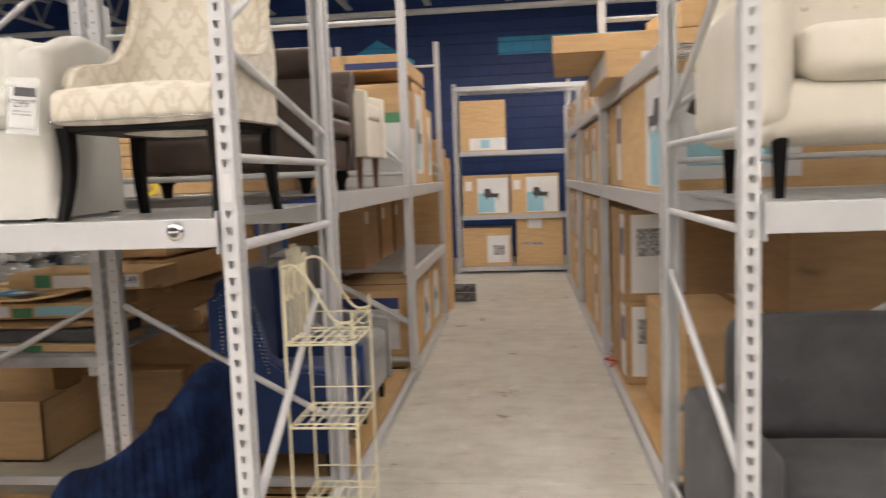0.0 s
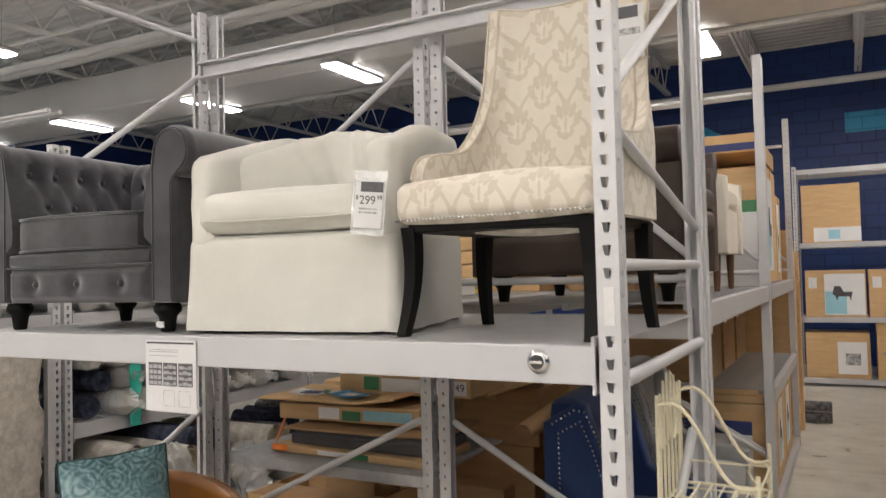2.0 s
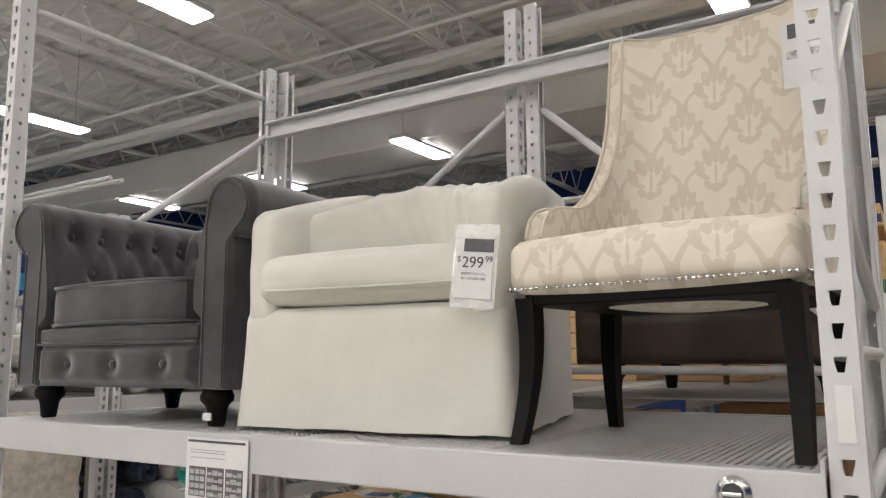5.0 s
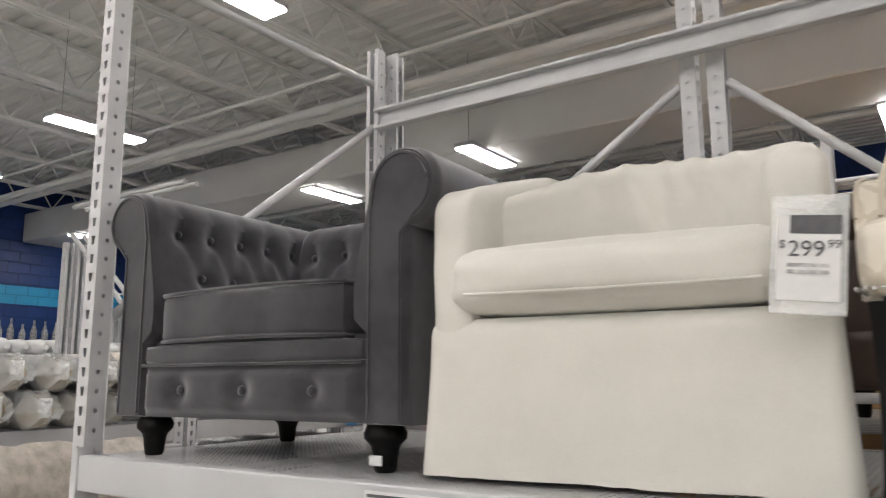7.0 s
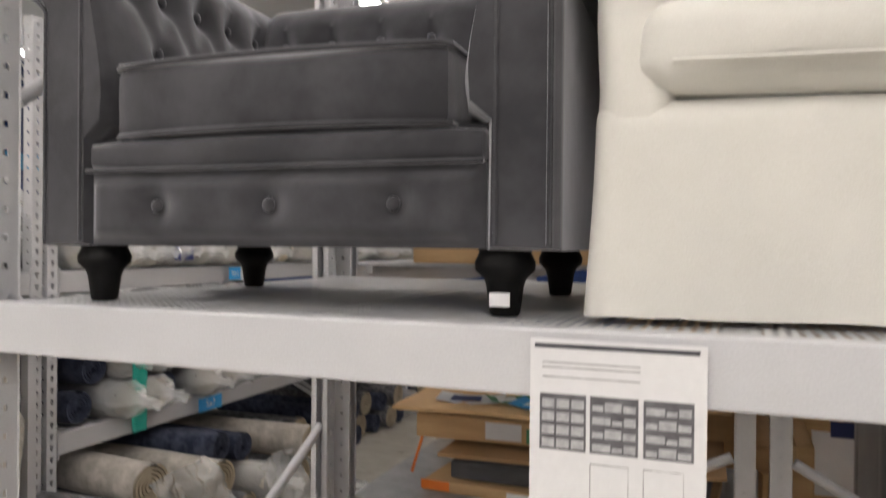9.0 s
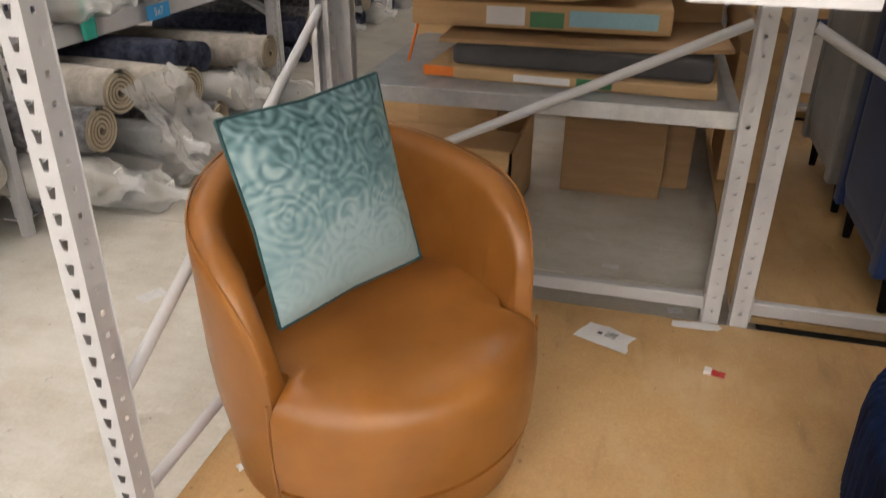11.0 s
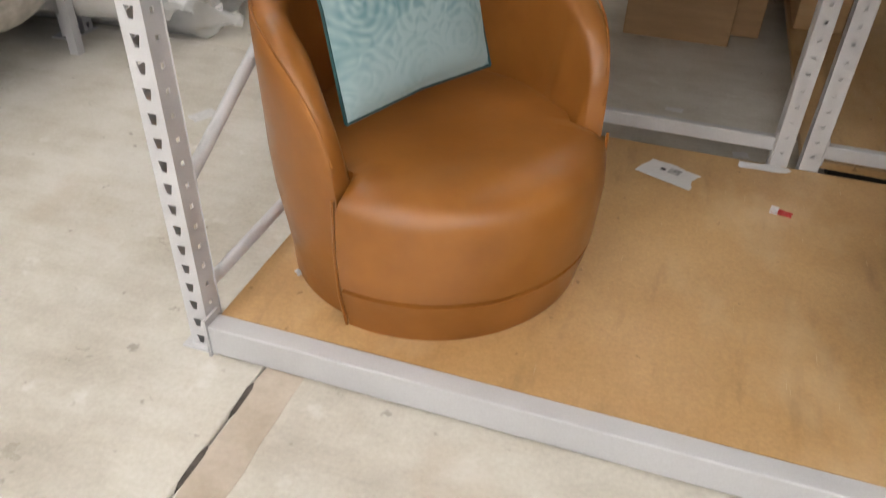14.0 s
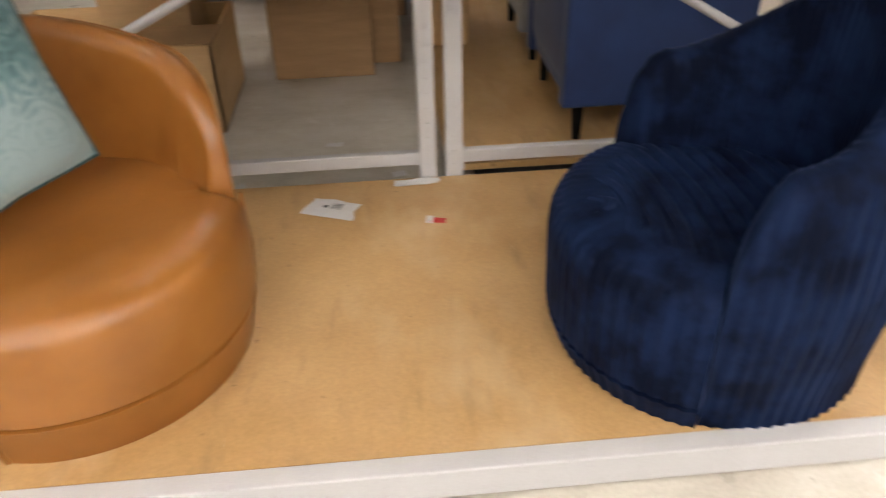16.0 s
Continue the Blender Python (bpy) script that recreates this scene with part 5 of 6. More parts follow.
def carton(place, size, label, mat=None, turn=0.0, prints=(), group="", tape=True, name="carton", tilt=(0, 0)):
    """A closed box with flaps, a taped seam and printed panels. prints: (face, a0, b0, a1, b1, material) as fractions of that face."""
    sx, sy, sz = size
    ob = single(name, box((-sx / 2, -sy / 2, 0), (sx / 2, sy / 2, sz), 0.006, 2), mat or CARD, label, "box", place, turn, group, tilt=tilt)
    if tape:
        lw = 0.03
        bm = bm_new()
        if sx >= sy:
            add_box(bm, (-sx / 2 - 0.001, -lw, sz - 0.001), (sx / 2 + 0.001, lw, sz + 0.001))
            for s in (-1, 1):
                add_box(bm, (s * sx / 2 - 0.001, -lw, sz - 0.07), (s * sx / 2 + 0.001, lw, sz))
        else:
            add_box(bm, (-lw, -sy / 2 - 0.001, sz - 0.001), (lw, sy / 2 + 0.001, sz + 0.001))
            for s in (-1, 1):
                add_box(bm, (-lw, s * sy / 2 - 0.001, sz - 0.07), (lw, s * sy / 2 + 0.001, sz))
        part("tape", bm, TAPE, ob, "strip of packing tape")
    for face, a0, b0, a1, b1, m in prints:
        e = 0.0015 + 0.0006 * (prints.index((face, a0, b0, a1, b1, m)))
        za, zb = sz * b0, sz * b1
        if m is PRINT_DARK:
            along = sx if face in ("-y", "+y") else sy
            lo_, hi_ = -along / 2 + along * a0, -along / 2 + along * a1
            bm = extrude_outline([(lo_ + (hi_ - lo_) * u, za + (zb - za) * v) for u, v in CHAIR_PRINT], 0.001 + e, "y" if face in ("-y", "+y") else "x")
            shift = {"-y": (0, -sy / 2 - e, 0), "+y": (0, sy / 2 - 0.001, 0), "-x": (-sx / 2 - e, 0, 0), "+x": (sx / 2 - 0.001, 0, 0)}[face]
            bmesh.ops.translate(bm, verts=bm.verts[:], vec=shift)
            part("printed_picture", bm, m, ob, "dark printed picture of a chair")
            continue
        if face in ("-y", "+y"):
            s = -1 if face == "-y" else 1
            xa, xb = -sx / 2 + sx * a0, -sx / 2 + sx * a1
            bm = box((xa, s * sy / 2 - 0.001, za), (xb, s * (sy / 2 + e), zb))
        else:
            s = -1 if face == "-x" else 1
            ya, yb = -sy / 2 + sy * a0, -sy / 2 + sy * a1
            bm = box((s * sx / 2 - 0.001, ya, za), (s * (sx / 2 + e), yb, zb))
        part("printed_panel", bm, m, ob)
    return ob

# ---- the low shelf behind the endcap, and its clutter ----
low = thing("metal_shelf", (0, 0, 0), "perforated galvanised low shelf laid with flattened cartons", "shelf")
sh = bm_new()
add_box(sh, (-3.295, 3.61, 0.755), (-2.105, 4.42, 0.765))
part("shelf_deck", sh, GALV, low)
rib = bm_new()
for k in range(60):
    y = 3.615 + 0.80 * k / 59
    add_box(rib, (-3.28, y - 0.004, 0.765), (-2.14, y + 0.004, 0.770))
tagged(part("perforation", rib, GALV, low), kind="stuff")
part("front_lip", box((-3.295, 3.602, 0.715), (-2.105, 3.612, 0.770), 0.003), GALV, low)


def flat_sheet(place, size, label, mat, turn=0.0, warp=0.01, seed=0.0):
    """A flattened carton: a thin bent sheet with a raised edge."""
    sx, sy, sz = size
    bm = bm_new()
    add_box(bm, (-sx / 2, -sy / 2, 0), (sx / 2, sy / 2, sz))
    bmesh.ops.subdivide_edges(bm, edges=bm.edges[:], cuts=6, use_grid_fill=True)
    for v in bm.verts:
        v.co.z += warp * (0.5 + 0.5 * noise.noise(Vector((v.co.x * 3 + seed, v.co.y * 3, 0)))) + warp * 0.8 * max(0, v.co.x * 2 / sx) ** 2
    return single("flattened_carton", bm, mat, label, "cardboard", place, turn)


tray = single("cardboard_tray", box((-0.46, -0.22, 0), (0.46, 0.22, 0.035), 0.004), CARD, "open cardboard tray with orange tape on the low shelf", "cardboard", (-2.62, 3.93, 0.772), -3)
part("tape", box((-0.462, -0.222, 0.006), (-0.36, -0.2195, 0.037)), ORANGE, tray, "orange tape")
part("printed_panel", box((-0.16, -0.2225, 0.008), (0.02, -0.2195, 0.030)), PRINT_WHITE, tray)
part("printed_panel", box((0.04, -0.2225, 0.006), (0.15, -0.2195, 0.034)), PRINT_GREEN, tray)
single("grey_panel", box((-0.40, -0.20, 0), (0.42, 0.20, 0.062), 0.012, 2), GREY_SOFA, "dark grey padded panel lying in the cardboard tray", "panel", (-2.60, 3.96, 0.808), -2)
flat_sheet((-2.60, 4.02, 0.872), (0.92, 0.46, 0.012), "brown flattened carton on the grey panel", CARD_DARK, 2, 0.012, 1.0)
carton((-2.76, 4.16, 0.905), (0.86, 0.50, 0.085), "flat brown carton with torn open edge on the pile", CARD, 2,
       (("-y", 0.30, 0.15, 0.45, 0.85, PRINT_WHITE), ("-y", 0.47, 0.1, 0.60, 0.7, PRINT_GREEN), ("-y", 0.62, 0.2, 0.95, 0.8, PRINT_BLUE)), tape=False)
flat_sheet((-2.85, 4.08, 1.00), (0.80, 0.52, 0.012), "creased tan flattened carton on the pile", CARD, 5, 0.03, 4.0)
topmost = carton((-2.52, 4.30, 1.03), (0.80, 0.42, 0.10), "long brown carton with a white label on the pile", CARD, 0,
       (("-y", 0.2, 0.2, 0.32, 0.9, PRINT_GREEN), ("-y", 0.34, 0.15, 0.97, 0.85, PRINT_WHITE)), tape=False)
lettering("$149", 0.055, topmost, (0.31, -0.2145, 0.035), 90, 0, PRINT_DARK)


def leaflet(place, w, d, turn, mat, label, seed):
    bm = bm_new()
    bmesh.ops.create_grid(bm, x_segments=8, y_segments=6, size=1)
    for v in bm.verts:
        v.co = Vector((v.co.x * w / 2, v.co.y * d / 2, 0.004 + 0.012 * v.co.x ** 2 + 0.004 * noise.noise(Vector((v.co.x * 2 + seed, v.co.y * 2, 0)))))
    bmesh.ops.solidify(bm, geom=bm.faces[:], thickness=0.001)
    ob = single("leaflet", bm, mat, label, "leaflet", place, turn)
    part("printed_panel", box((-w * 0.3, -d * 0.3, 0.0085), (w * 0.15, d * 0.25, 0.0095)), PRINT_NAVY if mat is PRINT_WHITE else PRINT_WHITE, ob)
    return ob


leaflet((-3.00, 3.98, 1.032), 0.24, 0.16, 12, PRINT_WHITE, "white printed leaflet lying on the flattened carton", 1.0)
leaflet((-2.72, 3.94, 1.038), 0.22, 0.15, -8, SIGN_BLUE, "blue and white printed leaflet on the flattened carton", 4.0)
leaflet((-2.86, 4.00, 1.036), 0.16, 0.12, 30, PRINT_GREEN, "small green printed leaflet on the flattened carton", 7.0)
strap = add_path(bm_new(), [(-3.13, 3.98, 0.99), (-3.17, 3.93, 0.90), (-3.19, 3.88, 0.78)], 0.006, 6)
single("orange_strap", strap, ORANGE, "loose orange packing strap hanging from the pile", "strap")
carton((-3.16, 4.70, 0.0), (0.36, 0.40, 1.02), "tall tan carton standing behind the low shelf", CARD, 0, tape=False)
# open carton under the shelf
oc = thing("open_carton", (-3.19, 4.50, 0.0), "open brown carton lying on the concrete under the shelf", "box", turn=0)
for lo_, hi_ in (((-0.52, -0.30, 0.0), (0.33, 0.30, 0.012)), ((-0.52, -0.30, 0.0), (0.33, -0.288, 0.36)), ((-0.52, 0.288, 0.0), (0.33, 0.30, 0.36)), ((-0.52, -0.30, 0.0), (-0.508, 0.30, 0.36)), ((0.318, -0.30, 0.0), (0.33, 0.30, 0.36))):
    part("panel", box(lo_, hi_), CARD, oc)
part("flap", box((-0.50, -0.29, 0.355), (0.33, -0.05, 0.365)), CARD_DARK, oc)
part("corner_mark", box((-0.515, -0.3015, 0.01), (-0.475, -0.2995, 0.05)), PRINT_RED, oc, "small red mark")
carton((-2.48, 4.95, 0.0), (0.46, 0.40, 0.40), "aged brown carton on the concrete under the rack", CARD_DARK)
for i, (y, z, hgt) in enumerate(((4.72, 0.0, 0.62), (4.72, 0.62, 0.34), (5.45, 0.0, 0.80))):
    carton((-2.42 + 0.02 * i, y + 0.5, z), (0.60, 0.62, hgt), "aged brown carton stacked under the rack", CARD_DARK, 2 * i, group="cartons under the rack")
for i in range(2):
    carton((-2.33, 5.2, 0.98 + 0.19 * i), (0.36, 1.45, 0.17), "long brown carton lying on the stack", CARD, -4 + 3 * i, group="long cartons")
tube = bm_new()
add_tube(tube, (-2.0, 4.45, 0.80), (-2.02, 5.0, 0.83), 0.05, 18)
pl = thing("roll_tray", (0, 0, 0), "clear plastic wrapped cardboard tube resting on the cartons", "tube")
part("tube", tube, CARD_DARK, pl, smooth=True)
carton((-1.90, 5.10, 0.09), (0.20, 0.50, 0.68), "narrow tan carton standing behind the navy armchair", CARD, 0)

# tape and boards on the upper decks behind
tp = thing("tape_roll", (-2.56, 5.10, 1.53), "roll of yellow packing tape standing on the deck", "tape roll", turn=20)
ring = lathe([(0.028, -0.024), (0.052, -0.024), (0.052, 0.024), (0.028, 0.024)], 28)
bmesh.ops.rotate(ring, verts=ring.verts[:], cent=(0, 0, 0), matrix=Matrix.Rotation(radians(90), 3, "X"))
bmesh.ops.translate(ring, verts=ring.verts[:], vec=(0, 0, 0.052))
part("tape", ring, YELLOW, tp, smooth=True)
core = lathe([(0.020, -0.0245), (0.0275, -0.0245), (0.0275, 0.0245), (0.020, 0.0245)], 24)
bmesh.ops.rotate(core, verts=core.verts[:], cent=(0, 0, 0), matrix=Matrix.Rotation(radians(90), 3, "X"))
bmesh.ops.translate(core, verts=core.verts[:], vec=(0, 0, 0.052))
part("core", core, CARD, tp)
for i in range(5):
    carton((-2.62, 5.62, 1.53 + 0.095 * i), (0.78, 0.50, 0.09), "flat tan carton in a stack on the deck", CARD, 1.5 * (i % 2), group="stack of flat cartons", tape=False)
carton((-1.80, 5.60, 1.53), (0.42, 0.60, 0.50), "brown carton on the deck", CARD_DARK, 0)
carton((-2.85, 4.05, 1.53), (0.66, 0.42, 0.055), "flat brown carton lying on the deck", CARD, 3, tape=False)
carton((-2.78, 4.62, 1.53), (0.72, 0.34, 0.10), "flat white and blue printed carton on the deck", PRINT_WHITE, 0, (("-y", 0.02, 0.1, 0.25, 0.9, PRINT_BLUE), ("-y", 0.8, 0.1, 0.97, 0.6, SIGN_BLUE)), tape=False)

# ---- tags and papers ----
sign = thing("paper_sign", (-2.254, 2.318, 1.262), "white printed shelf plan sheet hung on the rack beam", "sign")
part("sheet", box((-0.106, -0.001, 0), (0.106, 0.001, 0.216)), PAPER, sign)
part("heading_bar", box((-0.100, -0.0022, 0.205), (0.098, -0.0012, 0.2105)), PRINT_DARK, sign)
for k, x in enumerate((-0.093, -0.030, 0.034)):
    pic = part("picture", box((x, -0.002, 0.078), (x + 0.058, -0.0012, 0.148)), PRINT_SHELF, sign, "grey photograph of stocked shelves")
    for r in range(4):
        z = 0.081 + r * 0.0165
        if k == 0:
            cells = [(0.003 + 0.0185 * q, 0.0155, 0.011) for q in range(3)]
        else:
            cells = [(0.003, 0.022, 0.009), (0.027, 0.012, 0.006), (0.041, 0.014, 0.010)] if (r + k) % 2 else [(0.003, 0.013, 0.007), (0.018, 0.020, 0.011), (0.040, 0.015, 0.008)]
        for a, w, h in cells:
            part("photo_detail", box((x + a, -0.0026, z), (x + a + w, -0.0019, z + h)), PRINT_PALE, pic)
for z in (0.186, 0.180, 0.168):
    part("text_bar", box((-0.09, -0.0018, z), (0.03, -0.0012, z + 0.002)), PRINT_PALE, sign)
for x in (-0.03, 0.034):
    for z in (0.018, 0.064):
        part("box_rule", box((x, -0.0018, z), (x + 0.046, -0.0012, z + 0.0012)), PRINT_GREY, sign)
    for xx in (x, x + 0.046):
        part("box_rule", box((xx, -0.0018, 0.018), (xx + 0.001, -0.0012, 0.065)), PRINT_GREY, sign)

tag = thing("price_tag", (-1.606, 2.425, 1.790), "white price tag in a clear sleeve on the white chair", "price tag", turn=6.5)
tag.matrix_basis = tag.matrix_basis @ pose(0, 0, 0, 0, 6, 0)
part("card", box((-0.043, -0.001, 0.0), (0.043, 0.001, 0.128)), PAPER, tag)
part("sleeve", box((-0.052, 0.0015, -0.02), (0.052, 0.0025, 0.160)), FILM, tag, "clear plastic sleeve")
part("heading", box((-0.026, -0.002, 0.100), (0.043, -0.0012, 0.128)), PRINT_DARK, tag, "dark header block")
lettering("$", 0.018, tag, (-0.036, -0.0022, 0.078), 90, 0, PRINT_DARK)
lettering("299", 0.034, tag, (-0.003, -0.0022, 0.066), 90, 0, PRINT_DARK)
lettering("99", 0.018, tag, (0.034, -0.0022, 0.079), 90, 0, PRINT_DARK)
for z in (0.050, 0.040):
    part("text_bar", box((-0.028, -0.002, z), (0.028, -0.0012, z + 0.0055)), PRINT_GREY, tag)
tag2 = thing("price_tag", (-0.985, 2.90, 2.28), "white price tag hung on the damask chair back", "price tag")
part("card", box((-0.045, -0.001, 0.0), (0.045, 0.001, 0.16)), PAPER, tag2)
part("heading", box((-0.03, -0.002, 0.12), (0.03, -0.0012, 0.155)), PRINT_DARK, tag2, "dark header block")
part("text_bar", box((-0.035, -0.002, 0.07), (0.035, -0.0012, 0.09)), PRINT_GREY, tag2)

knob = thing("beam_knob", (-1.072, 2.322, 1.452), "round bright steel knob bolted to the rack beam", "knob")
for nm, prof, m in (("flange", [(0.0275, 0.0), (0.0275, 0.004), (0.022, 0.010), (0.018, 0.012)], STEEL), ("recess", [(0.017, 0.0115), (0.016, 0.013)], PIPE_BLACK)):
    bm = lathe(prof, 28)
    bmesh.ops.rotate(bm, verts=bm.verts[:], cent=(0, 0, 0), matrix=Matrix.Rotation(radians(90), 3, "X"))
    part(nm, bm, m, knob, smooth=True)
part("grip", box((-0.015, -0.020, -0.004), (0.015, -0.012, 0.004), 0.003, 2), STEEL, knob)
single("post_label", box((-0.012, -0.002, 0), (0.012, 0, 0.085)), PAPER, "white paper strip stuck on the rack post", "label", (-0.908, 2.3385, 1.535))


def scrap(place, w, d, turn, mat, label, seed):
    bm = bm_new()
    bmesh.ops.create_grid(bm, x_segments=7, y_segments=6, size=1)
    for v in bm.verts:
        n = noise.noise(Vector((v.co.x * 1.3 + seed, v.co.y * 1.3, seed)))
        v.co = Vector((v.co.x * w / 2 * (1 + 0.2 * n), v.co.y * d / 2 * (1 + 0.2 * n), 0.003 + 0.006 * abs(n)))
    bmesh.ops.solidify(bm, geom=bm.faces[:], thickness=0.0006)
    return single("paper_scrap", bm, mat, label, "paper scrap", place, turn)


sc = scrap((-2.405, 3.395, 0.0805), 0.165, 0.10, -22, PAPER, "white torn label sheet on the hardboard", 1.3)
part("text_bar", box((0.0, -0.015, 0.0125), (0.035, 0.02, 0.0132)), PRINT_GREY, sc)
part("text_bar", box((-0.025, -0.012, 0.0125), (-0.010, 0.002, 0.0132)), PRINT_DARK, sc)
sc = scrap((-2.082, 3.285, 0.0805), 0.055, 0.028, -12, PRINT_RED, "red and white scrap of paper on the hardboard", 2.7)
part("white_end", box((-0.033, -0.012, 0.0), (-0.012, 0.012, 0.012)), PAPER, sc)
scrap((-2.13, 3.535, 0.0805), 0.15, 0.04, 2, PAPER, "torn white paper strip by the posts", 5.1)
scrap((-3.22, 2.58, 0.0805), 0.03, 0.022, 50, PAPER, "tiny white paper scrap on the hardboard", 7.7)
for x, y, w, d, a in ((-4.25, 4.30, 0.14, 0.09, 10), (-4.0, 3.35, 0.10, 0.06, 60), (-3.85, 2.95, 0.05, 0.03, 30), (-2.42, 4.02, 0.06, 0.03, 0), (-2.18, 3.75, 0.05, 0.04, 10), (-2.75, 3.72, 0.05, 0.03, 40), (-4.6, 4.9, 0.16, 0.1, 20)):
    scrap((x, y, 0.0005), w, d, a, PAPER, "scrap of white paper on the concrete", x)

# ---- wire baker's stand by the aisle ----
bk = thing("wire_stand", (-0.80, 3.02, 0.0), "cream enamelled folding wire shelf stand by the aisle", "wire stand", turn=0)
wx, wy = 0.13, 0.16
for sx_ in (-1, 1):
    for sy_ in (-1, 1):
        top = 1.12 if sy_ > 0 else 1.10
        if sx_ < 0:
            top = 1.30
        part("leg", add_tube(bm_new(), (sx_ * wx, sy_ * wy, 0), (sx_ * wx, sy_ * wy, top), 0.0055, 8), CREAM_WIRE, bk, smooth=True)
for z in (0.32, 0.66, 0.98):
    shelf = part("shelf_rim", add_path(bm_new(), [(-wx, -wy, z), (wx, -wy, z), (wx, wy, z), (-wx, wy, z), (-wx, -wy, z)], 0.005, 8), CREAM_WIRE, bk, smooth=True)
    for k in range(7):
        x = -wx + 2 * wx * (k + 0.5) / 7
        part("wire", add_tube(bm_new(), (x, -wy, z + 0.002), (x, wy, z + 0.002), 0.003, 6), CREAM_WIRE, shelf, smooth=True)
    for k in range(3):
        y = -wy + 2 * wy * (k + 0.5) / 3
        part("wire", add_tube(bm_new(), (-wx, y, z - 0.002), (wx, y, z - 0.002), 0.003, 6), CREAM_WIRE, shelf, smooth=True)
    part("rail", add_path(bm_new(), [(wx, wy, z + 0.07), (-wx, wy, z + 0.07)], 0.003, 6), CREAM_WIRE, bk, smooth=True)
    part("rail", add_path(bm_new(), [(wx, -wy, z + 0.07), (wx, wy, z + 0.07)], 0.003, 6), CREAM_WIRE, bk, smooth=True)
for sy_ in (-1, 1):
    pts = []
    for k in range(13):
        f = k / 12
        pts.append((-wx + 2 * wx * f, sy_ * wy, 1.27 - 0.20 * f + 0.05 * math.sin(f * 3.14 * 2)))
    part("scroll_rail", add_path(bm_new(), pts, 0.0055, 8), CREAM_WIRE, bk, smooth=True)
    part("scroll", add_path(bm_new(), [(wx - 0.03 + 0.03 * math.cos(g / 8 * 6.28), sy_ * wy, 1.03 + 0.035 * math.sin(g / 8 * 6.28)) for g in range(9)], 0.004, 6), CREAM_WIRE, bk, smooth=True)
for k in range(6):
    y = -wy + 2 * wy * (k + 0.5) / 6
    part("back_wire", add_tube(bm_new(), (-wx, y, 0.98), (-wx, y * 0.9, 1.30 + 0.05 * math.sin(k * 0.63)), 0.0045, 6), CREAM_WIRE, bk, smooth=True)
for k in range(4):
    part("back_scroll", add_path(bm_new(), [(-wx, -wy + 0.08 * k + 0.04 + 0.035 * math.cos(g / 10 * 6.28), 1.20 + 0.06 * math.sin(g / 10 * 6.28)) for g in range(11)], 0.0045, 6), CREAM_WIRE, bk, smooth=True)

# ---- cartons in the left row ----
PIC = (("+x", 0.12, 0.1, 0.62, 0.9, PRINT_WHITE), ("+x", 0.14, 0.14, 0.36, 0.6, PRINT_BLUE), ("+x", 0.22, 0.3, 0.5, 0.65, PRINT_DARK))
carton((-1.42, 6.55, 1.53), (0.90, 0.80, 0.80), "tall brown carton with a white and green printed side", CARD, 0, (("-y", 0.4, 0.0, 1.0, 0.62, PRINT_WHITE), ("-y", 0.0, 0.62, 1.0, 0.72, PRINT_GREEN), ("+x", 0.02, 0.0, 0.9, 0.6, PRINT_WHITE)))
carton((-1.45, 7.45, 1.53), (0.92, 0.85, 0.92), "tall brown carton on the shelf", CARD, 0, PIC)
carton((-1.45, 7.00, 2.46), (0.95, 1.35, 0.13), "flat brown carton lying across the tall ones", CARD, 0, (("-y", 0.5, 0.1, 1.0, 0.5, PRINT_NAVY),))
carton((-1.44, 8.15, 1.53), (0.90, 0.42, 0.75), "brown carton with a printed white panel", CARD, 0, PIC)
for i, y in enumerate((6.45, 7.2, 7.95)):
    carton((-1.66, y + 0.12, 0.85), (0.66, 0.62, 0.52), "aged brown carton on the middle shelf", CARD_DARK, 0, (("+x", 0.1, 0.7, 0.25, 0.9, PRINT_WHITE),), group="cartons on the middle shelf")
    carton((-1.42, y, 0.09), (0.94, 0.70, 0.60), "brown carton on the hardboard base", CARD, 0, (("-y", 0.2, 0.2, 0.9, 0.8, PRINT_WHITE), ("-y", 0.3, 0.75, 0.9, 0.9, PRINT_NAVY)) if i == 0 else PIC, group="cartons on the base")
for i in range(3):
    carton((-1.25 + 0.03 * i, 8.75 + 0.22 * i, 0.0), (0.60, 0.16, 2.0 - 0.1 * i), "tall narrow carton standing on the floor", CARD, 0, (("-y", 0.3, 0.86, 0.7, 0.9, PRINT_RED),) if i == 0 else (), group="standing cartons")
for i in range(2):
    single("foam_roll", lathe([(0.02, 0), (0.055, 0.0), (0.055, 0.6), (0.02, 0.6)], 16), RUG_GREY, "grey foam roll lying at the rack end", "roll", (-1.25, 9.6, 0.06 + 0.115 * i), 0, "foam rolls", True, (0, 90))
for i in range(6):
    carton((-2.72 + 0.02 * i, 6.5 + 0.72 * (i % 3), 0.09 + (0.0 if i < 3 else 1.44)), (1.05, 0.66, 0.62), "brown carton in the back row", CARD_DARK, 0, group="cartons in the back row")

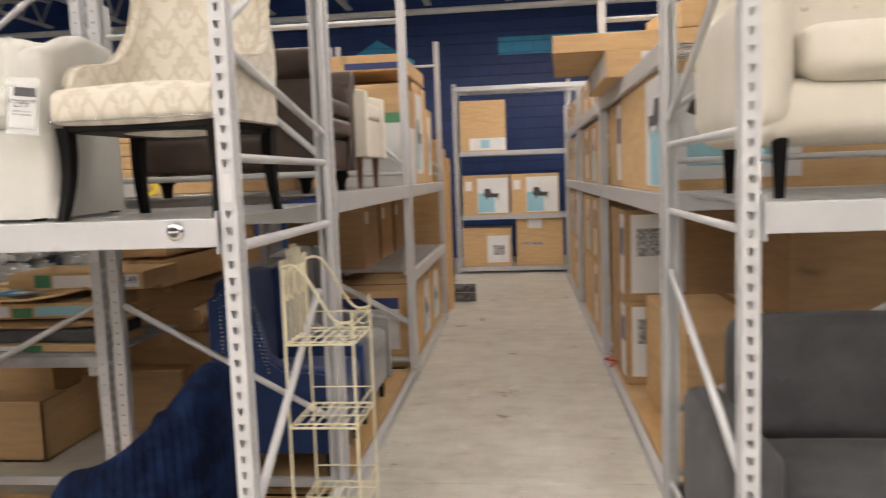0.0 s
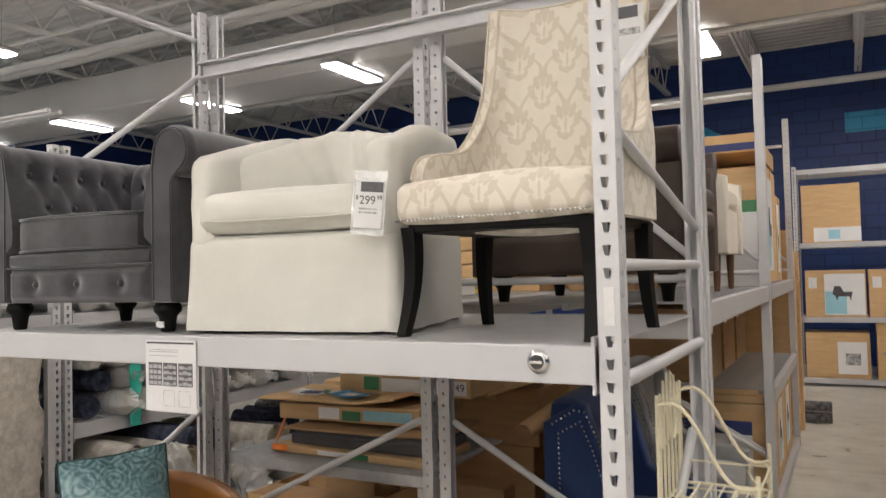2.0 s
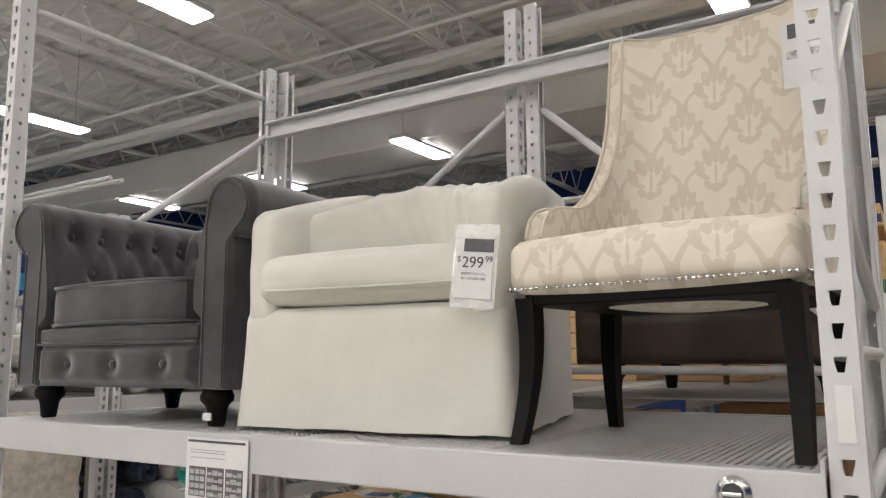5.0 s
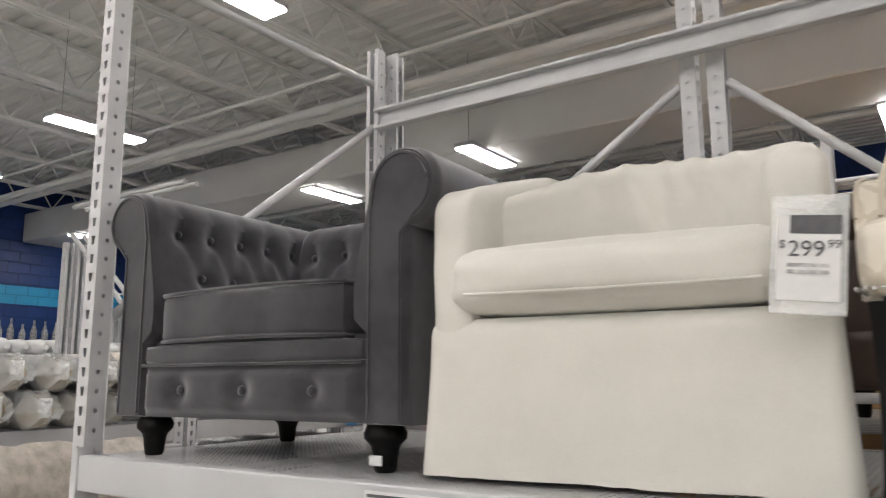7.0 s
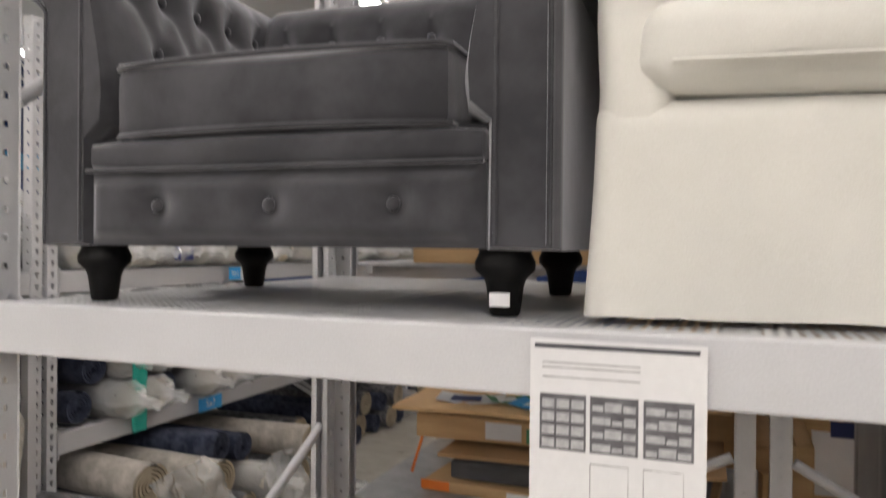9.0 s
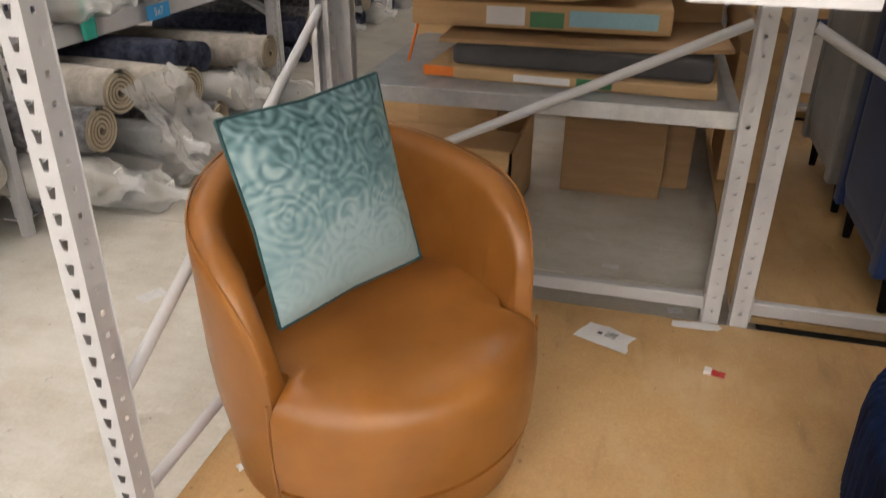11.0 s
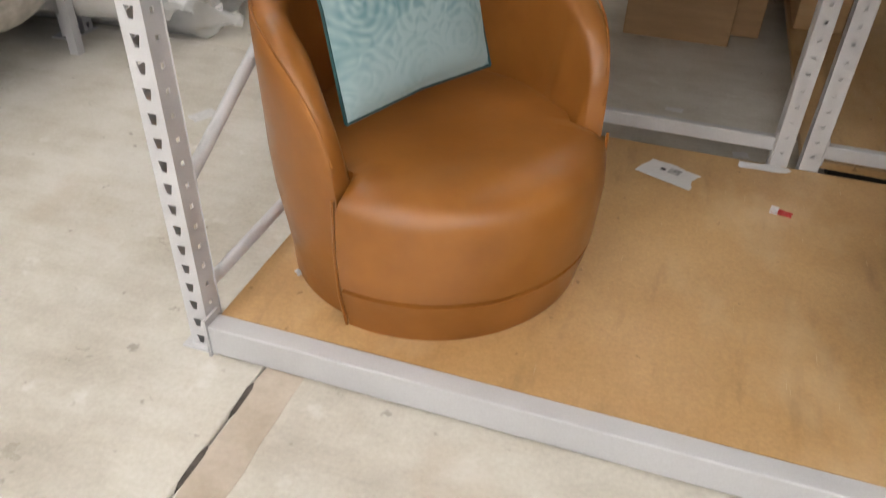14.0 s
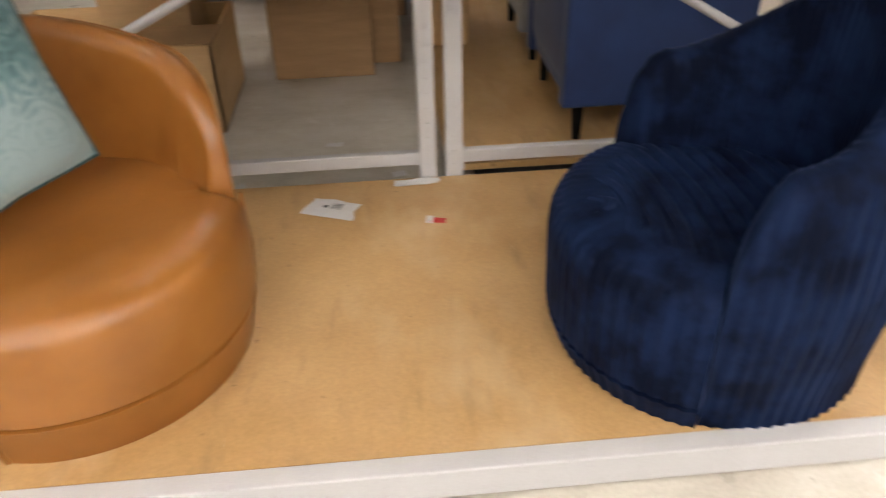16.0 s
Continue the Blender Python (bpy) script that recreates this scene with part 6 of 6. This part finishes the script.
# ---- far shelf on the back wall ----
far = thing("shelving_unit", (0, 0, 0), "light grey steel shelving against the blue wall", "shelf")
for x in (-1.08, 0.72, 1.9):
    for y, tr in ((12.3, 0), (12.95, 180)):
        post(far, x, y, tr)
for z in (0.11, 0.94, 1.96, 2.98):
    beam(far, (-1.05, 12.31), (1.88, 12.31), z, 0.07)
    beam(far, (-1.05, 12.94), (1.88, 12.94), z, 0.07)
    bar_deck(far, (-1.05, 12.33), (1.88, 12.92), z - 0.002)
CH = (("-y", 0.32, 0.05, 0.98, 0.92, PRINT_WHITE), ("-y", 0.33, 0.07, 0.68, 0.55, PRINT_BLUE), ("-y", 0.45, 0.35, 0.78, 0.66, PRINT_DARK), ("-y", 0.06, 0.62, 0.2, 0.85, PRINT_WHITE))
carton((-0.62, 12.62, 0.11), (0.78, 0.55, 0.62), "brown carton with a white label on the far shelf", CARD, 0, (("-y", 0.5, 0.1, 0.95, 0.8, PRINT_WHITE), ("-y", 0.62, 0.3, 0.85, 0.55, PRINT_GREY)), "far cartons")
carton((0.22, 12.62, 0.11), (0.74, 0.55, 0.75), "brown carton with a small label on the far shelf", CARD, 0, (("-y", 0.25, 0.8, 0.55, 1.0, PRINT_WHITE), ("-y", 0.1, 0.45, 0.55, 0.5, PRINT_GREY)), "far cartons")
carton((-0.62, 12.62, 0.94), (0.74, 0.55, 0.64), "brown carton printed with a dark chair on the far shelf", CARD, 0, CH, "far cartons")
carton((0.16, 12.62, 0.94), (0.76, 0.55, 0.64), "brown carton printed with a dark chair on the far shelf", CARD, 0, CH, "far cartons")
carton((-0.64, 12.62, 1.96), (0.72, 0.55, 0.80), "brown carton with a white label on the top shelf", CARD, 0, (("-y", 0.2, 0.02, 1.0, 0.26, PRINT_WHITE), ("-y", 0.45, 0.06, 0.65, 0.22, PRINT_BLUE)), "far cartons")
carton((1.25, 12.62, 0.94), (0.8, 0.55, 0.7), "brown carton on the far shelf", CARD, 0, (), "far cartons")

# ---- right hand racks ----
rr = thing("pallet_rack", (0, 0, 0), "light grey steel endcap rack with chair above sofa", "rack")
post(rr, 0.605, 2.34, 0)
post(rr, 3.05, 2.34, 0)
post(rr, 0.620, 3.62, 180)
post(rr, 3.05, 3.62, 180)
beam(rr, (0.635, 2.345), (3.02, 2.345), 1.485)
beam(rr, (0.65, 3.60), (3.02, 3.60), 1.485)
beam(rr, (0.65, 3.60), (3.02, 3.60), 2.70)
beam(rr, (0.635, 2.345), (3.02, 2.345), 0.078, 0.078, 0.05)
bar_deck(rr, (0.64, 2.37), (3.02, 3.575), 1.483)
part("floor_board", box((0.635, 2.372, 0.055), (3.02, 3.59, 0.080), 0.002), HARDBOARD, rr, "worn tan hardboard base")
# dark filler block painted as the shaded space below the board
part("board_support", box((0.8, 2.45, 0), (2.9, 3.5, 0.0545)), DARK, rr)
for z in (0.155, 1.40, 1.69, 2.85):
    brace(rr, (0.612, 2.39, z), (0.618, 3.58, z))
brace(rr, (0.612, 2.40, 0.62), (0.618, 3.57, 1.13))
brace(rr, (0.612, 2.40, 2.30), (0.618, 3.57, 1.80))
row_rack("light grey steel rack bay stacked with furniture cartons", 1.82, 0.60, 3.72, 6.40, (1.47, 2.16), group="right rack row")
row_rack("light grey steel rack bay stacked with furniture cartons", 1.82, 0.60, 6.48, 9.00, (1.47, 2.16), group="right rack row", tall=POST_SHORT)
row_rack("light grey steel rack bay stacked with furniture cartons", 1.82, 0.60, 9.08, 11.55, (1.47, 2.16), group="right rack row", tall=POST_SHORT)
LP = (("-x", 0.0, 0.05, 0.34, 0.92, PRINT_WHITE), ("-x", 0.02, 0.06, 0.24, 0.5, PRINT_BLUE), ("-x", 0.06, 0.45, 0.28, 0.75, PRINT_DARK), ("-y", 0.05, 0.1, 0.6, 0.9, PRINT_WHITE), ("-y", 0.1, 0.45, 0.5, 0.8, PRINT_DARK), ("-y", 0.1, 0.2, 0.5, 0.4, PRINT_BLUE))
LQ = (("-x", 0.05, 0.08, 0.3, 0.95, PRINT_WHITE), ("-x", 0.08, 0.5, 0.27, 0.8, PRINT_NAVY), ("-y", 0.04, 0.1, 0.4, 0.95, PRINT_WHITE), ("-y", 0.08, 0.5, 0.36, 0.8, PRINT_GREY))
carton((1.16, 4.62, 1.47), (1.04, 1.55, 0.62), "large tan carton printed with a dark sofa", CARD, 0, LP)
carton((1.16, 5.92, 1.47), (1.0, 0.78, 0.60), "tan carton with a white printed panel", CARD, 0, LQ)
carton((1.26, 4.65, 0.09), (0.98, 1.25, 0.66), "large plain tan carton on the hardboard base", CARD, 0)
carton((1.16, 5.85, 0.09), (1.0, 0.82, 0.58), "aged tan carton with a white label", CARD_DARK, 0, LQ)
carton((1.16, 5.85, 0.67), (1.0, 0.80, 0.64), "aged tan carton with a white label stacked on another", CARD_DARK, 0, LQ)
carton((1.55, 4.55, 0.76), (0.5, 0.9, 0.55), "dark brown carton at the back of the bay", CARD_DARK, 0)
carton((1.05, 5.62, 2.16), (1.1, 1.2, 0.17), "long flat carton with a white and blue side", CARD, 0, (("-x", 0.0, 0.1, 0.85, 0.9, PRINT_WHITE), ("-x", 0.72, 0.12, 0.84, 0.6, PRINT_BLUE), ("-y", 0.2, 0.1, 1, 0.9, PRINT_WHITE)))
carton((0.88, 5.65, 2.33), (1.34, 1.25, 0.11), "wide flat tan carton overhanging the rack top", CARD, -3)
carton((1.3, 5.4, 2.44), (0.8, 0.7, 0.16), "crumpled tan carton on the pile", CARD, 8)
for b in range(2):
    for i in range(3):
        y = (6.92 if b == 0 else 9.50) + 0.80 * i
        carton((1.17, y, 0.09), (1.04, 0.74, 0.64), "tan furniture carton on the base", CARD, 0, LQ if i % 2 else (), "right row cartons")
        carton((1.17, y, 0.74), (1.04, 0.74, 0.60), "tan furniture carton stacked on another", CARD, 0, LP if i % 2 == 0 else LQ, "right row cartons")
        carton((1.17, y, 1.47), (1.04, 0.76, 0.56), "tan furniture carton on the shelf", CARD, 0, LP if i % 2 else LQ, "right row cartons")
        carton((1.17, y, 2.16), (1.04, 0.74, 0.34), "tan furniture carton on the top shelf", CARD, 0, LQ, "right row cartons")
st = add_path(bm_new(), [(0.62, 6.2, 0.10), (0.58, 6.1, 0.11), (0.66, 6.0, 0.12), (0.60, 5.9, 0.10)], 0.008, 6)
single("red_strap", st, PRINT_RED, "loose red strap on the hardboard edge", "strap")


def tufted_cream(place, turn):
    e = thing("armchair", place, "cream linen armchair with a button tufted back on black legs", "armchair", turn=turn)
    W, D, L = 0.86, 0.80, 0.17
    part("base", soft_box(W, D - 0.08, 0.20, 0.07, 12, (0, 0.01, 0), centre=(0, D / 2 - 0.03, L + 0.10)), CREAM_FABRIC, e, smooth=True)
    part("seat_cushion", soft_box(W - 0.26, D - 0.20, 0.17, 0.06, 14, (0, 0.02, 0.02), centre=(0.02, (D - 0.2) / 2 - 0.04, L + 0.27)), CREAM_FABRIC, e, smooth=True)
    for s in (-1, 1):
        part("arm", soft_box(0.15, D - 0.04, 0.44, 0.07, 14, (0.01, 0.01, 0.01), centre=(s * (W / 2 - 0.06), D / 2 - 0.03, L + 0.26)), CREAM_FABRIC, e, smooth=True)
    b = part("backrest", soft_box(W - 0.06, 0.20, 0.74, 0.09, 16, (0, 0.02, 0.02), centre=(0, D - 0.14, L + 0.48)), CREAM_FABRIC, e, smooth=True)
    bt = bm_new()
    for i in range(4):
        for j in range(2):
            part("button", (lambda q: (add_button(q, (-0.27 + 0.18 * i, D - 0.258, L + 0.50 + 0.16 * j), 0.014), q)[1])(bm_new()), CREAM_FABRIC, b, smooth=True)
    bt.free()
    for x in (-W / 2 + 0.10, W / 2 - 0.10):
        for y in (0.06, D - 0.16):
            part("leg", add_tube(bm_new(), (x, y, L + 0.02), (x, y, 0), 0.026, 12, 0.016), BLACKWOOD, e, "tapered black leg", True)
    return e


tufted_cream((1.10, 2.56, 1.482), 0)
sofa = thing("sofa", (1.62, 2.52, 0.08), "charcoal grey tweed sofa with a buttoned back on the hardboard base", "sofa")
part("base", soft_box(2.0, 0.80, 0.24, 0.03, 10, centre=(0, 0.44, 0.16)), GREY_SOFA, sofa, smooth=True)
for s in (-1, 1):
    part("arm", soft_box(0.17, 0.84, 0.52, 0.06, 12, (0.01, 0.01, 0.01), centre=(s * 0.92, 0.44, 0.34)), GREY_SOFA, sofa, smooth=True)
for x in (-0.42, 0.42):
    part("seat_cushion", soft_box(0.83, 0.66, 0.16, 0.05, 14, (0, 0.02, 0.02), centre=(x, 0.33, 0.36)), GREY_SOFA, sofa, smooth=True)
    bc = part("back_cushion", soft_box(0.85, 0.18, 0.48, 0.07, 16, (0, 0.03, 0.02), centre=(x, 0.74, 0.66)), GREY_SOFA, sofa, smooth=True)
    for i in range(3):
        part("button", (lambda q: (add_button(q, (x - 0.24 + 0.24 * i, 0.628, 0.68), 0.016), q)[1])(bm_new()), GREY_SOFA, bc, smooth=True)
for x in (-0.9, 0.9):
    for y in (0.08, 0.78):
        part("leg", box((x - 0.03, y - 0.03, 0), (x + 0.03, y + 0.03, 0.045), 0.005), BLACKWOOD, sofa)

# ---- rug department ----
def rug_roll(mat, r, length, wrapped, label, seed):
    """A rolled rug along local x, its wound end at x = 0 and the roll running to -x."""
    e = thing("rolled_rug", (0, 0, 0), label, "rug", "rolled rugs")
    bm = bm_new()
    seg = 26
    prev = None
    for f in np.linspace(0, 1, 9):
        ringv = []
        for k in range(seg):
            a = 2 * math.pi * k / seg
            rr_ = r * (1 + 0.05 * noise.noise(Vector((math.cos(a) * 1.5 + seed, math.sin(a) * 1.5, f * 4))))
            ringv.append(bm.verts.new((-length * f, rr_ * math.cos(a), r + rr_ * 0.94 * math.sin(a))))
        if prev:
            for k in range(seg):
                bm.faces.new((prev[k], prev[(k + 1) % seg], ringv[(k + 1) % seg], ringv[k]))
        prev = ringv
    bm.faces.new(prev)
    part("roll", bm, mat, e, smooth=True)
    sp = bm_new()
    n = 110
    turns = 4.2
    inner, outer = [], []
    for k in range(n + 1):
        f = k / n
        a = f * turns * 2 * math.pi
        ra = r * (0.16 + 0.82 * f)
        inner.append((0.006, (ra - r * 0.07) * math.cos(a), r + (ra - r * 0.07) * 0.94 * math.sin(a)))
        outer.append((0.006, (ra + r * 0.055) * math.cos(a), r + (ra + r * 0.055) * 0.94 * math.sin(a)))
    vi = [sp.verts.new(p) for p in inner]
    vo = [sp.verts.new(p) for p in outer]
    wi = [sp.verts.new((p[0] - 0.06, p[1], p[2])) for p in inner]
    wo = [sp.verts.new((p[0] - 0.06, p[1], p[2])) for p in outer]
    for k in range(n):
        sp.faces.new((vi[k], vi[k + 1], vo[k + 1], vo[k]))
        sp.faces.new((vo[k], vo[k + 1], wo[k + 1], wo[k]))
        sp.faces.new((wi[k], wi[k + 1], vi[k + 1], vi[k]))
    part("wound_end", sp, RUG_BEIGE if mat is not RUG_NAVY else RUG_NAVY, e, "wound rug end showing its backing")
    if wrapped:
        w = bm_new()
        prev = None
        prof = [(-length - 0.01, 1.04), (-length * 0.7, 1.06), (-length * 0.4, 1.05), (-0.05, 1.08), (0.03, 1.03), (0.075, 0.72), (0.10, 0.40), (0.14, 0.30), (0.18, 0.42)]
        for i, (x, s_) in enumerate(prof):
            ringv = []
            for k in range(seg):
                a = 2 * math.pi * k / seg
                j = 1 + (0.08 if i < 4 else 0.30) * noise.noise(Vector((math.cos(a) * 2.5, math.sin(a) * 2.5 + seed, x * 9)))
                ringv.append(w.verts.new((x + 0.03 * noise.noise(Vector((a, seed, i))), r * s_ * j * math.cos(a), max(0.002, r + r * s_ * j * math.sin(a)))))
            if prev:
                for k in range(seg):
                    w.faces.new((prev[k], prev[(k + 1) % seg], ringv[(k + 1) % seg], ringv[k]))
            prev = ringv
        part("wrapping", w, FILM, e, "crumpled clear plastic wrapping", True)
        part("tag", box((0.085, -0.03, r - 0.03), (0.087, 0.03, r + 0.055)), PAPER, e, "white paper tag")
    return e


PROTOS = [rug_roll(RUG_GREY, 0.085, 1.15, True, "grey rolled rug wrapped in clear plastic", 1.0), rug_roll(RUG_CREAM, 0.095, 1.15, True, "cream rolled rug wrapped in clear plastic", 2.0),
          rug_roll(RUG_NAVY, 0.08, 1.15, False, "navy blue rolled rug without wrapping", 3.0), rug_roll(RUG_CREAM, 0.10, 1.15, False, "cream shag rolled rug without wrapping", 4.0), rug_roll(RUG_GREY, 0.10, 1.15, False, "charcoal grey rolled rug without wrapping", 5.0)]
for k in range(4):
    b_ = row_rack("light grey steel rack bay filled with rolled rugs", -6.15, -4.9, (1.42, 3.87, 6.35, 8.83)[k], (3.79, 6.27, 8.75, 11.23)[k], (0.74, 1.46), group="rug racks", boards=False, tall=POST_SHORT)
rnd = random.Random(4)
used = [False] * 5


def place_roll(i, m):
    if not used[i]:
        used[i] = True
        PROTOS[i].matrix_basis = m
    else:
        copy_thing(PROTOS[i], m)


def pile(x, y0, y1, z, rows, turn=0.0, kinds=(0, 1, 0, 1, 2), reach=0.0):
    for row in range(rows):
        y = y0 + 0.11 + 0.1 * (row % 2)
        while y < y1 - 0.1:
            i = rnd.choice(kinds)
            place_roll(i, pose(x + rnd.uniform(-0.08, 0.05) + reach, y, z + 0.165 * row + 0.002, 0, 0, turn + rnd.uniform(-3, 3)))
            y += rnd.uniform(0.19, 0.215)


for y0, y1, n_ in ((1.5, 3.7, 2), (3.95, 6.2, 3), (6.43, 8.7, 2), (8.9, 11.2, 2)):
    pile(-4.9, y0, y1, 0.74, n_)
    pile(-4.9, y0, y1, 1.46, 2, kinds=(0, 1, 1, 3, 0))
    if y0 > 3:
        pile(-4.9, y0, y1, 0.0, 2, kinds=(2, 4, 2, 3, 0, 4))
# loose rolls that stick out into the walkway
for i, x, y, z, a in ((1, -4.50, 3.80, 0.12, 6), (0, -4.42, 4.02, 0.0, 5), (4, -4.48, 3.84, 0.32, 3), (3, -4.56, 4.10, 0.40, -6), (0, -4.45, 4.26, 0.14, -4), (1, -4.50, 4.30, 0.0, 3), (2, -4.58, 4.62, 0.46, 5),
                      (3, -4.44, 4.44, 0.34, -4), (4, -4.40, 4.60, 0.14, 8), (0, -4.36, 4.72, 0.0, 6), (1, -4.46, 4.92, 0.20, 4), (2, -4.62, 4.86, 0.40, -3), (0, -4.40, 5.10, 0.0, -6), (3, -4.50, 5.38, 0.30, 2), (4, -4.55, 5.34, 0.10, -3), (0, -4.42, 5.62, 0.0, 4)):
    place_roll(i, pose(x, y, z, 0, 0, a))


def crumpled_sheet(corners, n, depth, seed):
    """Loose film slung between four corners, with sharp creases."""
    a, b, c, d = [Vector(p) for p in corners]
    normal = (b - a).cross(d - a).normalized()
    bm = bm_new()
    grid = []
    for j in range(n + 1):
        v = j / n
        row = []
        for i in range(n + 1):
            u = i / n
            p = (a * (1 - u) + b * u) * (1 - v) + (d * (1 - u) + c * u) * v
            q = p * 5.0 + Vector((seed, 0, 0))
            h = (0.5 - abs(noise.noise(q))) + 0.5 * (0.5 - abs(noise.noise(q * 2.3))) + 0.25 * noise.noise(q * 5)
            row.append(bm.verts.new(p + normal * depth * (h + 0.9 * math.sin(math.pi * u) * math.sin(math.pi * v)) + Vector((0, 0.03 * noise.noise(q * 0.7), 0.04 * noise.noise(q * 0.8 + Vector((9, 0, 0)))))))
        grid.append(row)
    for j in range(n):
        for i in range(n):
            bm.faces.new((grid[j][i], grid[j][i + 1], grid[j + 1][i + 1], grid[j + 1][i]))
    bmesh.ops.solidify(bm, geom=bm.faces[:], thickness=0.0015)
    return bm


single("plastic_bag", crumpled_sheet(((-4.42, 3.98, 0.58), (-4.44, 4.36, 0.60), (-4.20, 4.62, 0.05), (-4.16, 4.16, 0.02)), 34, 0.07, 3.0), FILM, "torn clear plastic bag hanging off the rolled rugs", "plastic", smooth=True)
single("plastic_bag", crumpled_sheet(((-4.34, 4.68, 0.46), (-4.36, 5.02, 0.48), (-4.24, 5.06, 0.10), (-4.22, 4.70, 0.08)), 26, 0.06, 11.0), FILM, "crumpled clear plastic bag between the rolled rugs", "plastic", smooth=True)
gf = soft_box(0.02, 0.09, 0.44, 0.009, 10, (0.004, 0.01, 0.0), 0.012, 8.0, (0, 0, 0.0))
single("green_film", gf, GREEN_FILM, "strip of green stretch film hanging off the shelf", "plastic film", (-4.865, 4.36, 0.88), 0, smooth=True)
bt = thing("size_sign", (-4.862, 4.90, 0.655), "blue rug size sign clipped to the shelf beam", "sign", turn=90)
part("plate", box((-0.10, -0.003, 0), (0.10, 0.0, 0.075)), SIGN_BLUE, bt)
lettering("5x7", 0.055, bt, (0, -0.004, 0.02), 90, 0, PAPER)
bt = thing("bin_sign", (-4.862, 5.15, 1.378), "blue and white bin number sign on the shelf beam", "sign", turn=90)
part("plate", box((-0.09, -0.003, 0), (0.02, 0.0, 0.075)), SIGN_BLUE, bt)
part("number_plate", box((0.02, -0.003, 0), (0.09, 0.0, 0.075)), PAPER, bt)
lettering("BIN", 0.04, bt, (-0.035, -0.004, 0.022), 90, 0, PAPER)
lettering("4", 0.06, bt, (0.055, -0.004, 0.015), 90, 0, PRINT_DARK)
bn = thing("banner", (-4.85, 4.66, 1.50), "navy hanging style guide card on the rug rack", "sign", turn=90)
part("card", box((-0.07, -0.004, 0), (0.07, 0, 0.34)), PRINT_NAVY, bn)
for z in (0.04, 0.10, 0.20):
    part("text_bar", box((-0.045, -0.006, z), (0.045, -0.0045, z + 0.03)), PRINT_WHITE, bn)
# draped shag rug near the end of the rug rack
drape = soft_box(0.26, 1.25, 1.15, 0.10, 22, (0.03, 0.0, 0.02), 0.03, 31.0, (0, 0, 0.575))
single("shag_rug", drape, RUG_CREAM, "cream and grey shag rug draped over a rail", "rug", (-4.78, 2.95, 0.24), 3, smooth=True)
rl = thing("display_rail", (0, 0, 0), "light grey steel rail under the draped rug", "rail")
part("rail", box((-4.82, 2.2, 1.30), (-4.74, 3.7, 1.36), 0.005), RACK_WHITE, rl)
for y in (2.25, 3.65):
    part("upright", box((-4.80, y - 0.02, 0), (-4.76, y + 0.02, 1.30)), RACK_WHITE, rl)
# second rug row further back
FAR_ROLLS = []
for k in range(4):
    row_rack("light grey steel rack bay filled with rolled rugs", -10.6, -9.4, (2.0, 4.5, 7.0, 9.5)[k], (4.42, 6.92, 9.42, 11.9)[k], (0.80, 1.60), group="far rug racks", boards=False, tall=POST_SHORT)
for y0, y1 in ((2.1, 4.3), (4.6, 6.8), (7.1, 9.3), (9.6, 11.8)):
    for z in (0.80, 1.60):
        for row in range(3):
            y = y0 + 0.1 * (row % 2)
            while y < y1:
                FAR_ROLLS.append((y, z + 0.1 + 0.16 * row, rnd.uniform(0.075, 0.1), rnd.uniform(-0.12, 0.08)))
                y += 0.2
bm = bm_new()
for y, z, r, dx in FAR_ROLLS:
    add_tube(bm, (-10.4, y, z), (-9.42 + dx, y, z), r, 12)
    add_tube(bm, (-9.42 + dx, y, z), (-9.30 + dx, y, z), r, 10, r * 0.35)
ob = new("rolled_rugs", mesh_of("rolled_rugs", bm, PRINT_WHITE, True))
tagged(ob, "many plastic wrapped rolled rugs on the far racks", "rug", kind="stuff")


# shelf of small bottles by the west wall
ws = thing("shelving_unit", (0, 0, 0), "light grey shelving along the blue wall with rows of bottles", "shelf")
for y in (2.0, 4.4, 6.8, 9.2, 11.6, 14.0):
    for x in (-15.0, -15.6):
        part("upright", box((x - 0.03, y - 0.03, 0), (x + 0.03, y + 0.03, 2.35)), RACK_WHITE, ws)
for z in (0.6, 1.2, 1.8, 2.3):
    part("shelf_board", box((-15.65, 2.0, z - 0.05), (-14.95, 14.0, z)), RACK_WHITE, ws)
BOTTLE = mesh_of("bottle", lathe([(0.05, 0), (0.055, 0.01), (0.055, 0.2), (0.03, 0.27), (0.018, 0.30), (0.018, 0.36), (0.022, 0.37)], 10), PRINT_GREY, True)
for k in range(60):
    ob = new("bottle", BOTTLE)
    ob.matrix_basis = pose(-15.1 - 0.2 * (k % 2), 6.0 + 0.10 * k, 2.3)
    ob.scale = (1, 1, 0.8 + 0.4 * rnd.random())
    tagged(ob, "small dark glass bottle on the top shelf", "bottle", "row of bottles")
